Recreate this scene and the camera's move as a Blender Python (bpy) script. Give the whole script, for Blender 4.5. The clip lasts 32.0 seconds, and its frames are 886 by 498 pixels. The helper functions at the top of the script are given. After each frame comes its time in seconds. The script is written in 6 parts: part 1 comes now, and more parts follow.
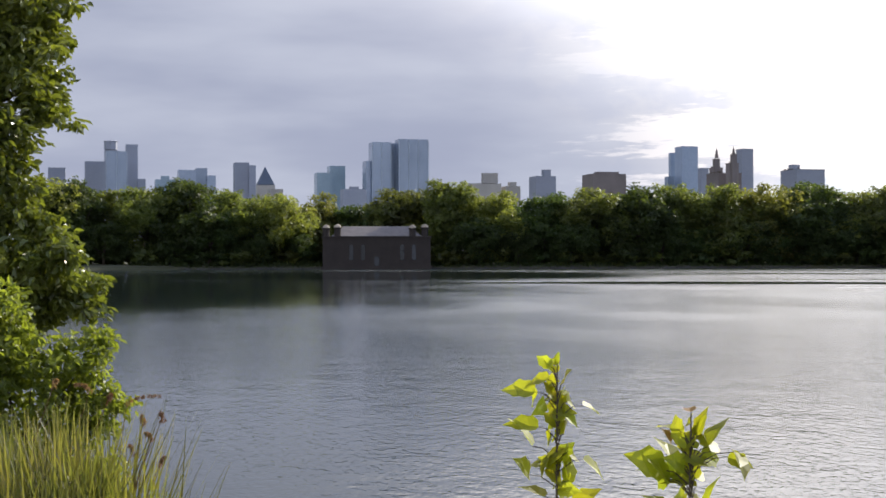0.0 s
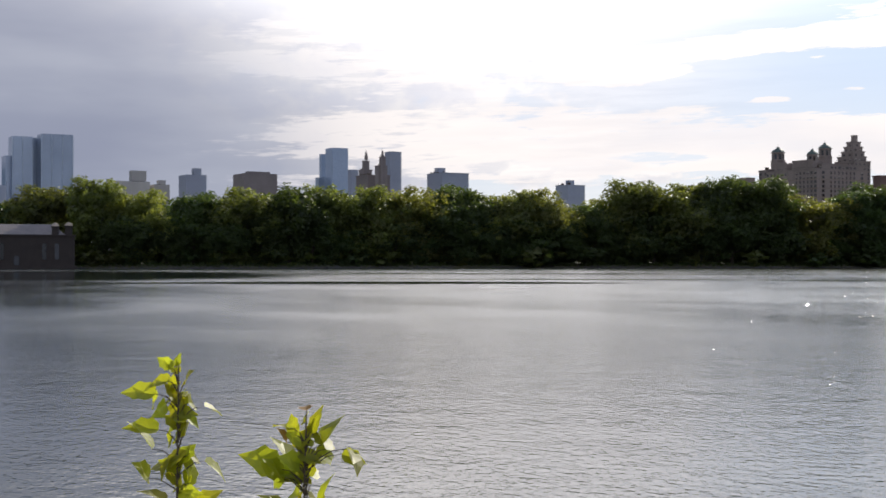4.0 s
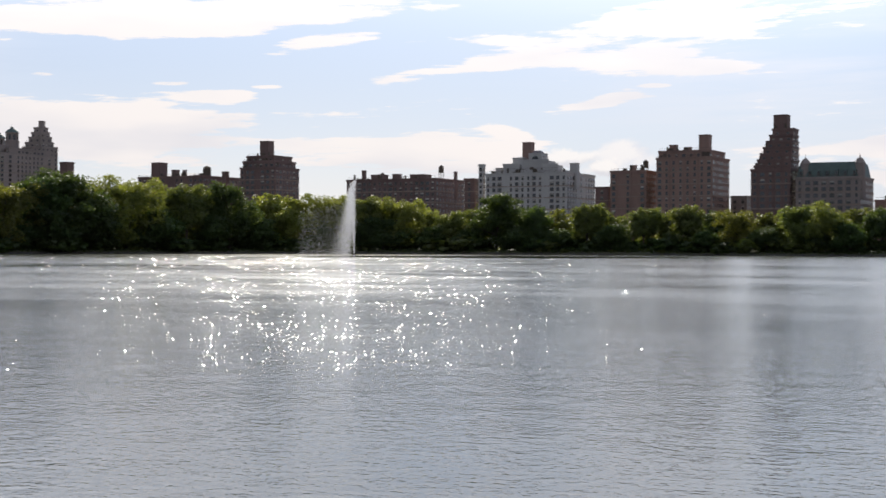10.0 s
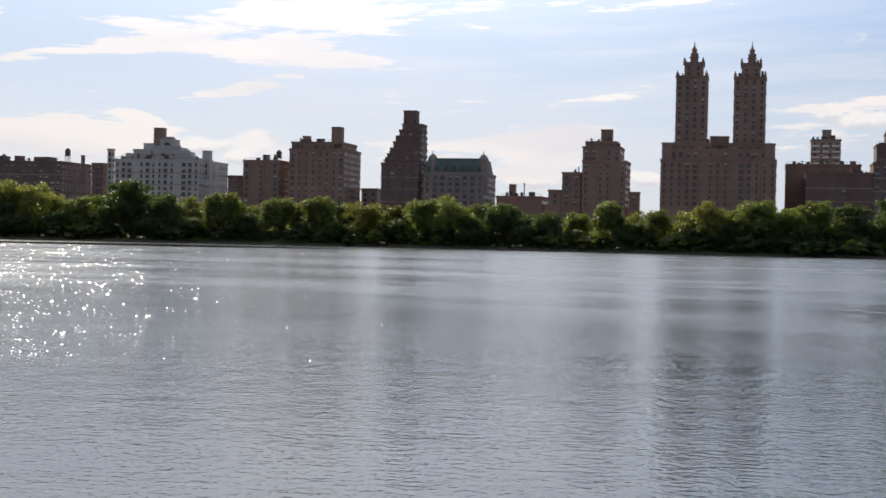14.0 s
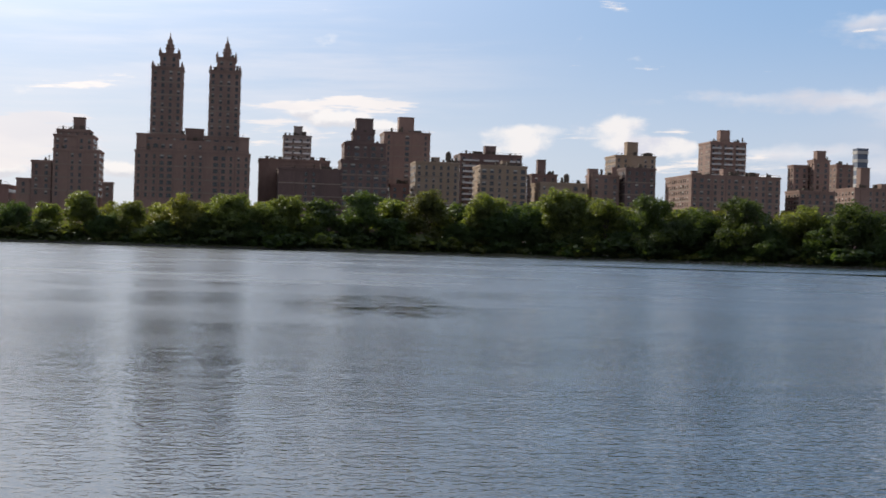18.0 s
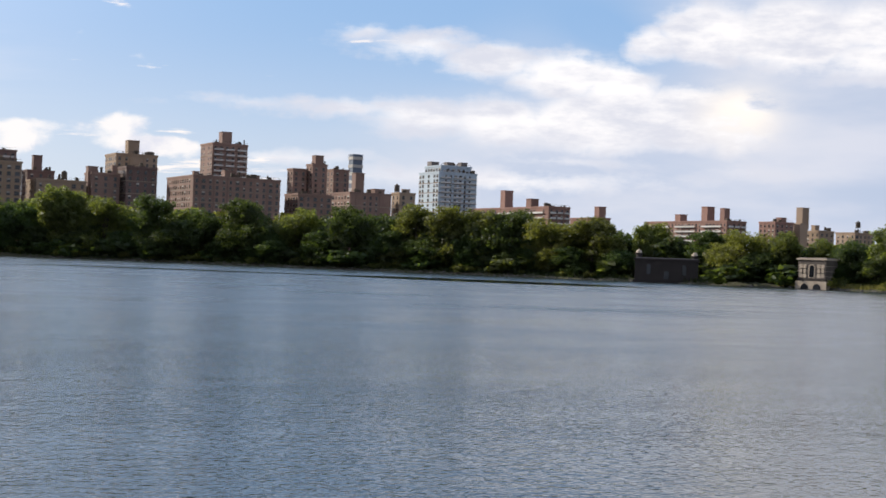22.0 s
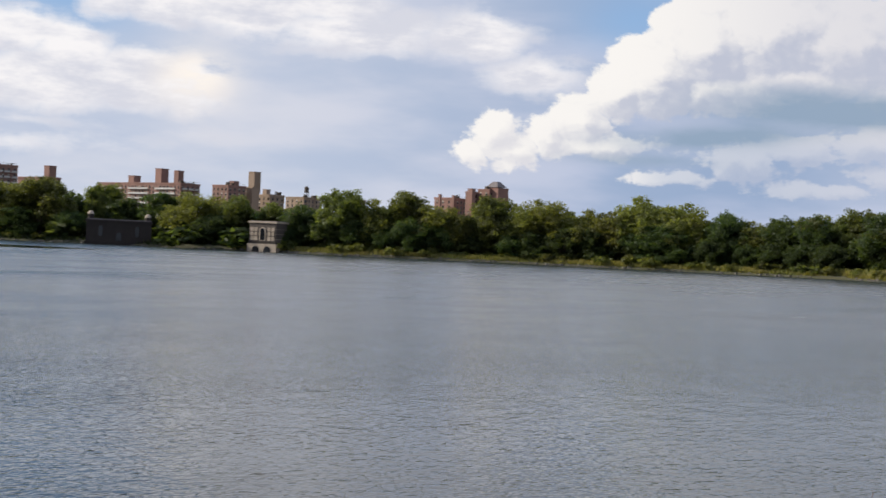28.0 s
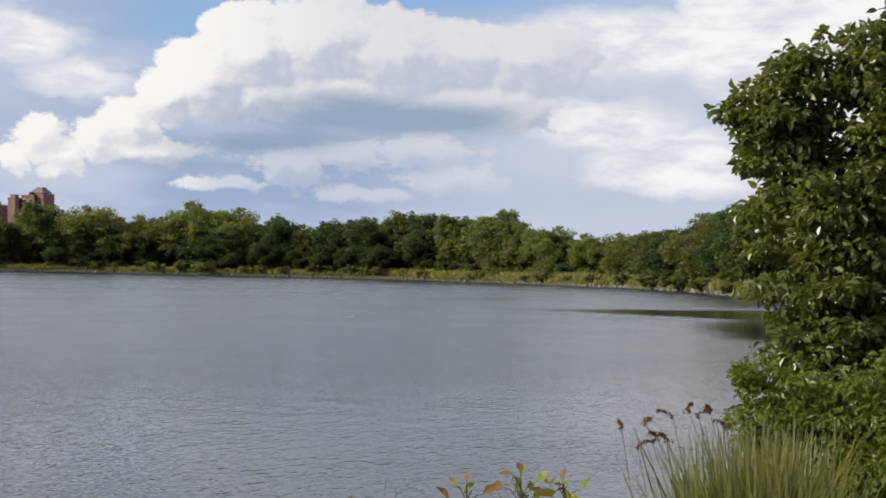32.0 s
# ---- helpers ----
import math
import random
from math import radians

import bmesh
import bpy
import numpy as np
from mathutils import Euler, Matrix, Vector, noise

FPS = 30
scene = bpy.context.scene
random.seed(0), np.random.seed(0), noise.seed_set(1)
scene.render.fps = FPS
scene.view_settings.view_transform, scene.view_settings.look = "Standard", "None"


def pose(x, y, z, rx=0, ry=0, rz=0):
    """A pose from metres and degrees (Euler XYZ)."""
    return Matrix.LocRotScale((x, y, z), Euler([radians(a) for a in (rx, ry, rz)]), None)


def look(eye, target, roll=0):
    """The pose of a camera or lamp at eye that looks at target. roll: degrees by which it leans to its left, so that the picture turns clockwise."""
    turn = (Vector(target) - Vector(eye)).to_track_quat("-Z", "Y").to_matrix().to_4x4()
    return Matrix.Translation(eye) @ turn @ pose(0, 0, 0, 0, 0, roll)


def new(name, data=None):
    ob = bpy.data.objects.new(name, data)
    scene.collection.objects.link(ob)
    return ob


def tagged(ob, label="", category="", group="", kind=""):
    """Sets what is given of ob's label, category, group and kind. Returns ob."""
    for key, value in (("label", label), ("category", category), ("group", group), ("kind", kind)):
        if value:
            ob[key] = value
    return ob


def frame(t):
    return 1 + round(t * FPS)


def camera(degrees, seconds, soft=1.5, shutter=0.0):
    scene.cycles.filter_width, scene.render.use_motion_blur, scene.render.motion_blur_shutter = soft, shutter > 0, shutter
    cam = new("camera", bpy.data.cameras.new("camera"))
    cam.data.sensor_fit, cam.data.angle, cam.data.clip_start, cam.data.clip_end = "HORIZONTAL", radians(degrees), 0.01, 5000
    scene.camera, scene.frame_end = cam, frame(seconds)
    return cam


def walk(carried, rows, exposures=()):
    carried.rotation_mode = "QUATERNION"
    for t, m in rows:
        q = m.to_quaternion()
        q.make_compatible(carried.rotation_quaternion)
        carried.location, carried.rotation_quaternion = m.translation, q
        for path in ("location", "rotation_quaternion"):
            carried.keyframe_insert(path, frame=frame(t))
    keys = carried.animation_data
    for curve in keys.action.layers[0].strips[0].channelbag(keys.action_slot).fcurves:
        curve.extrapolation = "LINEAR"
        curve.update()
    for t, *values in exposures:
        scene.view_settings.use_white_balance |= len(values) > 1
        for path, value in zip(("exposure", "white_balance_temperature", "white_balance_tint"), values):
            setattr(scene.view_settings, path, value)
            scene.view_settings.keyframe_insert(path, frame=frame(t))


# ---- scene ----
# Axes: +y looks west over the lake, +x north, -x south; z = 0 is the water.
cam = camera(35.35, 32.0, soft=1.6, shutter=0.25)
EYE = 3.0


def bearing(b, d, z=0.0):
    """A point at d metres from the spot where the camera turns, b degrees to the right of west."""
    return Vector((d * math.sin(radians(b)), d * math.cos(radians(b)), z))


def aim(b, tilt, roll):
    """The camera held at arm's length by somebody who turns on the spot."""
    e = bearing(b, 0.35, EYE)
    way = Vector((math.sin(radians(b)) * math.cos(radians(tilt)), math.cos(radians(b)) * math.cos(radians(tilt)), math.sin(radians(tilt))))
    return look(e, e + 10 * way, roll)


TURN = [(0.0, -75.3, 0.453, -0.115), (0.5, -74.025, -0.355, 0.851), (1.0, -72.428, -0.364, 0.506), (1.5, -71.25, -0.451, 0.525),
        (2.0, -69.609, 0.043, 0.684), (2.5, -67.652, 0.387, 1.178), (4.5, -59.036, 0.449, -0.288), (5.0, -57.173, 0.582, -0.184),
        (5.5, -53.816, 0.547, 0.006), (6.0, -48.526, 0.054, 0.454), (6.5, -45.305, -0.097, 0.155), (7.0, -42.152, -0.804, -0.753),
        (7.5, -39.663, -1.103, -0.086), (8.0, -38.338, -0.828, 0.336), (8.5, -36.565, -0.921, -0.412), (9.0, -34.069, -0.632, -0.371),
        (9.5, -31.271, -0.208, -0.257), (10.0, -28.394, -0.077, 0.229), (10.5, -26.348, 0.143, 0.552), (11.0, -24.385, 0.327, 0.565),
        (11.5, -22.646, 0.391, 0.305), (12.0, -20.681, 0.251, 0.682), (12.5, -18.485, 0.071, 0.951), (13.0, -16.822, -0.032, 1.471),
        (13.5, -15.03, -0.089, 1.218), (15.5, -5.253, -0.8, 2.117), (16.0, -0.759, -0.367, 1.725), (16.5, 2.116, -0.619, 1.904),
        (17.0, 3.293, -0.549, 2.107), (17.5, 5.556, -0.39, 2.151), (18.0, 8.097, -0.073, 1.78), (18.5, 10.295, 0.373, 1.814),
        (19.0, 13.138, 0.23, 1.353), (19.5, 17.232, 0.366, 2.028), (20.0, 19.956, 0.319, 2.659), (20.5, 21.181, 0.137, 2.739),
        (21.0, 23.436, -0.09, 2.303), (21.5, 26.524, 0.033, 2.393), (22.0, 28.415, 0.656, 2.211), (22.5, 30.335, 0.319, 2.138),
        (23.0, 33.043, 0.298, 2.556), (23.5, 35.397, 0.207, 2.882), (24.0, 35.644, 0.256, 4.916), (24.5, 36.289, -0.106, 4.75),
        (25.0, 38.356, 0.096, 3.28), (25.5, 40.554, -0.262, 3.063), (27.5, 48.405, -0.36, 2.335), (28.0, 50.693, 0.039, 2.591),
        (28.5, 53.626, -0.009, 2.308), (29.0, 56.334, -0.283, 2.392), (29.5, 58.427, -0.506, 2.639), (30.0, 61.038, -0.764, 2.495),
        (30.5, 63.905, 0.093, 2.315), (31.0, 65.703, 0.303, 1.947), (31.5, 66.876, 0.269, 1.958), (32.0, 68.935, 0.827, 1.21)]
walk(cam, [(t, aim(b, tilt, roll)) for t, b, tilt, roll in TURN],
     exposures=[(0, 0.45), (2, 0.42), (4.5, 0.0), (6, -0.05), (13, -0.05), (15, -0.2), (16, -0.26), (17, -0.02), (18, -0.04), (19, -0.15), (20, -0.22), (21, 0.12), (22, 0.11), (23, 0.07), (25, 0.0), (32, -0.04)])

# ---- light ----
SUN_B, SUN_EL = -34.0, 28.0
world = bpy.data.worlds.new("sky")
scene.world = world
world.use_nodes = True
wn, wl = world.node_tree.nodes, world.node_tree.links
wn.clear()


def wmath(op, a, b2=None, c=None, clamp=False):
    nd = wn.new("ShaderNodeMath")
    nd.operation, nd.use_clamp = op, clamp
    for i, v in enumerate((a, b2, c)):
        if v is None:
            continue
        if isinstance(v, (int, float)):
            nd.inputs[i].default_value = v
        else:
            wl.new(v, nd.inputs[i])
    return nd.outputs[0]


def wmix(fac, a, b2):
    nd = wn.new("ShaderNodeMix")
    nd.data_type = "RGBA"
    for sock, v in ((nd.inputs[0], fac), (nd.inputs[6], a), (nd.inputs[7], b2)):
        if isinstance(v, tuple):
            sock.default_value = (*v, 1)
        elif isinstance(v, (int, float)):
            sock.default_value = v
        else:
            wl.new(v, sock)
    return nd.outputs[2]


def wsmooth(v, lo, hi):
    nd = wn.new("ShaderNodeMapRange")
    nd.interpolation_type = "SMOOTHSTEP"
    wl.new(v, nd.inputs[0])
    nd.inputs[1].default_value, nd.inputs[2].default_value = lo, hi
    return nd.outputs[0]


geo = wn.new("ShaderNodeTexCoord")
sep = wn.new("ShaderNodeSeparateXYZ")
wl.new(geo.outputs["Generated"], sep.inputs[0])
AZ = wmath("MULTIPLY", wmath("ARCTAN2", sep.outputs[0], sep.outputs[1]), 180 / math.pi)
EL = wmath("MULTIPLY", wmath("ARCSINE", sep.outputs[2]), 180 / math.pi)


def wvec(u, v, w=0.0):
    nd = wn.new("ShaderNodeCombineXYZ")
    for i, s in enumerate((u, v, w)):
        if isinstance(s, (int, float)):
            nd.inputs[i].default_value = s
        else:
            wl.new(s, nd.inputs[i])
    return nd.outputs[0]


def wnoise(vec, scale, detail, rough):
    nd = wn.new("ShaderNodeTexNoise")
    wl.new(vec, nd.inputs["Vector"])
    nd.inputs["Scale"].default_value, nd.inputs["Detail"].default_value, nd.inputs["Roughness"].default_value = scale, detail, rough
    return nd.outputs[0]


def cloud_bank(b, el, rb, rel, gain, tilt=0.0, flat=1.0):
    """A soft bank of cloud round a direction: its centre, half width and half height in degrees, and how thick it is."""
    u = wmath("SUBTRACT", AZ, b)
    v = wmath("SUBTRACT", wmath("SUBTRACT", EL, el), wmath("MULTIPLY", u, tilt))
    r2 = wmath("ADD", wmath("POWER", wmath("ABSOLUTE", wmath("DIVIDE", u, rb)), 2.0), wmath("POWER", wmath("ABSOLUTE", wmath("DIVIDE", v, rel)), 2.0))
    return wmath("MULTIPLY", wmath("EXPONENT", wmath("MULTIPLY", r2 if flat == 1.0 else wmath("POWER", r2, flat), -1.0)), gain)


def bank_sum(banks, flat=1.0):
    total = None
    for one in banks:
        g = cloud_bank(*one, flat=flat)
        total = g if total is None else wmath("ADD", total, g)
    return total


def wvmath(op, a, b2):
    nd = wn.new("ShaderNodeVectorMath")
    nd.operation = op
    for sock, v in ((nd.inputs[0], a), (nd.inputs[1], b2)):
        if isinstance(v, tuple):
            sock.default_value = v
        else:
            wl.new(v, sock)
    return nd.outputs["Value"] if op == "LENGTH" else nd.outputs[0]


def puffs(pos, blobs):
    """How deep a direction lies inside the nearest of several puffs of cloud, in degrees of height."""
    total = None
    for b, el, rb, rel in blobs:
        r = wvmath("LENGTH", wvmath("MULTIPLY", wvmath("SUBTRACT", pos, (b, el, 0.0)), (1 / rb, 1 / rel, 0.0)), (0.0, 0.0, 0.0))
        one = wmath("MULTIPLY_ADD", r, -rel, rel)
        total = one if total is None else wmath("MAXIMUM", total, one)
    return total


def billow(pos, scale, detail, seed):
    """Rounded heads with creases between them."""
    nd = wn.new("ShaderNodeTexVoronoi")
    wl.new(wvmath("ADD", wvmath("MULTIPLY", pos, (scale, scale * 1.25, 0.0)), (seed, seed * 0.7, seed * 0.3)), nd.inputs["Vector"])
    nd.normalize = True
    nd.inputs["Scale"].default_value, nd.inputs["Detail"].default_value, nd.inputs["Roughness"].default_value = 1.0, detail, 0.5
    return wmath("SUBTRACT", 0.40, nd.outputs["Distance"])


def north_sky(below):
    """The northern half of the sky: a pale sheet with a torn edge, towering cumulus, and blue-grey rain haze under them."""
    pos = wvec(AZ, EL)
    drift = wn.new("ShaderNodeTexNoise")
    wl.new(pos, drift.inputs["Vector"])
    drift.inputs["Scale"].default_value, drift.inputs["Detail"].default_value, drift.inputs["Roughness"].default_value = 0.55, 5, 0.6
    pos = wvmath("ADD", pos, wvmath("MULTIPLY", wvmath("SUBTRACT", drift.outputs["Color"], (0.5, 0.5, 0.5)), (1.7, 0.9, 0.0)))
    grain = wnoise(wvec(wmath("MULTIPLY", AZ, 0.35), EL, 4.4), 1.1, 7, 0.6)
    broad = wnoise(wvec(wmath("MULTIPLY", AZ, 0.10), wmath("MULTIPLY", EL, 0.35), 2.2), 1.3, 4, 0.5)
    # haze and thin grey cloud low in the north
    haze = wmix(wsmooth(AZ, 40, 62), wmix(wsmooth(broad, 0.3, 0.7), (5.2, 5.9, 7.4), (6.9, 7.1, 8.0)), wmix(wsmooth(broad, 0.35, 0.65), (3.3, 4.3, 6.2), (5.0, 5.6, 7.3)))
    haze = wmix(wmath("MULTIPLY", wsmooth(EL, 1.2, 0.2), 0.5), haze, (7.0, 7.2, 7.9))
    haze = wmix(wmath("MULTIPLY", wsmooth(AZ, 63, 74), 0.75), haze, (6.1, 6.5, 7.7))
    low = wmath("MULTIPLY", wsmooth(wmath("ADD", AZ, wmath("MULTIPLY", EL, -1.6)), 12, 27), wmath("SUBTRACT", 1.0, wmath("MULTIPLY", wsmooth(AZ, 30, 20), wsmooth(EL, 4.0, 7.5))))
    gap = wmath("ADD", wmath("ADD", cloud_bank(58.3, 9.4, 2.6, 1.3, 1.0), cloud_bank(34.5, 9.9, 3.2, 1.6, 1.2, -0.3)), wmath("ADD", cloud_bank(27, 8, 3.5, 0.9, 1.1, -0.15), cloud_bank(68, 11.2, 9, 1.1, 1.0)))
    low = wmath("MULTIPLY", low, wmath("SUBTRACT", 1.0, gap, clamp=True), clamp=True)
    out_ = wmix(low, below, haze)
    # the sheet: torn wedge in the north-west and a pale canopy above the haze
    sheet_at = puffs(pos, [(24.9, 9.34, 1.7, 0.4), (27.4, 9.0, 2.6, 0.7), (30.3, 8.41, 2.6, 0.9), (33.1, 7.97, 2.6, 1.12), (35.4, 7.38, 2.1, 1.2), (20.3, 6.28, 2.6, 0.25), (24.4, 6.25, 3.1, 0.5), (27.6, 5.98, 3.7, 0.84), (30.8, 5.91, 3.5, 1.1), (34.3, 6.07, 3.5, 1.4), (38.0, 6.33, 2.4, 1.4), (40.1, 6.05, 1.6, 1.4), (36.7, 9.25, 1.3, 0.9), (39.0, 9.77, 2.6, 1.4), (42.2, 9.62, 3.0, 1.6), (45.6, 9.88, 3.0, 1.2), (46.8, 8.67, 4.2, 1.05), (33.0, 4.46, 2.6, 0.2)])
    sheet_at = wmath("MAXIMUM", sheet_at, puffs(pos, [(45.3, 7.92, 1.9, 0.25), (51.7, 8.76, 2.8, 1.2), (54.1, 7.33, 2.6, 0.9), (48.9, 9.17, 2.1, 0.7), (41.0, 4.17, 1.4, 0.2), (30, 3.6, 8, 0.5), (22, 4.2, 4, 0.35), (47, 14.5, 7, 3.5), (49, 20, 9, 4.5), (58, 17, 9, 3.0), (76, 9.3, 6, 1.5), (75.5, 6.0, 4.0, 1.2), (79, 4.5, 5, 1.6), (86, 10, 8, 5), (66, 21, 14, 5), (88, 19, 14, 5), (66, 13.6, 12, 1.9)]))
    torn = wmath("ADD", sheet_at, wmath("MULTIPLY_ADD", grain, 1.5, -0.75))
    sheet_lit = wmix(wsmooth(wmath("ADD", grain, wmath("MULTIPLY", broad, 0.6)), 0.62, 0.98), (9.9, 9.6, 9.6), (7.0, 7.1, 7.9))
    out_ = wmix(wmath("MULTIPLY", wsmooth(torn, -0.15, 0.55), 0.95), out_, sheet_lit)
    # a thick place that the sun shines through
    out_ = wmix(wmath("MULTIPLY", cloud_bank(40.3, 6.5, 1.5, 1.1, 1.0), wsmooth(grain, 0.28, 0.55), clamp=True), out_, (10.3, 9.5, 8.7))
    # cumulus, lit from the left and above
    towers = [(52.6, 5.03, 0.95, 1.05), (51.8, 4.01, 0.95, 0.6), (53.4, 4.2, 1.05, 0.8), (54.7, 4.9, 0.95, 0.84), (56.1, 5.54, 1.3, 1.07), (57.6, 6.75, 1.3, 1.25), (56.5, 4.5, 2.6, 0.5), (59.2, 7.49, 2.1, 1.8), (61.0, 8.69, 2.6, 2.0), (63.7, 9.1, 3.3, 2.0), (66.7, 8.81, 3.3, 1.75), (69.8, 8.84, 3.0, 1.4), (72.2, 8.63, 3.0, 1.5), (61.5, 7.0, 3.5, 1.0), (64.7, 7.42, 3.5, 0.9), (70.5, 6.9, 3.2, 0.8)]
    low_heaps = [(62.6, 4.12, 2.2, 0.84), (60.1, 3.3, 1.6, 0.45), (64.8, 4.5, 2.3, 0.7), (67.7, 4.8, 2.6, 0.9), (69.0, 3.72, 2.6, 0.8), (72.4, 6.4, 1.9, 0.9), (65.8, 3.0, 2.8, 0.45)]

    frayed = wnoise(wvec(wmath("MULTIPLY", AZ, 0.8), wmath("MULTIPLY", EL, 1.5), 8.8), 1.2, 6, 0.65)
    frayed = wmath("MULTIPLY", wmath("SUBTRACT", frayed, 0.5), 0.8)

    def field(at):
        body = wmath("MAXIMUM", puffs(at, towers), wmath("ADD", puffs(at, low_heaps), wmath("MULTIPLY_ADD", grain, 1.6, -0.95)))
        heads = wmath("MULTIPLY_ADD", billow(at, 0.62, 3.0, 3.7), 1.0, wmath("MULTIPLY", billow(at, 1.7, 2.0, 9.1), 0.55))
        return wmath("ADD", body, wmath("ADD", heads, frayed))

    here, sunward = field(pos), field(wvmath("ADD", pos, (-0.34, 0.36, 0.0)))
    shaded = wsmooth(wmath("SUBTRACT", sunward, here), -0.35, 0.5)
    white = wmix(wsmooth(AZ, 57, 68), (9.7, 9.4, 9.1), (7.6, 7.5, 7.9))
    grey = wmix(wsmooth(AZ, 53, 60), (7.6, 7.5, 7.9), (5.4, 5.7, 6.8))
    heaped = wmix(shaded, white, grey)
    bellies = wmath("ADD", wmath("ADD", cloud_bank(66.8, 6.15, 4.9, 0.66, 1.5), cloud_bank(61.3, 5.0, 3.6, 0.45, 1.2, 0.05)), wmath("ADD", cloud_bank(58.6, 4.0, 2.8, 0.25, 0.7), cloud_bank(63.8, 6.9, 2.6, 0.35, 0.35)))
    bellies = wmath("MULTIPLY", bellies, wmath("MULTIPLY_ADD", grain, 1.3, 0.3), clamp=True)
    cover = wmath("MULTIPLY", wsmooth(here, 0.0, 0.28), wsmooth(AZ, 49, 51))
    out_ = wmix(wmath("MULTIPLY", cover, wmath("MULTIPLY_ADD", wsmooth(EL, 5.6, 4.4), wmath("MULTIPLY", wsmooth(AZ, 57, 60), -0.5), 1.0)), out_, heaped)
    return wmix(wmath("MULTIPLY", bellies, 0.92), out_, (2.9, 3.9, 5.2))


sky = wn.new("ShaderNodeTexSky")
sky.sky_type, sky.sun_disc = "NISHITA", False
sky.sun_elevation, sky.sun_rotation = radians(SUN_EL), radians(SUN_B)
sky.air_density, sky.dust_density, sky.ozone_density = 1.0, 0.6, 1.5

# Cloud: streaks high in the west, heaped cloud in the north, a grey sheet in the south.
STREAKS = bank_sum([(-63, 8.47, 9.8, 2.1, 0.5, 0.033), (-57.4, 4.6, 16.3, 1.54, 0.6, 0.009), (-53.9, 7.51, 3.3, 0.47, 0.5, -0.012), (-52.4, 7.56, 1.6, 0.23, 0.5, 0.015), (-50.6, 8.44, 4.4, 0.42, 0.48, 0.082), (-48.2, 8.59, 5.1, 0.51, 0.5, 0.098), (-47.9, 6.41, 1, 0.16, 0.45, 0.024), (-47.7, 6.46, 0.9, 0.14, 0.45, 0.005), (-45.9, 8, 0.7, 0.12, 0.45, 0.023), (-44.5, 6.75, 0.6, 0.09, 0.45, -0.001), (-42.2, 8.8, 4.4, 0.56, 0.52, -0.039), (-41.8, 4.42, 7.7, 1.58, 0.62, -0.034), (-41.1, 8.91, 4, 0.61, 0.42, 0.033)], 1.5)
STREAKS = wmath("ADD", STREAKS, bank_sum([(-39.5, 6.55, 1, 0.12, 0.5, 0.025), (-37.5, 6.05, 1.7, 0.33, 0.6, 0.019), (-37.3, 9.71, 8.4, 1.35, 0.55, 0.018), (-35.5, 6.5, 0.8, 0.12, 0.5, 0.017), (-33.6, 8.26, 3, 0.37, 0.5, 0.161), (-30, 20, 20, 3, 0.4), (-29.4, 4.08, 5.4, 1.21, 0.6, 0.002), (-28.1, 7.31, 4, 0.35, 0.55, 0.117), (-25.7, 4.72, 1.4, 0.37, 0.45, -0.299), (-22, 5.95, 2, 0.33, 0.6, 0.19), (-21.3, 8.24, 7, 1.16, 0.5, 0.027), (-19.7, 6.58, 0.7, 0.09, 0.5, -0.014), (-17.7, 7.27, 3, 0.33, 0.45, -0.053)], 1.5))
STREAKS = wmath("ADD", STREAKS, bank_sum([(-17.5, 9.28, 4.7, 1.05, 0.36, -0.033), (-12, 3.54, 5.4, 1.75, 0.4, 0.052), (-10.5, 4.08, 3, 0.42, 0.36, 0.036), (-10, 14, 14, 1.5, 0.4), (-8.6, 9.9, 7.7, 0.61, 0.34, -0.01), (-7.8, 3.65, 2.6, 1.28, 0.42, 0.048), (-7.6, 4.7, 1.4, 0.19, 0.4, 0.012), (0, 4.4, 3.5, 1, 0.36), (4, 5.7, 3.5, 0.3, 0.4, 0.05), (11, 9.9, 3.5, 0.4, 0.45, 0.15), (13, 5.1, 7, 0.7, 0.36, 0.02), (14.9, 10, 1.2, 0.5, 0.5), (20, 3.6, 8, 0.6, 0.3)], 1.5))
HEAPS = bank_sum([(-88, 9, 26, 16, 1), (-66, 9, 7, 7, 0.45), (-57, 4.2, 5, 1.2, 0.32), (-20.5, 3.9, 3, 0.8, 0.4), (-10, 3.8, 3.5, 0.7, 0.34), (-9, 5.6, 3, 0.4, 0.32), (2, 4.3, 4, 0.8, 0.34), (8, 17, 10, 4, 0.3), (12.9, 5.11, 4, 0.4, 0.33, 0.061), (14, 4.3, 6, 0.6, 0.33), (16.9, 4.44, 1.6, 0.33, 0.34, 0.054)], 1.3)
warp = wnoise(wvec(wmath("MULTIPLY", AZ, 0.05), wmath("MULTIPLY", EL, 0.22)), 2.5, 3, 0.5)
wx = wmath("MULTIPLY", wmath("SUBTRACT", warp, 0.5), 4.0)
thin = wnoise(wvec(wmath("MULTIPLY", wmath("ADD", AZ, wx), 0.045), wmath("MULTIPLY", wmath("ADD", EL, wmath("MULTIPLY", AZ, -0.03)), 0.5), 3.1), 2.4, 8, 0.62)
u_heap = wmath("MULTIPLY", wmath("ADD", AZ, wmath("MULTIPLY", wx, 0.3)), 0.17)
heap = wnoise(wvec(u_heap, wmath("MULTIPLY", EL, 0.24), 7.7), 1.7, 9, 0.55)
heap_up = wnoise(wvec(wmath("ADD", u_heap, -0.10), wmath("MULTIPLY", wmath("ADD", EL, 0.8), 0.24), 7.7), 1.7, 9, 0.55)
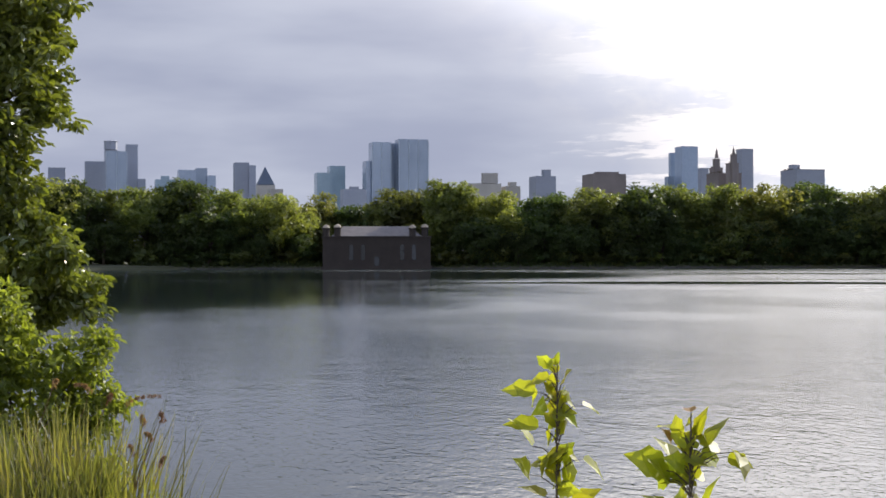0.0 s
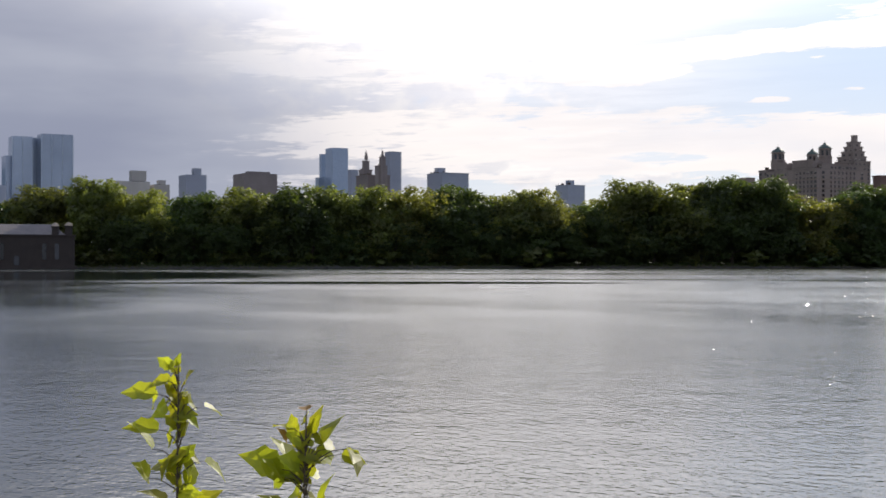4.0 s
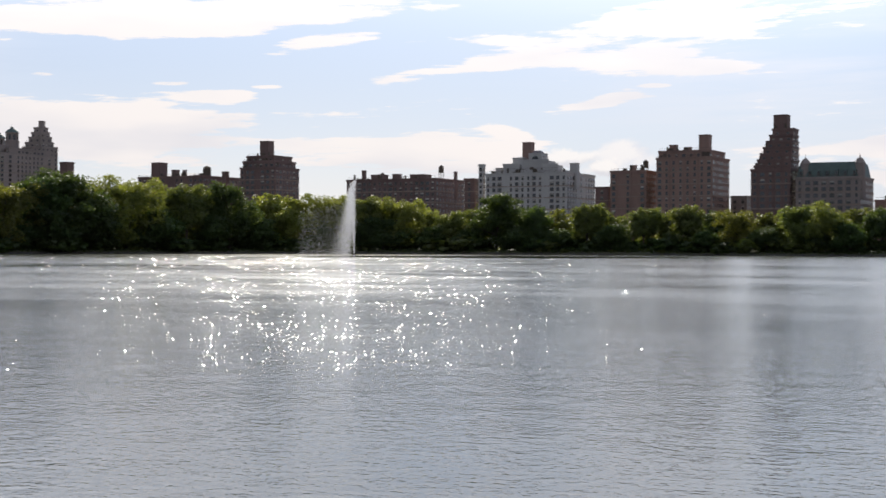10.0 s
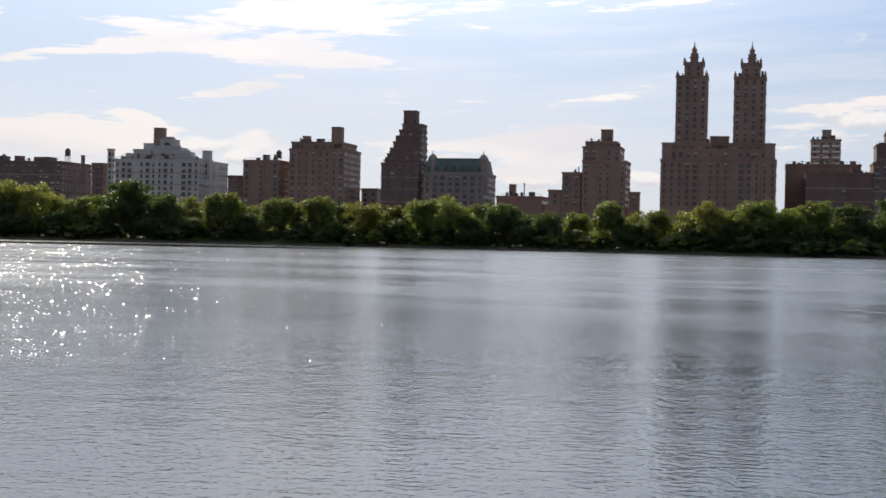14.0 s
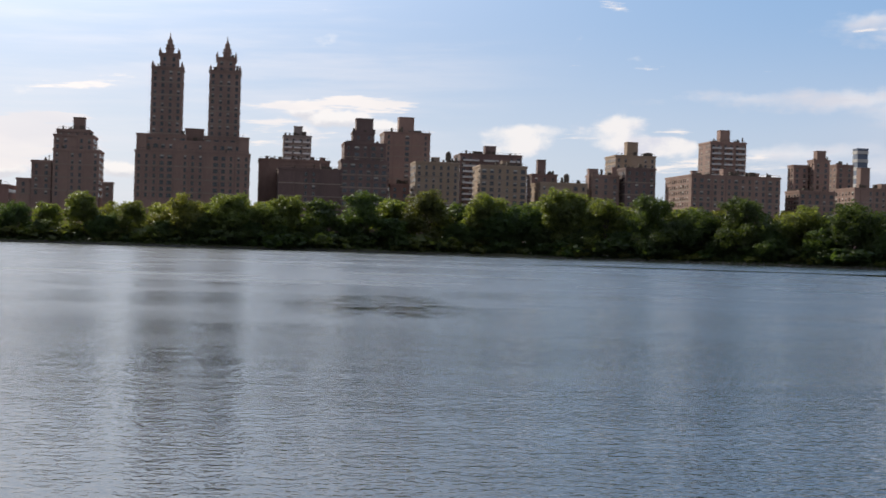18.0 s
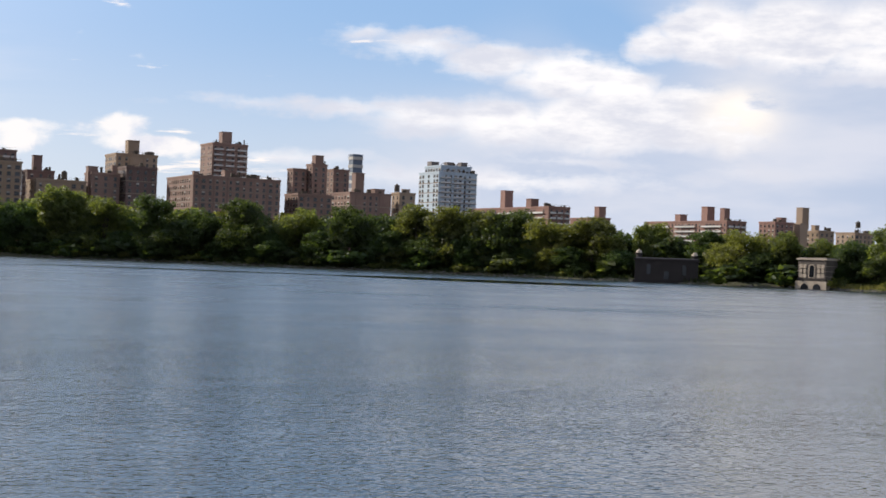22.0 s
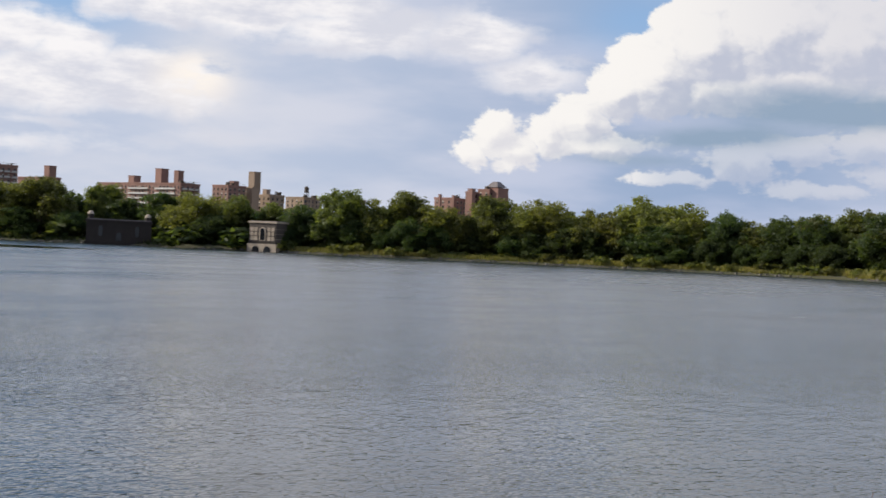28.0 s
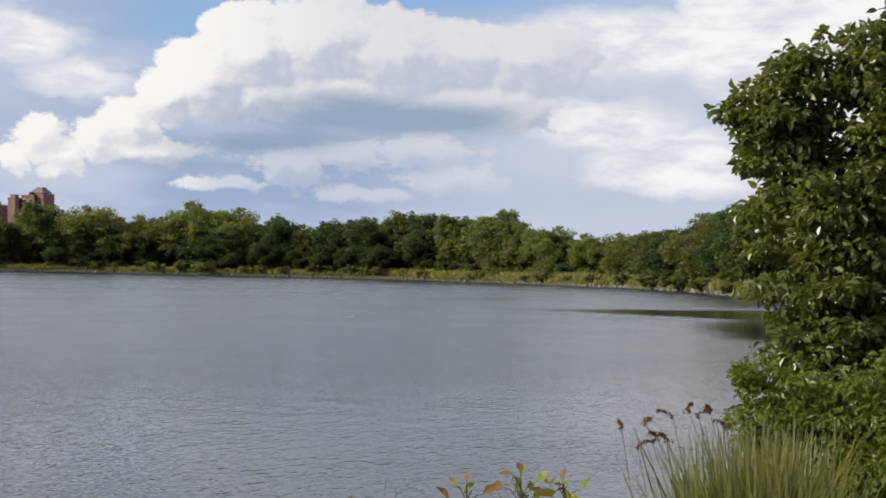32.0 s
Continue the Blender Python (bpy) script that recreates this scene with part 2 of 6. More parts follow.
wisp = wnoise(wvec(wmath("MULTIPLY", wmath("ADD", AZ, wmath("MULTIPLY", EL, 0.9)), 0.16), wmath("MULTIPLY", wmath("ADD", EL, wmath("MULTIPLY", AZ, -0.05)), 1.1), 9.4), 2.6, 7, 0.62)
ragged = wmath("ADD", wmath("MULTIPLY", wmath("SUBTRACT", thin, 0.5), 1.5), wmath("MULTIPLY", wmath("SUBTRACT", wisp, 0.5), 1.1))
streak_cover = wmath("MULTIPLY", wsmooth(wmath("ADD", ragged, STREAKS), 0.32, 0.51), wsmooth(AZ, 34, 24))
heap_cover = wmath("MULTIPLY", wsmooth(wmath("ADD", wmath("MULTIPLY", wmath("SUBTRACT", heap, 0.5), 1.5), HEAPS), 0.25, 0.47), wsmooth(AZ, 25, 19))
shade = wsmooth(wmath("SUBTRACT", heap_up, heap), -0.06, 0.13)
grey_south = wsmooth(wmath("ADD", AZ, wmath("MULTIPLY", EL, 0.9)), -51, -68)
soft = wnoise(wvec(wmath("MULTIPLY", AZ, 0.05), wmath("MULTIPLY", EL, 0.2), 1.3), 1.5, 4, 0.5)
heap_colour = wmix(shade, (9.3, 9.0, 9.0), (7.2, 7.3, 8.2))
sheet = wmix(wsmooth(soft, 0.3, 0.7), (2.75, 3.0, 4.0), (3.85, 4.1, 5.0))
heap_colour = wmix(grey_south, heap_colour, sheet)
blue = wmix(wsmooth(EL, 2.0, 11.0), (5.8, 6.6, 8.2), wmix(wsmooth(AZ, 4, 24), (3.4, 5.0, 7.9), (2.9, 4.8, 7.9)))
blue = wmix(wsmooth(EL, 13.0, 45.0), blue, wmix(wsmooth(AZ, 0, 17), (2.6, 3.6, 5.6), (1.9, 3.3, 6.4)))
clear = wmix(0.2, blue, sky.outputs[0])
toward_sun = wmath("ADD", wmath("ADD", cloud_bank(-14, 9, 12, 8, 0.12), cloud_bank(-8, 3.5, 15, 3, 0.5)), cloud_bank(-26, 27, 38, 10, 1.4))
# thin lilac veils drawn across the western blue
gauze = wmath("MULTIPLY", wsmooth(wmath("ADD", wmath("MULTIPLY", thin, 0.7), wmath("MULTIPLY", soft, 0.5)), 0.50, 0.78), wmath("MULTIPLY", wmath("MULTIPLY", wsmooth(AZ, -30, -12), wsmooth(AZ, 15, 3)), wsmooth(EL, 12.5, 7.0)))
clear = wmix(wmath("MULTIPLY", gauze, 0.45), clear, (8.2, 8.1, 8.7))
col = wmix(wmath("MULTIPLY", toward_sun, 0.5, clamp=True), clear, (8.8, 9.0, 9.4))
# broken cloud overhead and in the east, lit from the west
over = wnoise(wvec(wmath("MULTIPLY", AZ, 0.03), wmath("MULTIPLY", EL, 0.06), 5.0), 1.6, 6, 0.55)
east = wmath("MULTIPLY", wsmooth(wmath("ABSOLUTE", AZ), 92, 125), wsmooth(EL, 0.0, 8.0))
east = wmath("MULTIPLY", wmath("MAXIMUM", east, wmath("MULTIPLY", wsmooth(EL, 35, 60), 0.35)), wsmooth(over, 0.30, 0.55))
col = wmix(east, col, (3.7, 4.1, 5.0))
col = north_sky(col)


def low_heads(below):
    """Small white heads of distant cumulus over the western skyline."""
    pos = wvec(AZ, EL)
    crowd = [(-59.2, 4.15, 1.2, 0.65), (-57.8, 3.49, 1.4, 0.47), (-55.8, 3.34, 1.2, 0.35), (-52.5, 3.53, 1.4, 0.42), (-23.3, 3.66, 1.2, 0.42), (-21.9, 3.28, 0.95, 0.33), (-9.7, 2.57, 1.05, 0.42), (2.2, 5.42, 0.65, 0.37), (3.5, 5.12, 1.6, 0.4), (5.3, 4.89, 1.4, 0.33), (-5.1, 2.74, 0.95, 0.33), (-3.0, 3.2, 1.5, 0.5)]

    def field(at):
        return wmath("ADD", puffs(at, crowd), wmath("MULTIPLY", billow(at, 1.3, 3.0, 5.2), 0.75))

    here, sunward = field(pos), field(wvmath("ADD", pos, (-0.05, 0.2, 0.0)))
    tone = wmix(wsmooth(wmath("SUBTRACT", sunward, here), -0.15, 0.2), (10.0, 9.5, 9.2), (7.3, 7.2, 7.6))
    return wmix(wmath("MULTIPLY", wsmooth(here, 0.0, 0.2), 0.85), below, tone)


col = low_heads(wmix(heap_cover, col, heap_colour))
col = wmix(wmath("MULTIPLY", wmath("MULTIPLY", streak_cover, 0.92), wsmooth(AZ, -74, -60)), col, wmix(wsmooth(soft, 0.42, 0.68), (9.9, 9.2, 8.9), (8.0, 7.8, 8.2)))
sun_glow = wmath("ADD", cloud_bank(-55, 9.5, 6.6, 6.5, 1.0), cloud_bank(-58, 21, 13, 9, 1.1))
col = wmix(wmath("MULTIPLY", sun_glow, 0.66, clamp=True), col, wmix(wsmooth(thin, 0.35, 0.65), (10.6, 10.0, 9.9), (8.4, 8.0, 8.2)))
# glow added to the sky above the view, to brighten the water
unseen_glow = wmath("ADD", wmath("ADD", wmath("ADD", cloud_bank(-12, 24, 18, 10.0, 2.1), cloud_bank(-54, 16.5, 13, 3.6, 2.6)), cloud_bank(-36, 25, 20, 10.3, 0.85)), cloud_bank(-62, 23, 13, 7.5, 4.2))
add = wn.new("ShaderNodeMix")
add.data_type, add.blend_type = "RGBA", "ADD"
add.inputs[0].default_value = 1.0
wl.new(col, add.inputs[6])
wl.new(wmix(unseen_glow, (0.0, 0.0, 0.0), (13.0, 12.4, 12.0)), add.inputs[7])
col = add.outputs[2]
back = wn.new("ShaderNodeBackground")
wl.new(col, back.inputs[0])
back.inputs[1].default_value = 0.1
out = wn.new("ShaderNodeOutputWorld")
wl.new(back.outputs[0], out.inputs[0])


sun = new("sun", bpy.data.lights.new("sun", "SUN"))
sun.data.energy, sun.data.angle, sun.data.color = 4.6, radians(0.6), (1.0, 0.93, 0.80)
sun.matrix_world = look((0, 0, 300), Vector((0, 0, 300)) - Vector((math.sin(radians(SUN_B)) * math.cos(radians(SUN_EL)), math.cos(radians(SUN_B)) * math.cos(radians(SUN_EL)), math.sin(radians(SUN_EL)))))

# ---- materials ----
def material(name, colour, rough=0.7, second=None, scale=1.0, fine=12.0, bump=0.3, metal=0.0, depth=0.02, stretch=(1, 1, 1), vary=0.12, spec=0.5, leaf=0.0):
    """A surface with blotches at one scale, grain at another and a fine relief; vary: how far single pieces differ."""
    m = bpy.data.materials.new(name)
    m.use_nodes = True
    nt = m.node_tree
    n, l = nt.nodes, nt.links
    p = n["Principled BSDF"]
    tc, mp = n.new("ShaderNodeTexCoord"), n.new("ShaderNodeMapping")
    l.new(tc.outputs["Object"], mp.inputs[0])
    mp.inputs["Scale"].default_value = stretch
    big, small = n.new("ShaderNodeTexNoise"), n.new("ShaderNodeTexNoise")
    for nd, sc, de in ((big, scale, 3), (small, fine, 4)):
        l.new(mp.outputs[0], nd.inputs["Vector"])
        nd.inputs["Scale"].default_value, nd.inputs["Detail"].default_value = sc, de
    second = second or tuple(0.62 * c for c in colour)
    mix = n.new("ShaderNodeMix")
    mix.data_type = "RGBA"
    mix.inputs[6].default_value, mix.inputs[7].default_value = (*colour, 1), (*second, 1)
    add = n.new("ShaderNodeMath")
    add.operation = "MULTIPLY_ADD"
    l.new(small.outputs[0], add.inputs[0])
    add.inputs[1].default_value = 0.5
    l.new(big.outputs[0], add.inputs[2])
    ramp = n.new("ShaderNodeMapRange")
    l.new(add.outputs[0], ramp.inputs[0])
    ramp.inputs[1].default_value, ramp.inputs[2].default_value = 0.45, 1.05
    l.new(ramp.outputs[0], mix.inputs[0])
    info, hsv = n.new("ShaderNodeObjectInfo"), n.new("ShaderNodeHueSaturation")
    val = n.new("ShaderNodeMapRange")
    if leaf:
        isl = n.new("ShaderNodeNewGeometry")
        both = n.new("ShaderNodeMath")
        both.operation = "MULTIPLY_ADD"
        l.new(isl.outputs["Random Per Island"], both.inputs[0])
        both.inputs[1].default_value = 0.6
        half = n.new("ShaderNodeMath")
        half.operation = "MULTIPLY"
        l.new(info.outputs["Random"], half.inputs[0])
        half.inputs[1].default_value = 0.6
        l.new(half.outputs[0], both.inputs[2])
        l.new(both.outputs[0], val.inputs[0])
        hue = n.new("ShaderNodeMapRange")
        l.new(info.outputs["Random"], hue.inputs[0])
        hue.inputs[3].default_value, hue.inputs[4].default_value = 0.485, 0.515
        l.new(hue.outputs[0], hsv.inputs["Hue"])
    else:
        l.new(info.outputs["Random"], val.inputs[0])
    val.inputs[3].default_value, val.inputs[4].default_value = 1 - vary, 1 + vary
    l.new(val.outputs[0], hsv.inputs["Value"])
    l.new(mix.outputs[2], hsv.inputs["Color"])
    l.new(hsv.outputs[0], p.inputs["Base Color"])
    p.inputs["Roughness"].default_value, p.inputs["Metallic"].default_value = rough, metal
    p.inputs["Specular IOR Level"].default_value = spec
    if bump:
        bm_ = n.new("ShaderNodeBump")
        l.new(small.outputs[0], bm_.inputs["Height"])
        bm_.inputs["Strength"].default_value, bm_.inputs["Distance"].default_value = bump, depth
        l.new(bm_.outputs[0], p.inputs["Normal"])
    if leaf:
        tr, ms = n.new("ShaderNodeBsdfTranslucent"), n.new("ShaderNodeMixShader")
        warm = n.new("ShaderNodeMix")
        warm.data_type, warm.blend_type = "RGBA", "MULTIPLY"
        warm.inputs[0].default_value = 1.0
        l.new(hsv.outputs[0], warm.inputs[6])
        warm.inputs[7].default_value = (2.7, 2.7, 0.9, 1)
        l.new(warm.outputs[2], tr.inputs[0])
        ms.inputs[0].default_value = leaf
        l.new(p.outputs[0], ms.inputs[1])
        l.new(tr.outputs[0], ms.inputs[2])
        l.new(ms.outputs[0], n["Material Output"].inputs[0])
    return m


def water_material():
    """Lake water: swell, ripples, and slicks where the wind leaves it calm."""
    m = bpy.data.materials.new("lake_water")
    m.use_nodes = True
    n, l = m.node_tree.nodes, m.node_tree.links
    p = n["Principled BSDF"]
    p.inputs["Base Color"].default_value = (0.020, 0.028, 0.028, 1)
    p.inputs["IOR"].default_value = 1.333
    tc = n.new("ShaderNodeTexCoord")

    def noise(scale, sx, sy, detail, rough=0.55, turn=0.0):
        mp, nd = n.new("ShaderNodeMapping"), n.new("ShaderNodeTexNoise")
        l.new(tc.outputs["Object"], mp.inputs[0])
        mp.inputs["Scale"].default_value = (sx, sy, 1)
        mp.inputs["Rotation"].default_value = (0, 0, radians(turn))
        l.new(mp.outputs[0], nd.inputs["Vector"])
        nd.inputs["Scale"].default_value, nd.inputs["Detail"].default_value, nd.inputs["Roughness"].default_value = scale, detail, rough
        return nd.outputs[0]

    def calc(op, a, b=None, c=None, clamp=False):
        nd = n.new("ShaderNodeMath")
        nd.operation, nd.use_clamp = op, clamp
        for i, v in enumerate((a, b, c)):
            if isinstance(v, (int, float)):
                nd.inputs[i].default_value = v
            elif v is not None:
                l.new(v, nd.inputs[i])
        return nd.outputs[0]

    def fade(v, lo, hi, a=0.0, b=1.0):
        nd = n.new("ShaderNodeMapRange")
        nd.interpolation_type = "SMOOTHSTEP"
        l.new(v, nd.inputs[0])
        for i, q in enumerate((lo, hi, a, b)):
            nd.inputs[i + 1].default_value = q
        return nd.outputs[0]

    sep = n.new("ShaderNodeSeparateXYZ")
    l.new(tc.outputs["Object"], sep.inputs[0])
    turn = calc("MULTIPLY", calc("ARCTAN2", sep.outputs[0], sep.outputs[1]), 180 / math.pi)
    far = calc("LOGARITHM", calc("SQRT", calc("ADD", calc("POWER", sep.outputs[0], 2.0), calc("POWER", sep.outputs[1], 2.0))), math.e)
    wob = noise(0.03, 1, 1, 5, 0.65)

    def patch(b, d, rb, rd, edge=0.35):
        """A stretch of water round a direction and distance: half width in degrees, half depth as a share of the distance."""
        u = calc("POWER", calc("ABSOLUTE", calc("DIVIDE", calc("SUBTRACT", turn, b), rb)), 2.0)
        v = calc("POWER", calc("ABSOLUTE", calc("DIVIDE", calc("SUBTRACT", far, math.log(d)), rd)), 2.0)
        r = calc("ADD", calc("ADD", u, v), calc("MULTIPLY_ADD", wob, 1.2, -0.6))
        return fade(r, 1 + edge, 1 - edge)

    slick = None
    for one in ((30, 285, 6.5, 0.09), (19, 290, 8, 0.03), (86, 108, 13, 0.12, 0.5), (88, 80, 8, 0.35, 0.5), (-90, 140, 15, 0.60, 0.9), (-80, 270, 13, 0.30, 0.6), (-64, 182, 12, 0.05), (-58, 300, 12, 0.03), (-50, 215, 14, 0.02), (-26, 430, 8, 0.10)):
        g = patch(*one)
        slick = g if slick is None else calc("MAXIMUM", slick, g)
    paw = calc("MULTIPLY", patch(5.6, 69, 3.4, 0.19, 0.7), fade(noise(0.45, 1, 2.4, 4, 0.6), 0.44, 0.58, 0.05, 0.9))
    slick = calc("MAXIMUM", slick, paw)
    streaks = fade(noise(0.010, 1, 3.2, 4, 0.6, turn=6), 0.36, 0.60)
    streaks = calc("MULTIPLY", calc("MULTIPLY_ADD", streaks, 0.30, 0.62), fade(turn, -84.0, -58.0, 0.55, 1.0))
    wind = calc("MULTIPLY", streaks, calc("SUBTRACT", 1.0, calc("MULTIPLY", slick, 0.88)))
    gust = fade(noise(0.055, 1, 1.7, 4, 0.6, turn=10), 0.36, 0.66, 0.80, 1.12)
    wind = calc("MULTIPLY", wind, gust)
    swell, ripple, fine = noise(0.5, 1, 1.1, 2, turn=20), noise(3.1, 1, 1.5, 2.2, 0.55, turn=-12), noise(8.5, 1, 1.3, 1.5, 0.5, turn=30)
    b1, b2, b3 = n.new("ShaderNodeBump"), n.new("ShaderNodeBump"), n.new("ShaderNodeBump")
    for bn, h, dist in ((b1, swell, 0.040), (b2, ripple, 0.030), (b3, fine, 0.012)):
        l.new(h, bn.inputs["Height"])
        l.new(wind, bn.inputs["Strength"])
        bn.inputs["Distance"].default_value = dist
        bn.inputs["Filter Width"].default_value = 0.01
    l.new(b1.outputs[0], b2.inputs["Normal"])
    l.new(b2.outputs[0], b3.inputs["Normal"])
    l.new(b3.outputs[0], p.inputs["Normal"])
    # the breeze roughens the lake evenly but for a calmer lane in the south-west
    lane = fade(calc("ABSOLUTE", calc("ADD", turn, 34.0)), 28.0, 9.0)
    open_water = calc("SUBTRACT", fade(far, math.log(20), math.log(125), 0.05, 0.27), calc("MULTIPLY", lane, fade(far, math.log(20), math.log(125), 0.0, 0.14)))
    l.new(calc("MULTIPLY_ADD", wind, open_water, 0.03), p.inputs["Roughness"])
    return m


def spray_material():
    m = bpy.data.materials.new("spray")
    m.use_nodes = True
    n, l = m.node_tree.nodes, m.node_tree.links
    p = n["Principled BSDF"]
    p.inputs["Base Color"].default_value, p.inputs["Roughness"].default_value = (0.85, 0.87, 0.9, 1), 0.4
    tr, cl, m1, m2 = n.new("ShaderNodeBsdfTranslucent"), n.new("ShaderNodeBsdfTransparent"), n.new("ShaderNodeMixShader"), n.new("ShaderNodeMixShader")
    tr.inputs[0].default_value = (0.95, 0.95, 0.97, 1)
    m1.inputs[0].default_value, m2.inputs[0].default_value = 0.6, 0.58
    l.new(p.outputs[0], m1.inputs[1]), l.new(tr.outputs[0], m1.inputs[2])
    l.new(m1.outputs[0], m2.inputs[1]), l.new(cl.outputs[0], m2.inputs[2])
    l.new(m2.outputs[0], n["Material Output"].inputs[0])
    return m


WATER, SPRAY = water_material(), spray_material()
EARTH = material("earth", (0.075, 0.068, 0.036), 0.95, (0.036, 0.042, 0.018), 0.05, 2.0, 0.5, depth=0.1)
TAN_GRASS = material("tan_grass", (0.24, 0.19, 0.085), 0.8, (0.105, 0.125, 0.04), 0.12, 1.5, 0.0, vary=0.4, leaf=0.3, spec=0.2)
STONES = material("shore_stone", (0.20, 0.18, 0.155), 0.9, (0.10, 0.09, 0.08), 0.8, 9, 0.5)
# wet stone, with the shade of the trees painted into its dark tone
WET_SHADED_STONE = material("wet_shaded_stone", (0.055, 0.05, 0.045), 0.6, (0.03, 0.028, 0.026), 0.8, 9, 0.5)
GRAVEL = material("gravel", (0.30, 0.27, 0.23), 0.95, (0.20, 0.18, 0.15), 2.0, 40, 0.5)
BARK = material("bark", (0.10, 0.075, 0.05), 0.95, (0.045, 0.035, 0.025), 3, 20, 0.7, stretch=(1, 1, 0.25))
FOLIAGE = [material("foliage_a", (0.104, 0.117, 0.044), 0.5, (0.060, 0.068, 0.027), 3.0, 20, 0, vary=0.34, leaf=0.52, spec=0.35),
           material("foliage_b", (0.132, 0.138, 0.050), 0.5, (0.082, 0.086, 0.033), 3.0, 20, 0, vary=0.34, leaf=0.52, spec=0.35),
           material("foliage_c", (0.055, 0.078, 0.028), 0.55, (0.030, 0.044, 0.017), 3.0, 20, 0, vary=0.30, leaf=0.46, spec=0.35)]
LEAF = material("near_leaf", (0.125, 0.132, 0.030), 0.34, (0.055, 0.066, 0.015), 3.0, 40, 0.15, vary=0.45, leaf=0.30, depth=0.002, spec=0.6)
LEAF_BRIGHT = material("young_leaf", (0.245, 0.24, 0.024), 0.5, (0.14, 0.16, 0.018), 6.0, 60, 0.15, vary=0.4, leaf=0.52, depth=0.002)
SHRUB_LEAF = material("shrub_leaf", (0.148, 0.162, 0.032), 0.42, (0.070, 0.086, 0.018), 4.0, 50, 0.15, vary=0.35, leaf=0.45, depth=0.002)
# brick greyed by the distance haze put into its colour
HAZY_BRICK = material("hazed_grey_brick", (0.24, 0.205, 0.20), 0.9, (0.17, 0.145, 0.14), 0.05, 0.6, 0.1)
LEAF_RED = material("red_leaf", (0.23, 0.125, 0.035), 0.6, (0.17, 0.12, 0.03), 6.0, 60, 0.15, vary=0.3, leaf=0.4, depth=0.002)
REED = material("reed_blade", (0.092, 0.122, 0.034), 0.5, (0.175, 0.150, 0.072), 4.0, 20, 0.1, vary=0.6, leaf=0.38)
REED_DRY = material("reed_plume", (0.20, 0.115, 0.075), 0.9, (0.11, 0.06, 0.045), 6.0, 60, 0.3, vary=0.3, leaf=0.25)
TAN = material("tan_brick", (0.275, 0.172, 0.136), 0.9, (0.168, 0.104, 0.084), 0.09, 0.9, 0.2, stretch=(1, 1, 0.4))
BUFF = material("buff_brick", (0.30, 0.222, 0.170), 0.9, (0.27, 0.18, 0.11), 0.09, 0.9, 0.2, stretch=(1, 1, 0.4))
BROWN = material("brown_brick", (0.182, 0.112, 0.096), 0.9, (0.100, 0.064, 0.057), 0.09, 0.9, 0.2, stretch=(1, 1, 0.4))
RED = material("red_brick", (0.28, 0.155, 0.125), 0.9, (0.19, 0.105, 0.086), 0.09, 0.9, 0.2, stretch=(1, 1, 0.4))
GREY = material("grey_limestone", (0.27, 0.22, 0.195), 0.9, (0.18, 0.145, 0.13), 0.09, 0.9, 0.2, stretch=(1, 1, 0.4))
WHITE = material("white_brick", (0.43, 0.405, 0.385), 0.85, (0.33, 0.31, 0.295), 0.06, 1.2, 0.15, stretch=(1, 1, 0.4))
PALE_BLUE = material("pale_blue_brick", (0.40, 0.47, 0.54), 0.7, (0.32, 0.38, 0.45), 0.08, 1.2, 0.1, stretch=(1, 1, 0.4))
# granite made darker to hold the tree shade on the gatehouse
GRANITE = material("shade_darkened_granite", (0.046, 0.036, 0.032), 0.95, (0.030, 0.024, 0.022), 0.4, 4, 0.4)
WEATHERED = material("weathered_stone", (0.125, 0.10, 0.085), 0.9, (0.07, 0.057, 0.05), 0.5, 5, 0.4)
PALE_STONE = material("pale_stone", (0.50, 0.41, 0.32), 0.85, (0.30, 0.24, 0.19), 0.5, 5, 0.4)
ROOF = material("roof_tar", (0.07, 0.065, 0.06), 0.9, None, 0.2, 3, 0.3)
SLATE = material("roof_slate", (0.20, 0.17, 0.165), 0.7, (0.13, 0.11, 0.11), 0.5, 6, 0.3)
COPPER = material("green_copper", (0.085, 0.122, 0.108), 0.65, (0.05, 0.072, 0.065), 0.3, 4, 0.2)
TANKWOOD = material("tank_wood", (0.10, 0.075, 0.055), 0.9, None, 1.0, 8, 0.3, stretch=(1, 1, 0.2))
# far glass, paler and bluer: haze is mixed into the colour
GLASSY = material("hazed_curtain_glass", (0.29, 0.35, 0.45), 0.22, (0.21, 0.26, 0.35), 0.02, 0.3, 0.0, metal=0.35)
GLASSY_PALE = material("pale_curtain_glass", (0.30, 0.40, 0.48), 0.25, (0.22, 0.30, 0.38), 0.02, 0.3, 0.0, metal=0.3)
# the blue-grey is painted haze over distant walls
HAZE_STONE = material("hazed_stone", (0.32, 0.345, 0.42), 0.8, (0.25, 0.27, 0.34), 0.02, 0.3, 0.0)
BLUE_SLATE = material("blue_slate", (0.11, 0.14, 0.20), 0.6, (0.08, 0.10, 0.15), 0.05, 0.5, 0.0)
PALE_MULLION = material("pale_mullion", (0.42, 0.48, 0.56), 0.4, (0.34, 0.40, 0.48), 0.05, 0.5, 0.0)
BLIND = material("window_blind", (0.36, 0.33, 0.29), 0.8, (0.26, 0.24, 0.21), 0.6, 4, 0.0, vary=0.5)
PANE = material("window_pane", (0.022, 0.024, 0.03), 0.12, None, 0.5, 3, 0.0, vary=0.9)
LEDGE = material("ledge_stone", (0.25, 0.20, 0.17), 0.85, (0.23, 0.16, 0.115), 0.2, 2, 0.2)
BALCONY = material("balcony_concrete", (0.55, 0.53, 0.51), 0.8, (0.42, 0.40, 0.39), 0.2, 2, 0.2)
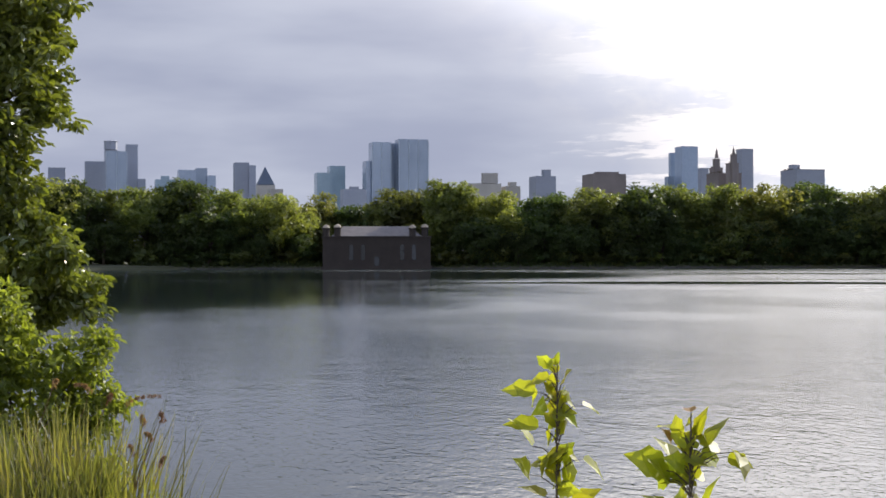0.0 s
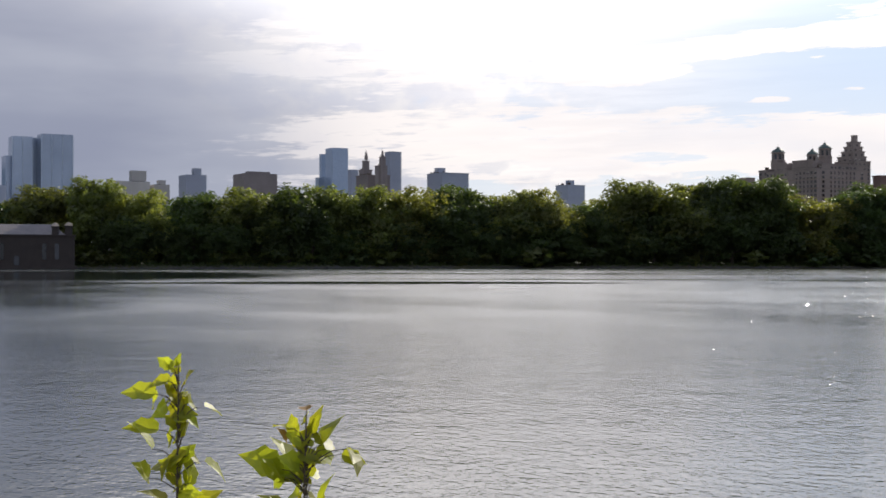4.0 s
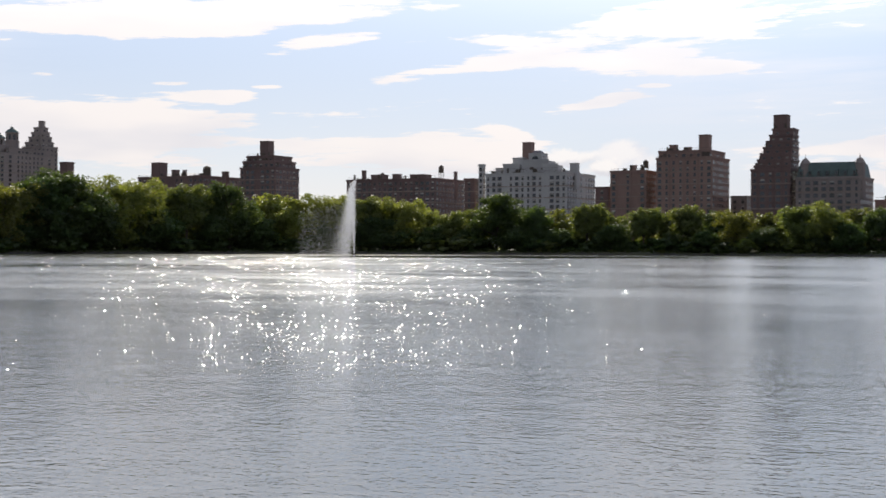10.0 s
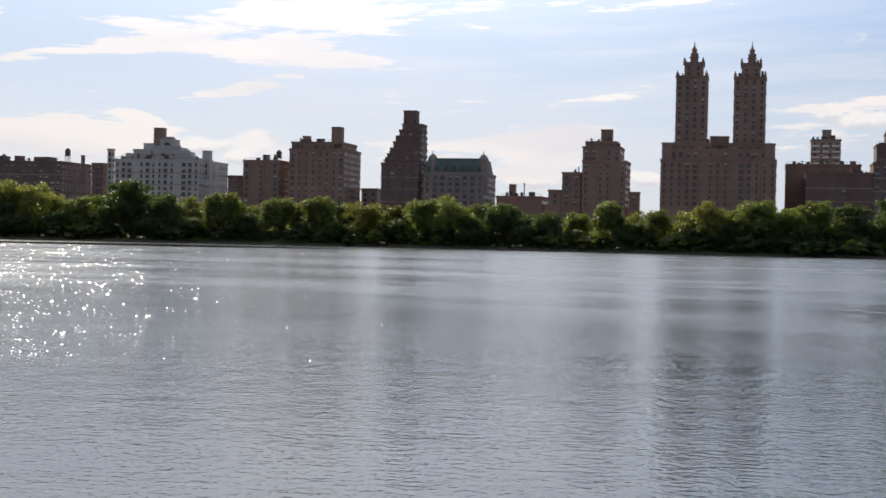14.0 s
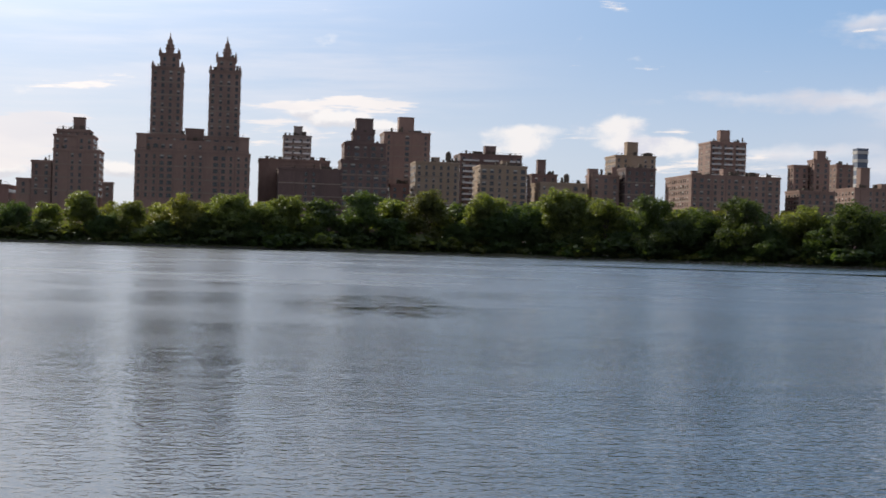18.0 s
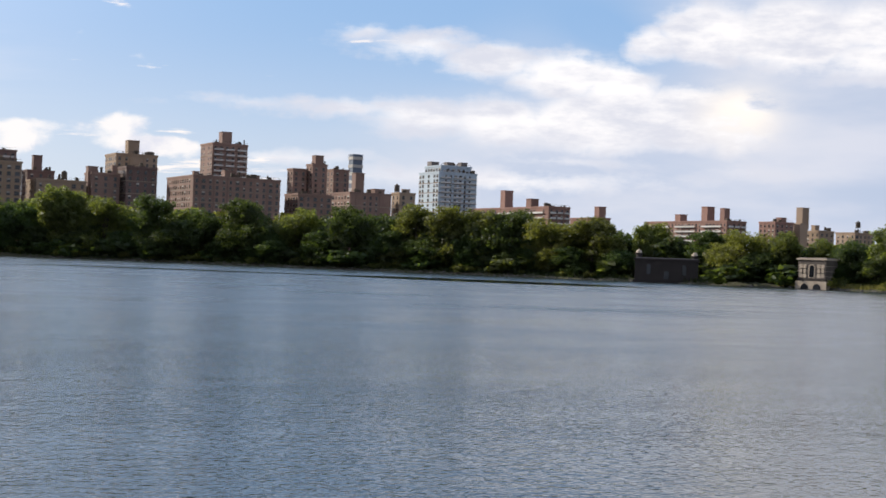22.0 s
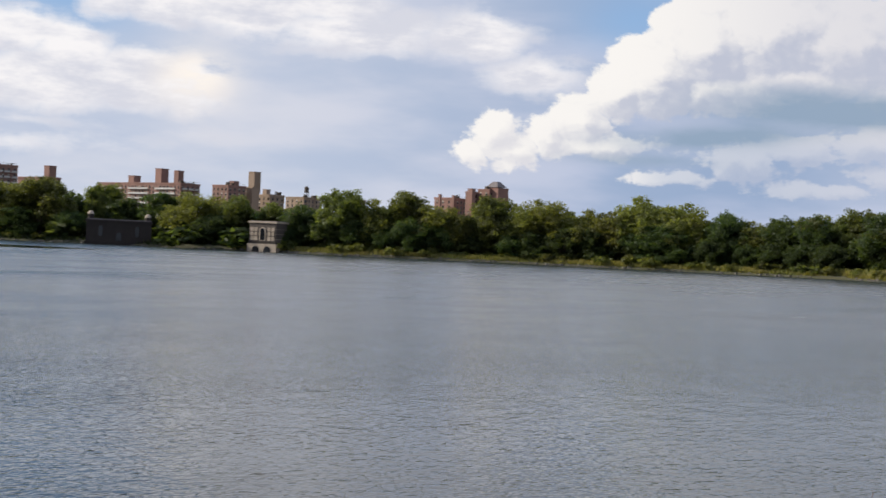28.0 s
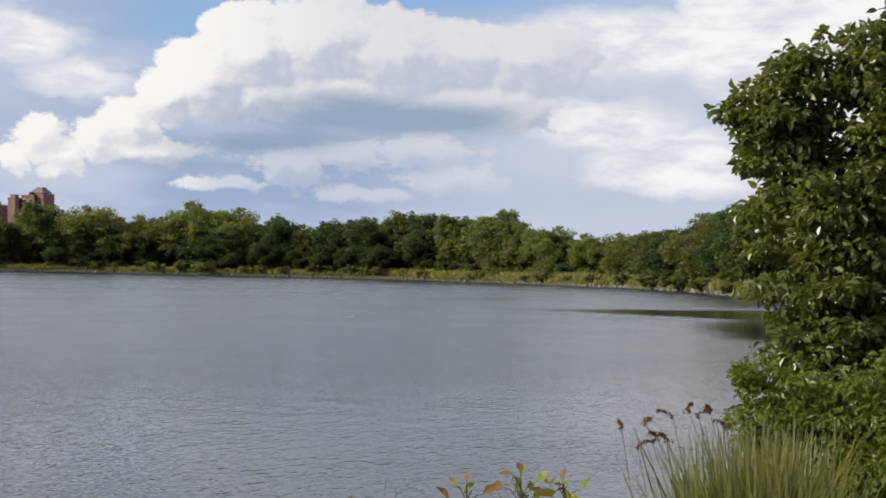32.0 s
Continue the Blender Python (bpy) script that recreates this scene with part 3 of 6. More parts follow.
FRAME_WHITE = material("window_frame", (0.19, 0.145, 0.118), 0.7, None, 1, 8, 0.0)


# ---- builders ----
def part(name, bm, mat, parent=None, label=""):
    """Links a bmesh, or a mesh, as one object, under its thing if there is one."""
    if isinstance(bm, bmesh.types.BMesh):
        me = bpy.data.meshes.new(name)
        bm.to_mesh(me)
        bm.free()
    else:
        me = bm
    for one in (mat if isinstance(mat, (list, tuple)) else [mat]):
        if len(me.materials) < (len(mat) if isinstance(mat, (list, tuple)) else 1):
            me.materials.append(one)
    ob = new(name, me)
    if parent:
        ob.parent = parent
    if label:
        tagged(ob, label)
    return ob


def thing(name, label, category, group="", at=(0, 0, 0), kind=""):
    ob = new(name)
    ob.location = at
    ob.empty_display_size = 0.3
    return tagged(ob, label, category, group, kind)


def raw_mesh(name, verts, faces):
    me = bpy.data.meshes.new(name)
    me.from_pydata([tuple(v) for v in verts], [], [tuple(q) for q in faces])
    me.update()
    return me


def box_into(bm, x0, x1, y0, y1, z0, z1, top=1.0, bevel=0.0):
    """A box, its upper end drawn in to the share top of its plan."""
    cx, cy = (x0 + x1) / 2, (y0 + y1) / 2
    lo = [bm.verts.new(v) for v in ((x0, y0, z0), (x1, y0, z0), (x1, y1, z0), (x0, y1, z0))]
    hi = [bm.verts.new((cx + (x - cx) * top, cy + (y - cy) * top, z1)) for x, y in ((x0, y0), (x1, y0), (x1, y1), (x0, y1))]
    faces = [bm.faces.new(hi), bm.faces.new(lo[::-1])]
    for i in range(4):
        j = (i + 1) % 4
        faces.append(bm.faces.new((lo[i], lo[j], hi[j], hi[i])))
    return faces


def ring_into(bm, rings, sides=12, centre=(0, 0), cap=True):
    """A turned body: rings of (radius, z)."""
    loops = []
    for r, z in rings:
        loops.append([bm.verts.new((centre[0] + r * math.cos(2 * math.pi * i / sides), centre[1] + r * math.sin(2 * math.pi * i / sides), z)) for i in range(sides)])
    for a, b in zip(loops, loops[1:]):
        for i in range(sides):
            j = (i + 1) % sides
            bm.faces.new((a[i], a[j], b[j], b[i]))
    if cap:
        bm.faces.new(loops[0][::-1])
        bm.faces.new(loops[-1])


def tube_into(bm, points, radii, sides=6):
    """A tapered limb along points."""
    loops = []
    for k, (p, r) in enumerate(zip(points, radii)):
        p = Vector(p)
        d = (Vector(points[min(k + 1, len(points) - 1)]) - Vector(points[max(k - 1, 0)])).normalized()
        u = d.cross(Vector((0.3, 0.9, 0.2))).normalized()
        v = d.cross(u)
        loops.append([bm.verts.new(p + r * (math.cos(2 * math.pi * i / sides) * u + math.sin(2 * math.pi * i / sides) * v)) for i in range(sides)])
    for a, b in zip(loops, loops[1:]):
        for i in range(sides):
            j = (i + 1) % sides
            bm.faces.new((a[i], a[j], b[j], b[i]))
    bm.faces.new(loops[0][::-1])
    bm.faces.new(loops[-1])


def arch_into(bm, x, y, z0, w, h, deep, sides=6):
    """A round-headed panel standing on z0, its face towards -y."""
    pts = [(x - w / 2, z0), (x + w / 2, z0)]
    r = w / 2
    for i in range(sides + 1):
        a = math.pi * i / sides
        pts.append((x + r * math.cos(a), z0 + h - r + r * math.sin(a)))
    front = [bm.verts.new((px, y, pz)) for px, pz in pts]
    rear = [bm.verts.new((px, y + deep, pz)) for px, pz in pts]
    bm.faces.new(front)
    for i in range(len(pts)):
        j = (i + 1) % len(pts)
        bm.faces.new((front[j], front[i], rear[i], rear[j]))


# ---- lake and land ----
SHORE_B = [-86.3, -70.3, -60.3, -48.3, -33.3, -20.3, -3.3, 10.7, 24.7, 34.7, 46.7, 54.7, 66.7, 70.7, 73.7, 76.7, 79.7, 81.5]
SHORE_D = [450, 460, 500, 520, 600, 590, 540, 560, 490, 450, 410, 400, 370, 335, 310, 275, 225, 190]


def shore(b):
    """Distance of the far shore in a direction."""
    return float(np.interp(b, SHORE_B, SHORE_D))


outline = [Vector((x, y, 0)) for x, y in ((150, 14), (100, 7), (50, 3.6), (20, 3.2), (8, 2.8), (0, 3.0), (-8, 2.4), (-18, 0.0), (-60, -5.0), (-150, -8), (-300, -6), (-430, 3))]
outline += [bearing(b, shore(b)) for b in np.arange(-86, 81.6, 1.5)]
HUB = Vector((-40, 200, 0))
polar = sorted((math.atan2(p.y - HUB.y, p.x - HUB.x), (p - HUB).length) for p in outline)
PA, PR = [a for a, r in polar], [r for a, r in polar]


def shore_r(a):
    return float(np.interp(a, [PA[-1] - 2 * math.pi] + PA + [PA[0] + 2 * math.pi], [PR[-1]] + PR + [PR[0]]))


def height(x, y):
    """Height of the land at a place outside the water."""
    a, r = math.atan2(y - HUB.y, x - HUB.x), math.hypot(x - HUB.x, y - HUB.y)
    return float(np.interp(r - shore_r(a), (-3, 0, 0.7, 3.0, 12, 60, 260, 5000), (-1.5, -0.1, 0.5, 1.3, 1.5, 2.2, 4.0, 6.0)))


OUT = (-3, 0, 0.45, 0.9, 2.5, 4.5, 7, 12, 30, 60, 140, 260, 700, 1800, 4600)
N_ROUND = 900
gv, gf = [], []
for i in range(N_ROUND):
    # finer steps where the bank passes the camera
    u = i / N_ROUND
    a = -math.pi / 2 + 2 * math.pi * (u + 0.10 * math.sin(2 * math.pi * u) * -1)
    a = (a + math.pi) % (2 * math.pi) - math.pi
    for o in OUT:
        r = shore_r(a) + o
        x, y = HUB.x + r * math.cos(a), HUB.y + r * math.sin(a)
        wob = noise.noise((x * 0.11, y * 0.11, 0.3)) * (0.12 if 0 < o < 8 else 0.3 if o >= 8 else 0.0)
        gv.append((x, y, height(x, y) + wob * (0.4 if math.hypot(x, y) < 30 else 1)))
k = len(OUT)
for i in range(N_ROUND):
    j = (i + 1) % N_ROUND
    for q in range(k - 1):
        gf.append((i * k + q, i * k + q + 1, j * k + q + 1, j * k + q))
ground = part("ground", raw_mesh("ground", gv, gf), EARTH)
tagged(ground, "grassy bank and park ground round the lake", "ground", kind="structure")
bm = bmesh.new()
ring_into(bm, [(900, 0.0)], 64, (HUB.x, HUB.y), cap=False)
bm.faces.new(list(bm.verts))
water = part("water", bm, WATER)
tagged(water, "rippled grey-blue lake water reflecting the sky", "water", kind="structure")

# ---- trees ----
def leaf_cards(rng, lobes, count, size, outward=0.85):
    """Leaf clumps: every bough carries smaller heads of leaves on its upper and outer side, with hollows between them."""
    big = np.array(lobes)
    w = big[:, 3] ** 2
    heads = 13 * len(big)
    own = rng.choice(len(big), heads, p=w / w.sum())
    q = rng.normal(size=(heads, 3)) + np.array([0, 0, 0.2])
    q /= np.linalg.norm(q, axis=1)[:, None]
    mid = big[own, :3] + q * (big[own, 3] * (0.62 + 0.42 * rng.random(heads)))[:, None]
    head_r = big[own, 3] * (0.20 + 0.24 * rng.random(heads))
    inner = int(0.18 * count)
    pick = rng.choice(heads, count, p=head_r ** 1.6 / (head_r ** 1.6).sum())
    d = rng.normal(size=(count, 3))
    d /= np.linalg.norm(d, axis=1)[:, None]
    c = mid[pick] + d * (head_r[pick] * (0.35 + 0.85 * rng.random(count) ** 0.7))[:, None] * np.array([1.05, 1.05, 0.85])
    # leaves within the bough, behind the heads
    home = rng.choice(len(big), inner, p=w / w.sum())
    c[:inner] = big[home, :3] + d[:inner] * (big[home, 3] * 0.75 * rng.random(inner) ** 0.5)[:, None]
    nrm = d * outward * 0.5 + q[pick] * 0.35 + rng.normal(size=(count, 3)) * 0.5 + np.array([0, 0, 0.2])
    nrm /= np.linalg.norm(nrm, axis=1)[:, None]
    t = np.cross(nrm, rng.normal(size=(count, 3)))
    t /= np.linalg.norm(t, axis=1)[:, None]
    bt = np.cross(nrm, t)
    s = size * (0.55 + 0.9 * rng.random(count))[:, None]
    verts = np.stack([c - t * s - bt * s * 0.5, c + t * s - bt * s * 0.5, c + bt * s + nrm * s * 0.2], 1).reshape(-1, 3)
    return verts.tolist(), np.arange(3 * count).reshape(-1, 3).tolist()


def crown_lobes(rng, spread, low, n):
    """Lobes of a crown of unit height: an uneven heap of boughs round the stem."""
    lobes = [(0, 0, 0.62, 0.24)]
    for i in range(n):
        a, h = rng.random() * 2 * math.pi, low + (0.93 - low) * rng.random()
        wide = spread * (0.35 + 0.65 * math.sin(math.pi * min(1, max(0.08, (h - low + 0.1) / (1.12 - low))))) * (0.45 + 0.55 * rng.random())
        r = 0.11 + 0.10 * rng.random()
        lobes.append((wide * math.cos(a), wide * math.sin(a), min(h, 0.97 - r * 0.8), r))
    lobes.append((spread * 0.1 * rng.normal(), spread * 0.1 * rng.normal(), 0.86, 0.14))
    return lobes


def tree_meshes(seed, spread, low, n, cards, size):
    """Trunk with limbs, and crown, of a tree one metre tall, to be scaled."""
    rng = np.random.RandomState(seed)
    lobes = crown_lobes(rng, spread, low, n)
    bm = bmesh.new()
    lean = rng.normal(size=2) * 0.03
    stem = [(0, 0, -0.03), (lean[0] * 0.3, lean[1] * 0.3, 0.2), (lean[0], lean[1], 0.5), (lean[0] * 1.4, lean[1] * 1.4, 0.8)]
    tube_into(bm, stem, (0.026, 0.018, 0.012, 0.004), 7)
    for x, y, z, r in lobes[1:9]:
        z0 = 0.18 + 0.4 * z * rng.random()
        tube_into(bm, [(lean[0] * z0, lean[1] * z0, z0), (x * 0.5, y * 0.5, (z0 + z) / 2 - 0.02), (x, y, z)], (0.010, 0.007, 0.003), 5)
    trunk = bpy.data.meshes.new("trunk")
    bm.to_mesh(trunk)
    bm.free()
    v, q = leaf_cards(rng, lobes, cards, size)
    return trunk, raw_mesh("crown", v, q)


TREES = []
for seed, spread, low, n, kind in ((1, 0.36, 0.10, 22, 0), (2, 0.40, 0.08, 25, 1), (3, 0.32, 0.14, 19, 0), (4, 0.38, 0.06, 23, 2), (5, 0.44, 0.10, 26, 1), (6, 0.29, 0.10, 18, 2), (7, 0.36, 0.05, 23, 0)):
    trunk, crown = tree_meshes(seed, spread, low, n, 17000, 0.0150)
    trunk.materials.append(BARK)
    crown.materials.append(FOLIAGE[kind])
    _, loose = tree_meshes(seed, spread, low, n, 6000, 0.025)
    loose.materials.append(FOLIAGE[kind])
    TREES.append((trunk, crown, kind, loose))
WORDS = {0: "mid-green leafy park tree on the lake shore", 1: "light yellow-green leafy tree on the lake shore", 2: "dark green dense tree on the lake shore"}
tree_rng = random.Random(11)


CLEAR = ((-80.6, -75.4, 30), (35.9, 40.0, 25), (42.4, 44.2, 16))


def kept_back(b, d):
    """Nothing grows before or into the gatehouses."""
    for b0, b1, back in CLEAR:
        if b0 < b < b1:
            return max(d, shore(b) + back)
    return d


def plant_tree(b, d, tall, kind, group, broad=1.0, behind=False):
    p = bearing(b, kept_back(b, d))
    base = height(p.x, p.y) - 0.15
    trunk, crown, k, loose = TREES[kind]
    root = thing("tree", WORDS[k], "tree", group, (p.x, p.y, base))
    root.rotation_euler = (0, 0, tree_rng.random() * 6.28)
    sx = tall * broad * (0.9 + 0.25 * tree_rng.random())
    root.scale = (sx, sx * (0.9 + 0.2 * tree_rng.random()), tall)
    part("trunk", trunk, [], root)
    part("crown", loose if behind else crown, [], root)
    return root


def grove(group, rows, back=True):
    """Shore trees, one a row: direction and height; a second and a third rank fill in behind and below them."""
    for i, (b, tall) in enumerate(rows):
        tall = max(tall, 6.0) + 1.0
        broad = 1.12 if tall > 15 else 1.3
        plant_tree(b, shore(b) + (10 if b < 66 else 17) + 5 * tree_rng.random(), tall, tree_rng.randrange(7), group, broad)
        nb = rows[i + 1][0] if i + 1 < len(rows) else b + 1.6
        nt = rows[i + 1][1] if i + 1 < len(rows) else tall
        mid = (b + nb) / 2
        plant_tree(mid + 0.2 * tree_rng.uniform(-1, 1), shore(mid) + 22 + 8 * tree_rng.random(), (tall + nt) / 2 * (0.86 + 0.1 * tree_rng.random()), tree_rng.randrange(7), group, 1.25, True)
        # low front rank in the dark foliage: shade under the crowns, put into colour
        if b < 66:
            plant_tree(mid + 0.3 * tree_rng.uniform(-1, 1), shore(mid) + 6 + 3 * tree_rng.random(), tall * (0.42 + 0.22 * tree_rng.random()), (3, 5)[tree_rng.randrange(2)], group, 1.5)

grove("trees along the south shore", [(-91.7, 26.5), (-90.2, 27.5), (-87.5, 25.0), (-85.5, 27.0), (-83.7, 24.4), (-81.9, 22.6), (-80.5, 23.7), (-78.4, 19.9), (-76.8, 24.7), (-74.9, 27.1), (-73.3, 23.8), (-71.2, 22.9), (-69.1, 25.9), (-67.3, 27.1), (-65.7, 26.3), (-63.9, 27.5), (-62.6, 26.6), (-61.2, 24.7), (-59.9, 26.7), (-58.2, 24.6)])
grove("trees along the south-west shore", [(-60.6, 28.0), (-59.2, 24.3), (-57.9, 27.1), (-56.5, 27.0), (-54.7, 22.1), (-53.1, 29.8), (-51.4, 29.7), (-49.8, 31.5), (-48.2, 30.7), (-46.1, 24.8), (-44.5, 26.4), (-43.5, 29.6), (-41.2, 28.4), (-38.9, 25.5), (-37.1, 27.1), (-34.5, 23.3), (-32.7, 23.1)])
grove("trees along the west shore", [(-31.3, 22.3), (-30.2, 22.2), (-28.0, 16.9), (-26.2, 23.5), (-24.6, 19.1), (-22.5, 19.2), (-20.2, 17.4), (-18.4, 18.3), (-16.5, 16.7), (-14.2, 17.8), (-13.0, 19.7), (-10.9, 17.6), (-9.1, 14.0), (-6.4, 17.8), (-4.6, 14.7), (-2.6, 18.7), (-1.1, 17.5), (0.7, 16.8)])
grove("trees along the west shore", [(-0.7, 19.0), (1.5, 18.9), (4.7, 22.2), (7.4, 23.2), (9.7, 22.5), (11.1, 19.6), (13.0, 24.8), (14.6, 21.4), (16.7, 22.6), (18.6, 18.7), (20.4, 22.1), (22.7, 20.0), (24.5, 21.4), (27.2, 21.3), (28.7, 21.8), (30.2, 19.8)])
grove("trees along the north-west shore", [(31.0, 20.2), (32.9, 17.4), (34.5, 18.1), (36.8, 16.8), (39.2, 14.6), (40.5, 14.9), (42.1, 14.3), (43.5, 12.5), (44.8, 13.2)])
grove("trees along the north shore", [(46.3, 17.1), (47.7, 15.0), (49.1, 17.4), (50.1, 13.6), (51.0, 13.4), (52.8, 16.8), (54.0, 14.2), (54.9, 16.6), (56.6, 14.4), (57.5, 13.4), (58.8, 18.6), (60.0, 16.7), (60.7, 14.1), (62.2, 15.2), (63.4, 12.3), (64.5, 14.0), (65.6, 14.5), (67.5, 15.8)])
grove("trees along the north-east shore", [(65.8, 14.1), (67.0, 13.0), (68.3, 15.3), (69.5, 14.6), (71.3, 16.1), (72.1, 12.6), (73.2, 11.3), (74.9, 9.4), (76.5, 9.1), (77.6, 9.2), (78.7, 9.5), (79.9, 10.9), (81.0, 11.4), (81.9, 11.8)])
for b in (-4.7, -5.3, -14.2, 9.3):
    plant_tree(b, shore(b) + 27, 11.0, 3, "trees along the west shore", 1.5, True)


# ---- shrubs and stones of the far bank ----
def bush_mesh(seed, cards):
    rng = np.random.RandomState(seed)
    lobes = [(0.5 * rng.normal(), 0.5 * rng.normal(), 0.35 + 0.2 * rng.random(), 0.32 + 0.12 * rng.random()) for _ in range(7)]
    v, q = leaf_cards(rng, lobes, cards, 0.10)
    return raw_mesh("foliage", v, q)


BUSHES = []
for seed, kind in ((21, 0), (22, 1), (23, 2)):
    me = bush_mesh(seed, 1500)
    me.materials.append(FOLIAGE[kind])
    BUSHES.append((me, kind))
for i in range(150):
    b = -88 + 171 * (i + tree_rng.random()) / 150
    d = kept_back(b, shore(b) + 2.2 + 2.5 * tree_rng.random())
    p = bearing(b, d)
    me, kind = BUSHES[(0, 1, 1)[tree_rng.randrange(3)] if b > 5 else 2 * tree_rng.randrange(2)]
    s = (1.3 + 1.7 * tree_rng.random()) if b > 5 else (0.8 + 0.9 * tree_rng.random())
    ob = part("shrub", me, [])
    ob.location, ob.scale, ob.rotation_euler = (p.x, p.y, height(p.x, p.y) - 0.2), (s * 1.3, s * 1.3, s), (0, 0, 6.28 * tree_rng.random())
    tagged(ob, {0: "low green shrub on the lake bank", 1: "light green shrub on the lake bank", 2: "dark green shrub on the lake bank"}[kind], "shrub", "shrubs along the lake bank")

for i in range(145):
    # undergrowth between the stems, mostly in dark foliage that paints the shade there
    b = -89 + 172 * (i + tree_rng.random()) / 145
    d = shore(b) + (9 if b < 66 else 24) + 12 * tree_rng.random()
    p = bearing(b, kept_back(b, d))
    me, kind = BUSHES[2 if tree_rng.random() < 0.6 else 0]
    s = 3.6 + 2.4 * tree_rng.random() + (1.3 if b < 44 else 0.0)
    wide = 2.0 if b < 44 else 1.5
    ob = part("shrub", me, [])
    ob.location, ob.scale, ob.rotation_euler = (p.x, p.y, height(p.x, p.y) - 0.4), (s * wide, s * wide, s), (0, 0, 6.28 * tree_rng.random())
    tagged(ob, "tall dark green undergrowth between the shore trees", "shrub", "undergrowth on the far bank")

def shore_stones(label, b0, b1, count, keep, mat):
    """Rough blocks along the water's edge between two directions."""
    sv, sf = [], []
    for i in range(count):
        b = b0 + (b1 - b0) * i / count
        d = shore(b) + 0.1 + 1.2 * tree_rng.random()
        if tree_rng.random() > keep:
            continue
        p = bearing(b, d)
        r = 0.22 + 0.36 * tree_rng.random()
        z = 0.05 + 0.5 * (d - shore(b)) * tree_rng.random()
        n0 = len(sv)
        for q in range(5):
            a = 6.28 * q / 5 + tree_rng.random()
            sv.append((p.x + r * 1.5 * math.cos(a), p.y + r * math.sin(a), z - 0.35))
            sv.append((p.x + r * 0.9 * math.cos(a), p.y + r * 0.7 * math.sin(a), z + r * (0.4 + 0.3 * tree_rng.random())))
        for q in range(5):
            a0, a1 = n0 + 2 * q, n0 + 2 * ((q + 1) % 5)
            sf.append((a0, a1, a1 + 1, a0 + 1))
        sf.append(tuple(n0 + 2 * q + 1 for q in range(5)))
    return tagged(part("shore_stones", raw_mesh("shore_stones", sv, sf), mat), label, "stones", kind="stuff")


shore_stones("wet stones coloured dark for the tree shade along the shore", -88, 8, 3600, 0.85, WET_SHADED_STONE)
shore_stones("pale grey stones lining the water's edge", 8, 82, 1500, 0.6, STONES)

# ---- buildings ----
WIN_W, WIN_H = 1.55, 1.95
bm = bmesh.new()
for f in box_into(bm, -0.5, 0.5, -0.06, 0.10, -0.5, 0.5):
    f.material_index = 1
for f in box_into(bm, -0.43, 0.43, -0.075, -0.055, -0.02, 0.44) + box_into(bm, -0.43, 0.43, -0.075, -0.055, -0.44, -0.06):
    f.material_index = 0
for f in box_into(bm, -0.56, 0.56, -0.16, 0.02, -0.58, -0.5):
    f.material_index = 1
WINDOW = bpy.data.meshes.new("window")
bm.to_mesh(WINDOW)
WINDOW.materials.append(PANE)
WINDOW.materials.append(FRAME_WHITE)
for f in box_into(bm, -0.42, 0.42, -0.085, -0.07, 0.05, 0.43):
    f.material_index = 2
WINDOW_BLIND = bpy.data.meshes.new("window")
bm.to_mesh(WINDOW_BLIND)
bm.free()
for one in (PANE, FRAME_WHITE, BLIND):
    WINDOW_BLIND.materials.append(one)
pane_rng = random.Random(17)
MOST_WINDOWS = 270


def windows_on(places, x0, x1, y0, y1, z0, z1, face, step, storey):
    """Adds the windows of one face of a block to a list of places: where, how turned, how wide; returns the piers between them."""
    span = (x1 - x0) if face == "front" else (y1 - y0)
    cols = max(1, int((span - 1.2) / step))
    rows = int((z1 - 1.6 - z0) / storey)
    bays = [pane_rng.choice((0.8, 0.8, 0.9, 1.3, 1.6, 0.0)) if cols > 4 else 0.95 for _ in range((cols + 1) // 2)]
    bays = bays + bays[:cols // 2][::-1]
    piers = []
    for c in range(cols):
        u = (c + 0.5) / cols
        at = (x0 + u * span, y0 - 0.03) if face == "front" else ((x1 + 0.03) if face == "north" else (x0 - 0.03), y0 + u * span)
        turn = {"front": 0.0, "north": math.pi / 2, "south": -math.pi / 2}[face]
        if bays[c]:
            for r in range(rows):
                places.append((at[0], at[1], z1 - 2.4 - r * storey, turn, WIN_W * bays[c]))
        if face == "front" and c and cols > 4:
            piers.append(x0 + c * span / cols)
    return piers


def set_windows(root, places):
    """Hangs single windows on a house, the highest first; those past the most that one house gets are one joined part."""
    places.sort(key=lambda q: -q[2])
    rest_v, rest_f = [], []
    for k, (x, y, z, turn, wide) in enumerate(places):
        if k < MOST_WINDOWS:
            ob = new("window", WINDOW_BLIND if pane_rng.random() < 0.3 else WINDOW)
            ob.parent, ob.location, ob.rotation_euler, ob.scale = root, (x, y, z), (0, 0, turn), (wide, 1.0, WIN_H)
        else:
            ca, sa = math.cos(turn), math.sin(turn)
            n0 = len(rest_v)
            for q in WINDOW.vertices:
                a, b2 = q.co.x * wide, q.co.y
                rest_v.append((x + a * ca - b2 * sa, y + a * sa + b2 * ca, z + q.co.z * WIN_H))
            rest_f += [(tuple(n0 + i for i in pol.vertices), pol.material_index) for pol in WINDOW.polygons]
    if rest_f:
        me = raw_mesh("windows", rest_v, [q for q, i in rest_f])
        me.polygons.foreach_set("material_index", [i for q, i in rest_f])
        tagged(part("window_rows", me, [PANE, FRAME_WHITE], root), kind="stuff")


roof_rng = random.Random(4)


PIERS = {}


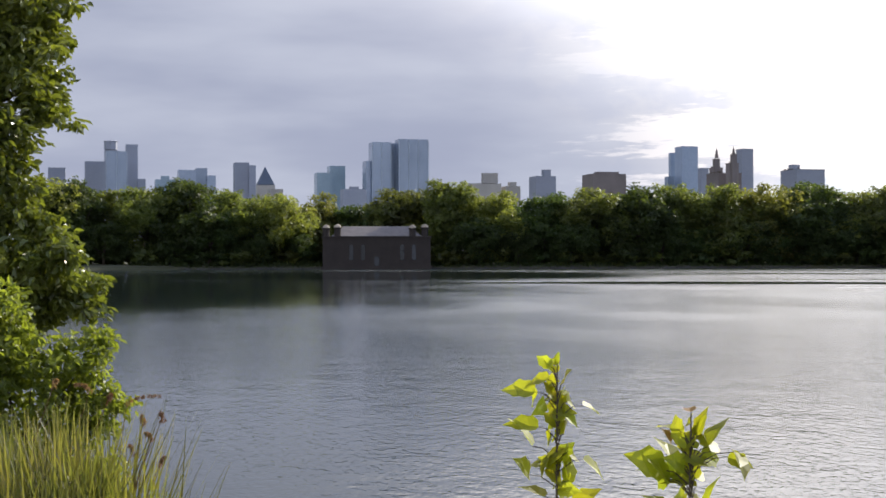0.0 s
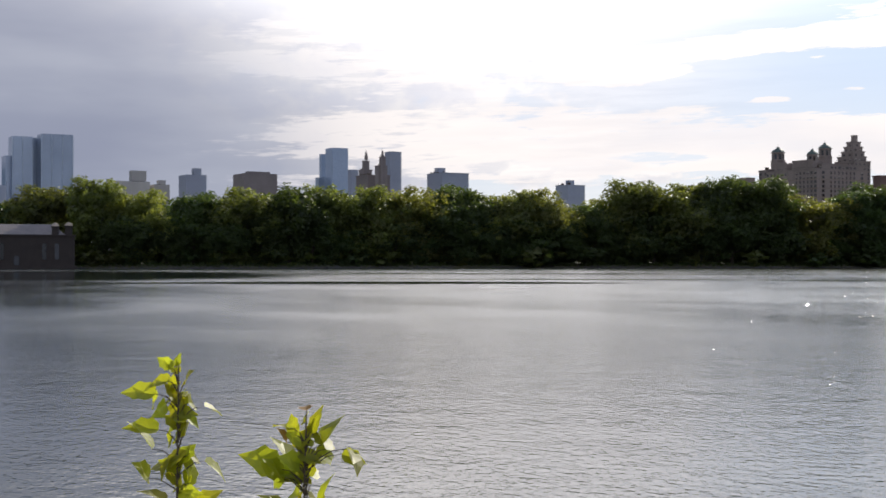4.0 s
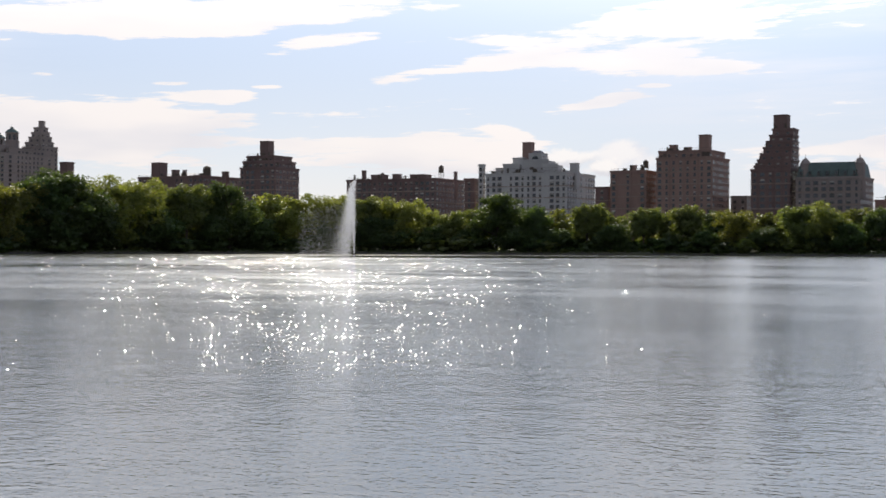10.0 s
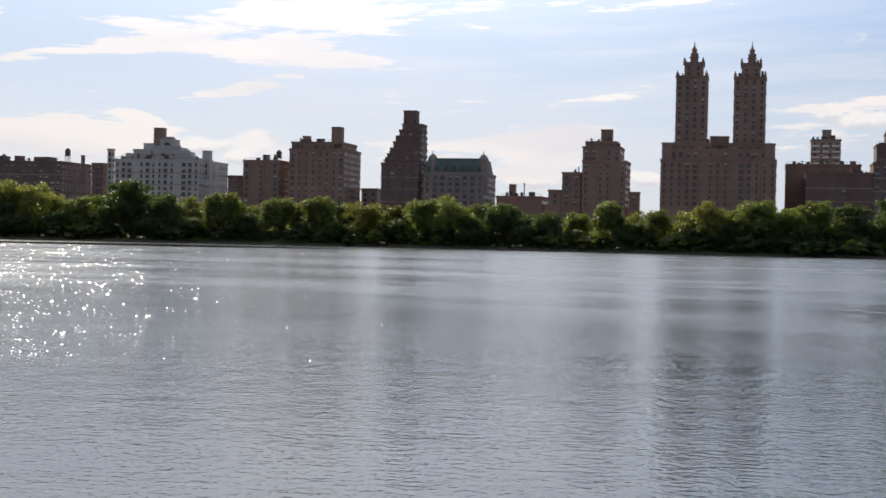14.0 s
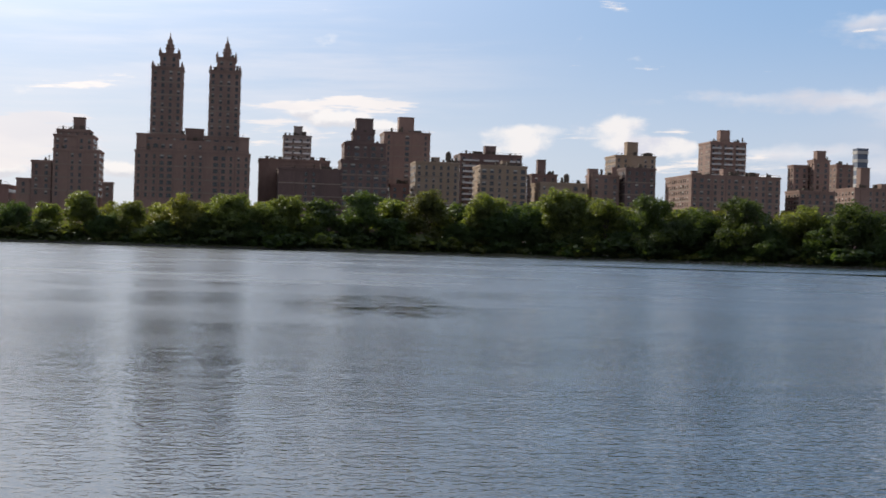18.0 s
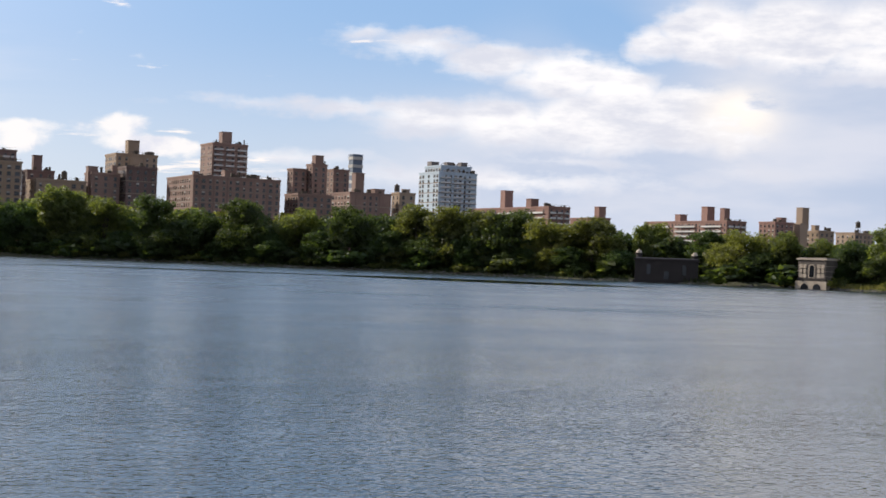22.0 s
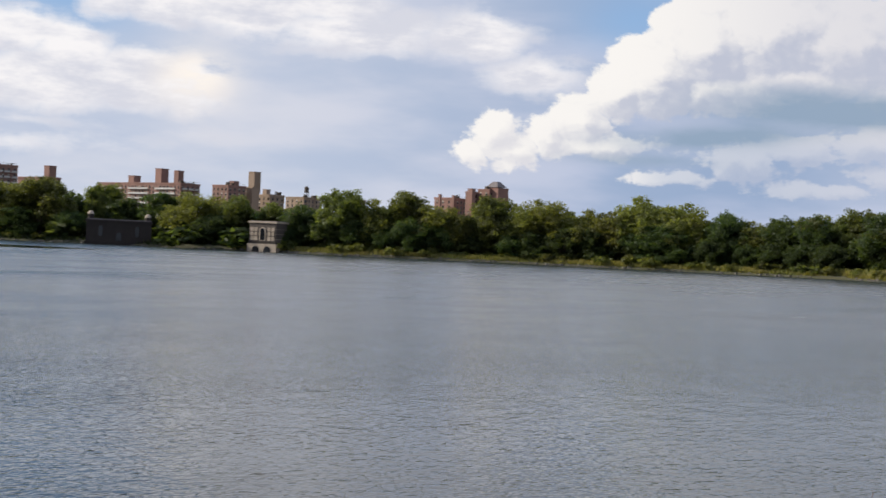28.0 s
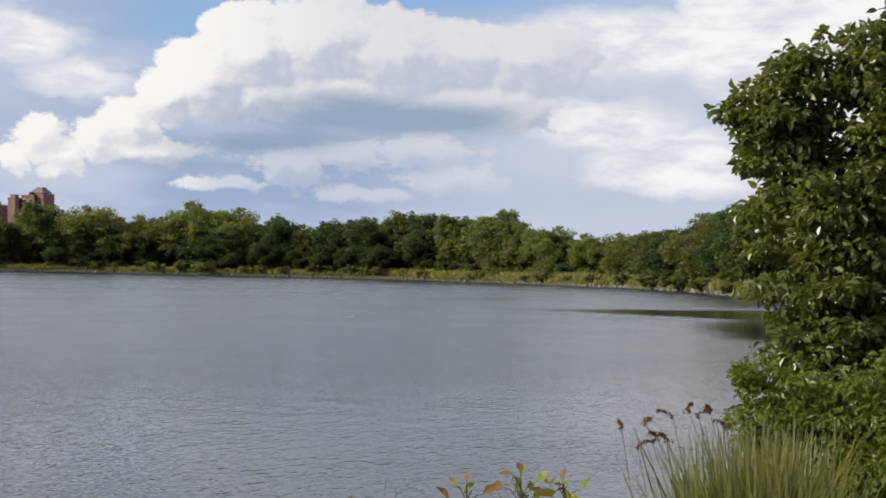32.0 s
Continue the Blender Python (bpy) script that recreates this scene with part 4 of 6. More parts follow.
def pier_mesh(wall):
    """An upright strip of brickwork, one unit wide, deep and tall."""
    if wall.name not in PIERS:
        bm = bmesh.new()
        box_into(bm, -0.5, 0.5, -0.5, 0.5, 0, 1)
        PIERS[wall.name] = bpy.data.meshes.new("pier")
        bm.to_mesh(PIERS[wall.name])
        bm.free()
        PIERS[wall.name].materials.append(wall)
    return PIERS[wall.name]


def building(label, wall, blocks, step=3.4, storey=3.15, glazed_from=19.0, name="apartment_building", windows=True, cornice=True, balconies=False):
    """A house of the skyline. Each block: x0, x1, y0, y1, top and what it is."""
    root = thing(name, label, "building", at=(0, 0, 0))
    x0, x1, y0, y1, top, _ = blocks[0]
    root.location = ((x0 + x1) / 2, (y0 + y1) / 2, 2.0)
    ox, oy, oz = root.location
    places = []
    for bx0, bx1, by0, by1, z, what in blocks:
        a0, a1, c0, c1, h = bx0 - ox, bx1 - ox, by0 - oy, by1 - oy, z - oz
        cx, cy, w, dp = (a0 + a1) / 2, (c0 + c1) / 2, a1 - a0, c1 - c0
        bm = bmesh.new()
        if what == "wall":
            box_into(bm, a0, a1, c0, c1, 0, h)
            ob = part("wall", bm, wall, root)
            bm = bmesh.new()
            if cornice:
                # parapet of four strips with its coping, and the roof behind it
                e = 0.28
                for q in ((a0 - e, a1 + e, c0 - e, c0 + 0.3), (a0 - e, a1 + e, c1 - 0.3, c1 + e), (a0 - e, a0 + 0.3, c0 + 0.3, c1 - 0.3), (a1 - 0.3, a1 + e, c0 + 0.3, c1 - 0.3)):
                    box_into(bm, *q, h - 0.5, h + 0.55)
                part("parapet", bm, wall, root)
                bm = bmesh.new()
            box_into(bm, a0 + 0.32, a1 - 0.32, c0 + 0.32, c1 - 0.32, h, h + 0.12)
            part("roof", bm, ROOF, root)
            if windows and cornice and h > 20:
                for q in range(1, 7):
                    zb = h - 0.9 - q * 2 * storey
                    if zb > 19 and w > 6:
                        bm = bmesh.new()
                        e = 0.18
                        for s4 in ((a0 - e, a1 + e, c0 - e, c0 + 0.1), (a0 - e, a0 + 0.1, c0 + 0.1, c1), (a1 - 0.1, a1 + e, c0 + 0.1, c1)):
                            box_into(bm, *s4, zb, zb + 0.5)
                        part("ledge", bm, LEDGE, root)
            if balconies and w > 6:
                for q in range(int((h - 16) / storey)):
                    zb = h - 2.9 - q * storey
                    for u0, u1 in ((0.04, 0.30), (0.38, 0.62), (0.70, 0.96)):
                        bm = bmesh.new()
                        box_into(bm, a0 + u0 * w, a0 + u1 * w, c0 - 1.3, c0 + 0.1, zb - 0.9, zb - 0.75)
                        box_into(bm, a0 + u0 * w, a0 + u1 * w, c0 - 1.3, c0 - 1.2, zb - 0.75, zb + 0.15)
                        part("balcony", bm, BALCONY, root, "concrete balcony")
            if balconies and bx0 > 300 and dp > 40:
                for q in range(int((h - 16) / storey)):
                    zb = h - 2.9 - q * storey
                    for u0, u1 in ((0.05, 0.28), (0.36, 0.6), (0.68, 0.94)):
                        bm = bmesh.new()
                        box_into(bm, a0 - 1.3, a0 + 0.1, c0 + u0 * dp, c0 + u1 * dp, zb - 0.9, zb - 0.75)
                        box_into(bm, a0 - 1.3, a0 - 1.2, c0 + u0 * dp, c0 + u1 * dp, zb - 0.75, zb + 0.15)
                        part("balcony", bm, BALCONY, root, "concrete balcony")
            if cornice and w > 9:
                # stair heads, ducts, flues and a rail along the roof edge
                bm = bmesh.new()
                for q in range(int(3 + w / 5)):
                    u, s5, h5 = a0 + w * roof_rng.uniform(0.05, 0.95), roof_rng.uniform(0.35, 1.5), roof_rng.uniform(0.8, 2.8)
                    v5 = c0 + min(dp * 0.5, roof_rng.uniform(1.5, 5.0))
                    if q % 3 == 0:
                        ring_into(bm, [(s5 * 0.5, h), (s5 * 0.5, h + h5 * 1.1), (s5 * 0.7, h + h5 * 1.1), (s5 * 0.2, h + h5 * 1.3)], 6, (u, v5))
                    else:
                        box_into(bm, u - s5, u + s5, v5, v5 + 1.5 * s5, h, h + h5)
                if w > 14:
                    for q in range(int(w / 3)):
                        u = a0 + 0.6 + q * (w - 1.2) / max(1, int(w / 3) - 1)
                        box_into(bm, u - 0.05, u + 0.05, c0 + 0.45, c0 + 0.55, h, h + 1.5)
                    box_into(bm, a0 + 0.6, a1 - 0.6, c0 + 0.46, c0 + 0.54, h + 1.5, h + 1.6)
                tagged(part("roof_clutter", bm, TANKWOOD, root, "dark ducts, flues and rails"), kind="stuff")
            if windows:
                side = "north" if bx1 < 0 else "south"
                z0 = max(glazed_from - oz, 1)
                for face in ("front", side):
                    if face == "front" or abs(bx0) > 60:
                        piers = windows_on(places, a0, a1, c0, c1, z0, h, face, step, storey)
                        if piers and not balconies:
                            for u in piers[len(piers) % 2::2]:
                                pier = part("pier", pier_mesh(wall), [], root)
                                pier.location, pier.scale = (u, c0 - 0.08, z0 - 4), (0.5, 0.26, h - 0.52 - z0 + 4)
        elif what == "bulkhead":
            box_into(bm, a0, a1, c0, c1, h - 14, h)
            box_into(bm, a0 - 0.2, a1 + 0.2, c0 - 0.2, c1 + 0.2, h, h + 0.35)
            part("bulkhead", bm, wall, root)
        elif what == "dark_bulkhead":
            box_into(bm, a0, a1, c0, c1, h - 14, h)
            box_into(bm, a0 - 0.2, a1 + 0.2, c0 - 0.2, c1 + 0.2, h, h + 0.35)
            part("bulkhead", bm, SLATE, root, "dark slate-grey roof house")
        elif what == "tan_bulkhead":
            box_into(bm, a0, a1, c0, c1, h - 14, h)
            box_into(bm, a0 - 0.2, a1 + 0.2, c0 - 0.2, c1 + 0.2, h, h + 0.35)
            part("bulkhead", bm, TAN, root, "tan brick chimney house")
        elif what == "arch":
            arch_into(bm, cx, c0 - 0.2, h - 6.0, w, 6.0, 0.3)
            part("arched_window", bm, PANE, root, "tall dark arched window")
        elif what == "chimney":
            box_into(bm, a0, a1, c0, c1, h - 16, h)
            box_into(bm, a0 - 0.15, a1 + 0.15, c0 - 0.15, c1 + 0.15, h - 0.6, h - 0.2)
            part("chimney", bm, wall, root)
        elif what == "tank":
            r = max(1.5, 0.5 * max(w, dp))
            ring_into(bm, [(r, h - 1.2 - 2.2 * r), (r * 0.97, h - 1.2), (r * 1.06, h - 1.2), (0.12, h)], 12, (cx, cy))
            tank = part("water_tank", bm, TANKWOOD, root, "wooden rooftop water tank with a conical lid")
            bm = bmesh.new()
            for sx in (-0.65, 0.65):
                for sy in (-0.65, 0.65):
                    box_into(bm, cx + sx * r - 0.12, cx + sx * r + 0.12, cy + sy * r - 0.12, cy + sy * r + 0.12, h - 1.2 - 2.2 * r - 6, h - 1.2 - 2.2 * r)
            part("tank_stand", bm, TANKWOOD, root)
        elif what == "dome":
            r = 0.5 * (w + dp) / 2
            ring_into(bm, [(r, h - 20), (r, h - 3.2 * 1), (r * 1.08, h - 3.2), (r * 1.08, h - 2.7), (r * 0.95, h - 2.3), (r * 0.75, h - 1.2), (r * 0.4, h - 0.3), (0.35, h), (0.15, h + 1.2), (0.05, h + 2.0)], 8, (cx, cy))
            part("domed_turret", bm, wall, root)
        elif what == "spire":
            r = max(0.5 * max(w, dp), 0.5)
            ring_into(bm, [(r * 2.2, h - 12.5), (r * 2.2, h - 8.5), (r * 2.7, h - 8.4), (r * 2.7, h - 7.9), (r * 1.5, h - 7.7), (r * 1.4, h - 4.5), (r * 1.7, h - 4.4), (r * 0.8, h - 3.4), (r * 0.35, h - 2.2), (r * 0.4, h - 2.0), (0.05, h)], 8, (cx, cy))
            part("spire", bm, wall, root)
        elif what == "pyramid":
            box_into(bm, a0, a1, c0, c1, h - 38, h, 0.03)
            part("pyramid_roof", bm, BLUE_SLATE, root, "steep blue slate roof")
        elif what == "mansard":
            box_into(bm, a0, a1, c0, c1, h - 8.0, h, 0.9)
            part("mansard_roof", bm, COPPER, root, "green copper mansard roof")
            side = max(1, int(w / 4.2))
            for q in range(side):
                bm = bmesh.new()
                u = a0 + (q + 0.5) * w / side
                box_into(bm, u - 0.8, u + 0.8, c0 - 0.2, c0 + 2.0, h - 6.8, h - 4.2)
                box_into(bm, u - 1.0, u + 1.0, c0 - 0.35, c0 + 2.2, h - 4.2, h - 3.3, 0.5)
                part("dormer", bm, COPPER, root)
                dorm = new("window", WINDOW)
                dorm.parent, dorm.location, dorm.scale = root, (u, c0 - 0.25, h - 5.5), (1.1, 1, 1.9)
        elif what == "hipped":
            box_into(bm, a0, a1, c0, c1, h - 3.6, h, 0.35)
            part("hipped_roof", bm, SLATE, root)
        elif what == "belfry":
            # eight-sided lantern with dark panels for the shade in its arches, a cornice, a copper cap and a finial
            r = 0.5 * w
            ring_into(bm, [(r * 1.12, h - 24), (r * 1.12, h - 9.6), (r * 1.2, h - 9.5), (r * 1.2, h - 9.0), (r, h - 8.8), (r, h - 3.9), (r * 1.15, h - 3.8), (r * 1.15, h - 3.3)], 8, (cx, cy))
            tower = part("belfry", bm, wall, root)
            for q in range(8):
                bm = bmesh.new()
                qa = 2 * math.pi * (q + 0.5) / 8
                ex, ey = math.cos(qa), math.sin(qa)
                e = r * 0.925
                pts = [(cx + e * ex + u * ey + o * ex, cy + e * ey - u * ex + o * ey) for u in (-r * 0.2, r * 0.2) for o in (-0.2, 0.06)]
                lo = [bm.verts.new((*pts[i], h - 8.3)) for i in (0, 2, 3, 1)]
                hi = [bm.verts.new((*pts[i], h - 4.6)) for i in (0, 2, 3, 1)]
                bm.faces.new(lo[::-1]), bm.faces.new(hi)
                for i in range(4):
                    bm.faces.new((lo[i], lo[(i + 1) % 4], hi[(i + 1) % 4], hi[i]))
                part("opening", bm, PANE, tower, "dark panel for a tall shaded opening")
            bm = bmesh.new()
            ring_into(bm, [(r * 1.05, h - 3.3), (r * 0.95, h - 2.3), (r * 0.62, h - 1.0), (r * 0.3, h - 0.4), (r * 0.26, h + 0.6), (0.12, h + 0.9), (0.06, h + 2.6)], 8, (cx, cy))
            part("cap", bm, COPPER, tower, "green copper cap with a finial")
        elif what == "pinnacles":
            for ux in (a0, a1):
                for uy in (c0, c1):
                    bm = bmesh.new()
                    box_into(bm, ux - 0.6, ux + 0.6, uy - 0.6, uy + 0.6, h - 3.5, h - 0.8)
                    box_into(bm, ux - 0.5, ux + 0.5, uy - 0.5, uy + 0.5, h - 0.8, h + 0.6, 0.2)
                    part("pinnacle", bm, wall, root)
        elif what == "fins":
            # pale upright mullions on a glass face, towards the lake
            for q in range(max(2, int(dp / 17)) + 1):
                bm = bmesh.new()
                u = c0 + q * dp / max(2, int(dp / 17))
                box_into(bm, a1, a1 + 0.8, u - 0.45, u + 0.45, 30, h)
                part("fin", bm, PALE_MULLION, root, "pale upright mullion")
        elif what == "bands":
            for q in range(7):
                bm = bmesh.new()
                box_into(bm, a0 - 0.3, a1 + 0.3, c0 - 0.3, c1 + 0.3, h - 3.0 - q * 5.2, h - 1.0 - q * 5.2)
                part("white_band", bm, WHITE, root, "white floor band")
        elif what == "terrace":
            # a setback with its balustrade
            box_into(bm, a0, a1, c0, c1, h - 9, h)
            box_into(bm, a0 - 0.25, a1 + 0.25, c0 - 0.25, c0 + 0.2, h - 0.2, h + 0.9)
            part("terrace", bm, wall, root)
    if windows:
        set_windows(root, places)
    return root


def deepened(blocks, wide):
    """The same outline for a house that turns its long side to the south: a narrow front and a deep flank."""
    x0, x1, y0, y1, top, what = blocks[0]
    n0 = x1 - wide
    out_ = [(n0, x1, y0, round(n0 * y1 / x0, 1), top, what)]
    for a0, a1, c0, c1, z, kind in blocks[1:]:
        k_ = max(1.0, (n0 + wide * 0.5) / ((a0 + a1) / 2))
        out_.append((a0 * k_, a1 * k_, c0 * k_, c1 * k_, EYE + (z - EYE) * k_, kind))
    return out_


# Far towers: their wall colours carry the haze of distance.
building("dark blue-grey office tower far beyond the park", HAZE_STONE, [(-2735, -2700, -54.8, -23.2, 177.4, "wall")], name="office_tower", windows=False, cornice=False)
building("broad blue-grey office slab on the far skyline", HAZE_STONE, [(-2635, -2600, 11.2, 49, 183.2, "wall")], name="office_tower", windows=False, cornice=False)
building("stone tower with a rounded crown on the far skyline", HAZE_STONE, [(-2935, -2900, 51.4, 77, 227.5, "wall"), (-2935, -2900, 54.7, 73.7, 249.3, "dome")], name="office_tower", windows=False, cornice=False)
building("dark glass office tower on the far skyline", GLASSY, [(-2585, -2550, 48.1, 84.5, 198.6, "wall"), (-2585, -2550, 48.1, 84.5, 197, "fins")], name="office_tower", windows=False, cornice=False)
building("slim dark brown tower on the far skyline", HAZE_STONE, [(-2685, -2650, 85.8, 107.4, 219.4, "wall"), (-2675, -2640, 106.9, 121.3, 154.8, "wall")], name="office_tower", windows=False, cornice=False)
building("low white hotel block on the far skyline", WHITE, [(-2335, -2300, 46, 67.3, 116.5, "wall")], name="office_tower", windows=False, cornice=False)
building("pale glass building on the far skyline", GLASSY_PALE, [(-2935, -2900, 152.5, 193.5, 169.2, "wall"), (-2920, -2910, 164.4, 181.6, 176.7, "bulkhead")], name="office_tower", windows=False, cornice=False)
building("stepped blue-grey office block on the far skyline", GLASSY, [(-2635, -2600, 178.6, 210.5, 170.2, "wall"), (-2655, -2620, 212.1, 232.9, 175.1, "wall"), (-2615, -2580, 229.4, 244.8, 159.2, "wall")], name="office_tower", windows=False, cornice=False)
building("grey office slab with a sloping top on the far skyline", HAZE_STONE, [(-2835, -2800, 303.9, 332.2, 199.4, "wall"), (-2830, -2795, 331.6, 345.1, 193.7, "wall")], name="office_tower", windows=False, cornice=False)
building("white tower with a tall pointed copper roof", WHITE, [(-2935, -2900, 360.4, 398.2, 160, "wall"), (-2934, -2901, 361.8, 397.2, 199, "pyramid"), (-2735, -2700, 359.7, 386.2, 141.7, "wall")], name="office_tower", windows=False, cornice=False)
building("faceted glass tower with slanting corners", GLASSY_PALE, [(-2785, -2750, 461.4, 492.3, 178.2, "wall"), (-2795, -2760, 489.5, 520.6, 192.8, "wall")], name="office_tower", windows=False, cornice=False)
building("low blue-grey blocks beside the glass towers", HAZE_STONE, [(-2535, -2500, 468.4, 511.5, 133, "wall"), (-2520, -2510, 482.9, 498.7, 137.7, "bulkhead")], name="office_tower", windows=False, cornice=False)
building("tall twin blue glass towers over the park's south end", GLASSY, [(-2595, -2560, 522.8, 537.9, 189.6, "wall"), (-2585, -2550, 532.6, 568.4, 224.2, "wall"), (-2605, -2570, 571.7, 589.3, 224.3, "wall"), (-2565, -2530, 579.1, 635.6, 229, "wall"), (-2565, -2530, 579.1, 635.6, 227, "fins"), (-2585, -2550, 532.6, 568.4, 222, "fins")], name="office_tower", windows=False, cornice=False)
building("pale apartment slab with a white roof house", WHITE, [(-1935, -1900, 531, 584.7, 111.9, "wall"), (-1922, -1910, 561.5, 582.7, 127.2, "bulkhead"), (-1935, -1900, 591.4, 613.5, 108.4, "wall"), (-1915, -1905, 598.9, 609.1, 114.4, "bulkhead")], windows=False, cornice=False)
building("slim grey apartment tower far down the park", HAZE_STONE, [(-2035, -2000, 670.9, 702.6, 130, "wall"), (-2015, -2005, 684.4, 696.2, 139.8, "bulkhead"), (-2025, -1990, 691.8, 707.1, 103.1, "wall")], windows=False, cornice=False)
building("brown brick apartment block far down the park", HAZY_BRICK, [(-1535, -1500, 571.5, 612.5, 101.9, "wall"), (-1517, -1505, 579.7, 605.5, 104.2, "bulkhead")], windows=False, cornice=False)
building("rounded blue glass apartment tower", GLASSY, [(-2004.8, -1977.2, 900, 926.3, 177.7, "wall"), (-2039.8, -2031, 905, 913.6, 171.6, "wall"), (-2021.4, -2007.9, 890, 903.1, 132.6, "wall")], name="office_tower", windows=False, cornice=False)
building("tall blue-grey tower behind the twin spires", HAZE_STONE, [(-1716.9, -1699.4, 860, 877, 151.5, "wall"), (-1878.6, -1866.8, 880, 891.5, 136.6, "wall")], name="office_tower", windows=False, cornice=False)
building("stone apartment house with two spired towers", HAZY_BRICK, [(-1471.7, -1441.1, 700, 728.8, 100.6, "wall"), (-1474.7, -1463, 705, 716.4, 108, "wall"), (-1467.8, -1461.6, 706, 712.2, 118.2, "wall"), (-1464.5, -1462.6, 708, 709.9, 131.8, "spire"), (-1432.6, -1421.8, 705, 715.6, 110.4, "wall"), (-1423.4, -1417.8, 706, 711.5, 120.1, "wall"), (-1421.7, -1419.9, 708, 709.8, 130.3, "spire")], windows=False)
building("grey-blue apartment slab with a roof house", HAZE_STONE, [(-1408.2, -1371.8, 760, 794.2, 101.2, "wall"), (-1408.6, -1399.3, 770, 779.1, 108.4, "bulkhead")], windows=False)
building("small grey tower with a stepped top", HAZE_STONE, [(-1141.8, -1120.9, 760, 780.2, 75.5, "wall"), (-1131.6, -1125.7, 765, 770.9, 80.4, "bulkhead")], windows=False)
building("massive grey stone apartment house with domed and stepped towers", GREY, [(-763.7, -712.5, 690, 737.8, 66.0, "wall"), (-760, -714, 696, 736, 69.6, "wall"), (-773.5, -764.4, 692, 700.9, 67.6, "wall"), (-756, -744, 691, 700, 71.5, "terrace"), (-738, -718, 691, 700, 72.0, "terrace"), (-771.6, -762.6, 700, 709, 84.6, "belfry"), (-766.8, -759.0, 730, 738, 84.0, "belfry"), (-729.3, -720.7, 705, 713.6, 84.8, "belfry"), (-733.1, -714.8, 727, 743, 72.6, "wall"), (-731.1, -716.8, 727.5, 741, 76.0, "wall"), (-728, -716.7, 728, 739.1, 79.6, "wall"), (-726.4, -717.5, 729, 738, 83.0, "wall"), (-725.0, -718.4, 730, 737, 86.4, "wall"), (-722.7, -719.4, 732, 735.3, 91.2, "bulkhead")])
building("low pale roof house beyond the trees", GREY, [(-872.7, -864, 760, 768.6, 69.3, "wall")], windows=False)
building("small brown brick tower beyond the trees", BROWN, [(-690.7, -683.9, 720, 726.8, 60.3, "wall")], windows=False)
building("long brown brick apartment house with roof houses", BROWN, [(-595, -543.2, 690, 730, 46.6, "wall"), (-590.9, -583.6, 698, 705.2, 56.3, "bulkhead"), (-574.4, -570.8, 698, 701.6, 51.7, "chimney"), (-565.2, -563.4, 698, 699.8, 51.4, "chimney"), (-550.7, -545.5, 698, 703.2, 53.7, "tank"), (-534.4, -531.2, 698, 701.2, 49.3, "bulkhead")])
building("brown apartment tower with rounded shoulders", BROWN, [(-514.4, -488.2, 690, 715.3, 50.6, "wall"), (-514.6, -491.1, 693, 715.8, 54.8, "wall"), (-513.9, -493.8, 696, 715.6, 58.1, "wall"), (-510.5, -504.2, 705, 711.2, 68, "bulkhead")])
building("long red-brown brick apartment row with rooftop tanks", BROWN, [(-437.3, -378, 690, 725, 41.7, "wall"), (-431.9, -429.9, 698, 700, 48, "chimney"), (-399.2, -390, 698, 707.1, 44.6, "bulkhead"), (-425.6, -418.1, 698, 705.5, 45, "bulkhead"), (-411.1, -407, 698, 702.1, 45.1, "bulkhead"), (-380.6, -378.1, 698, 700.5, 50, "tank"), (-370.6, -369, 698, 699.6, 46, "chimney"), (-364.9, -358.4, 700, 706.4, 41.5, "wall"), (-420.7, -418.4, 700, 702.3, 46.7, "tank")])
building("wide white brick apartment house with an arched penthouse", WHITE, [(-346.4, -297.5, 690, 730, 43.3, "wall"), (-344.7, -304.4, 694, 724, 45, "wall"), (-351.7, -348.9, 692, 694.7, 48.8, "wall"), (-333.5, -327.3, 698, 704.2, 52.5, "bulkhead"), (-323.3, -315.4, 697, 704.8, 54.6, "bulkhead"), (-327, -311, 696, 706, 50.5, "terrace"), (-324, -315.2, 697, 705.8, 56.5, "hipped"), (-330.5, -325.3, 704, 709.1, 61.4, "tan_bulkhead"), (-321.2, -317.4, 697, 700, 53.4, "arch"), (-338, -328, 695, 702, 48.5, "terrace"), (-314, -305, 695, 702, 48.0, "terrace"), (-300, -296, 700, 704, 48.8, "bulkhead"), (-345, -341.5, 700, 703.5, 47.2, "bulkhead")])
building("dark brick house between taller neighbours", BROWN, [(-285.1, -277.3, 700, 707.7, 35.4, "wall")])
building("brown brick apartment house with a rooftop water tank", TAN, [(-272.9, -253, 691, 710.5, 43.3, "wall"), (-257.4, -254.8, 698, 700.6, 49.8, "tank"), (-264.2, -262.1, 700, 702.1, 46.8, "bulkhead")])
building("tan brick apartment tower with a square chimney", TAN, [(-246.9, -216.8, 690, 719.2, 49.5, "wall"), (-246.8, -219.3, 693, 719.7, 53.2, "wall"), (-227.3, -222, 700, 705.2, 62.1, "chimney"), (-243.3, -239.7, 700, 703.5, 56.9, "bulkhead"), (-234, -231.7, 700, 702.4, 55.5, "bulkhead")])
building("low grey house behind the trees", GREY, [(-216.2, -207.5, 720, 728.6, 30.2, "wall")])
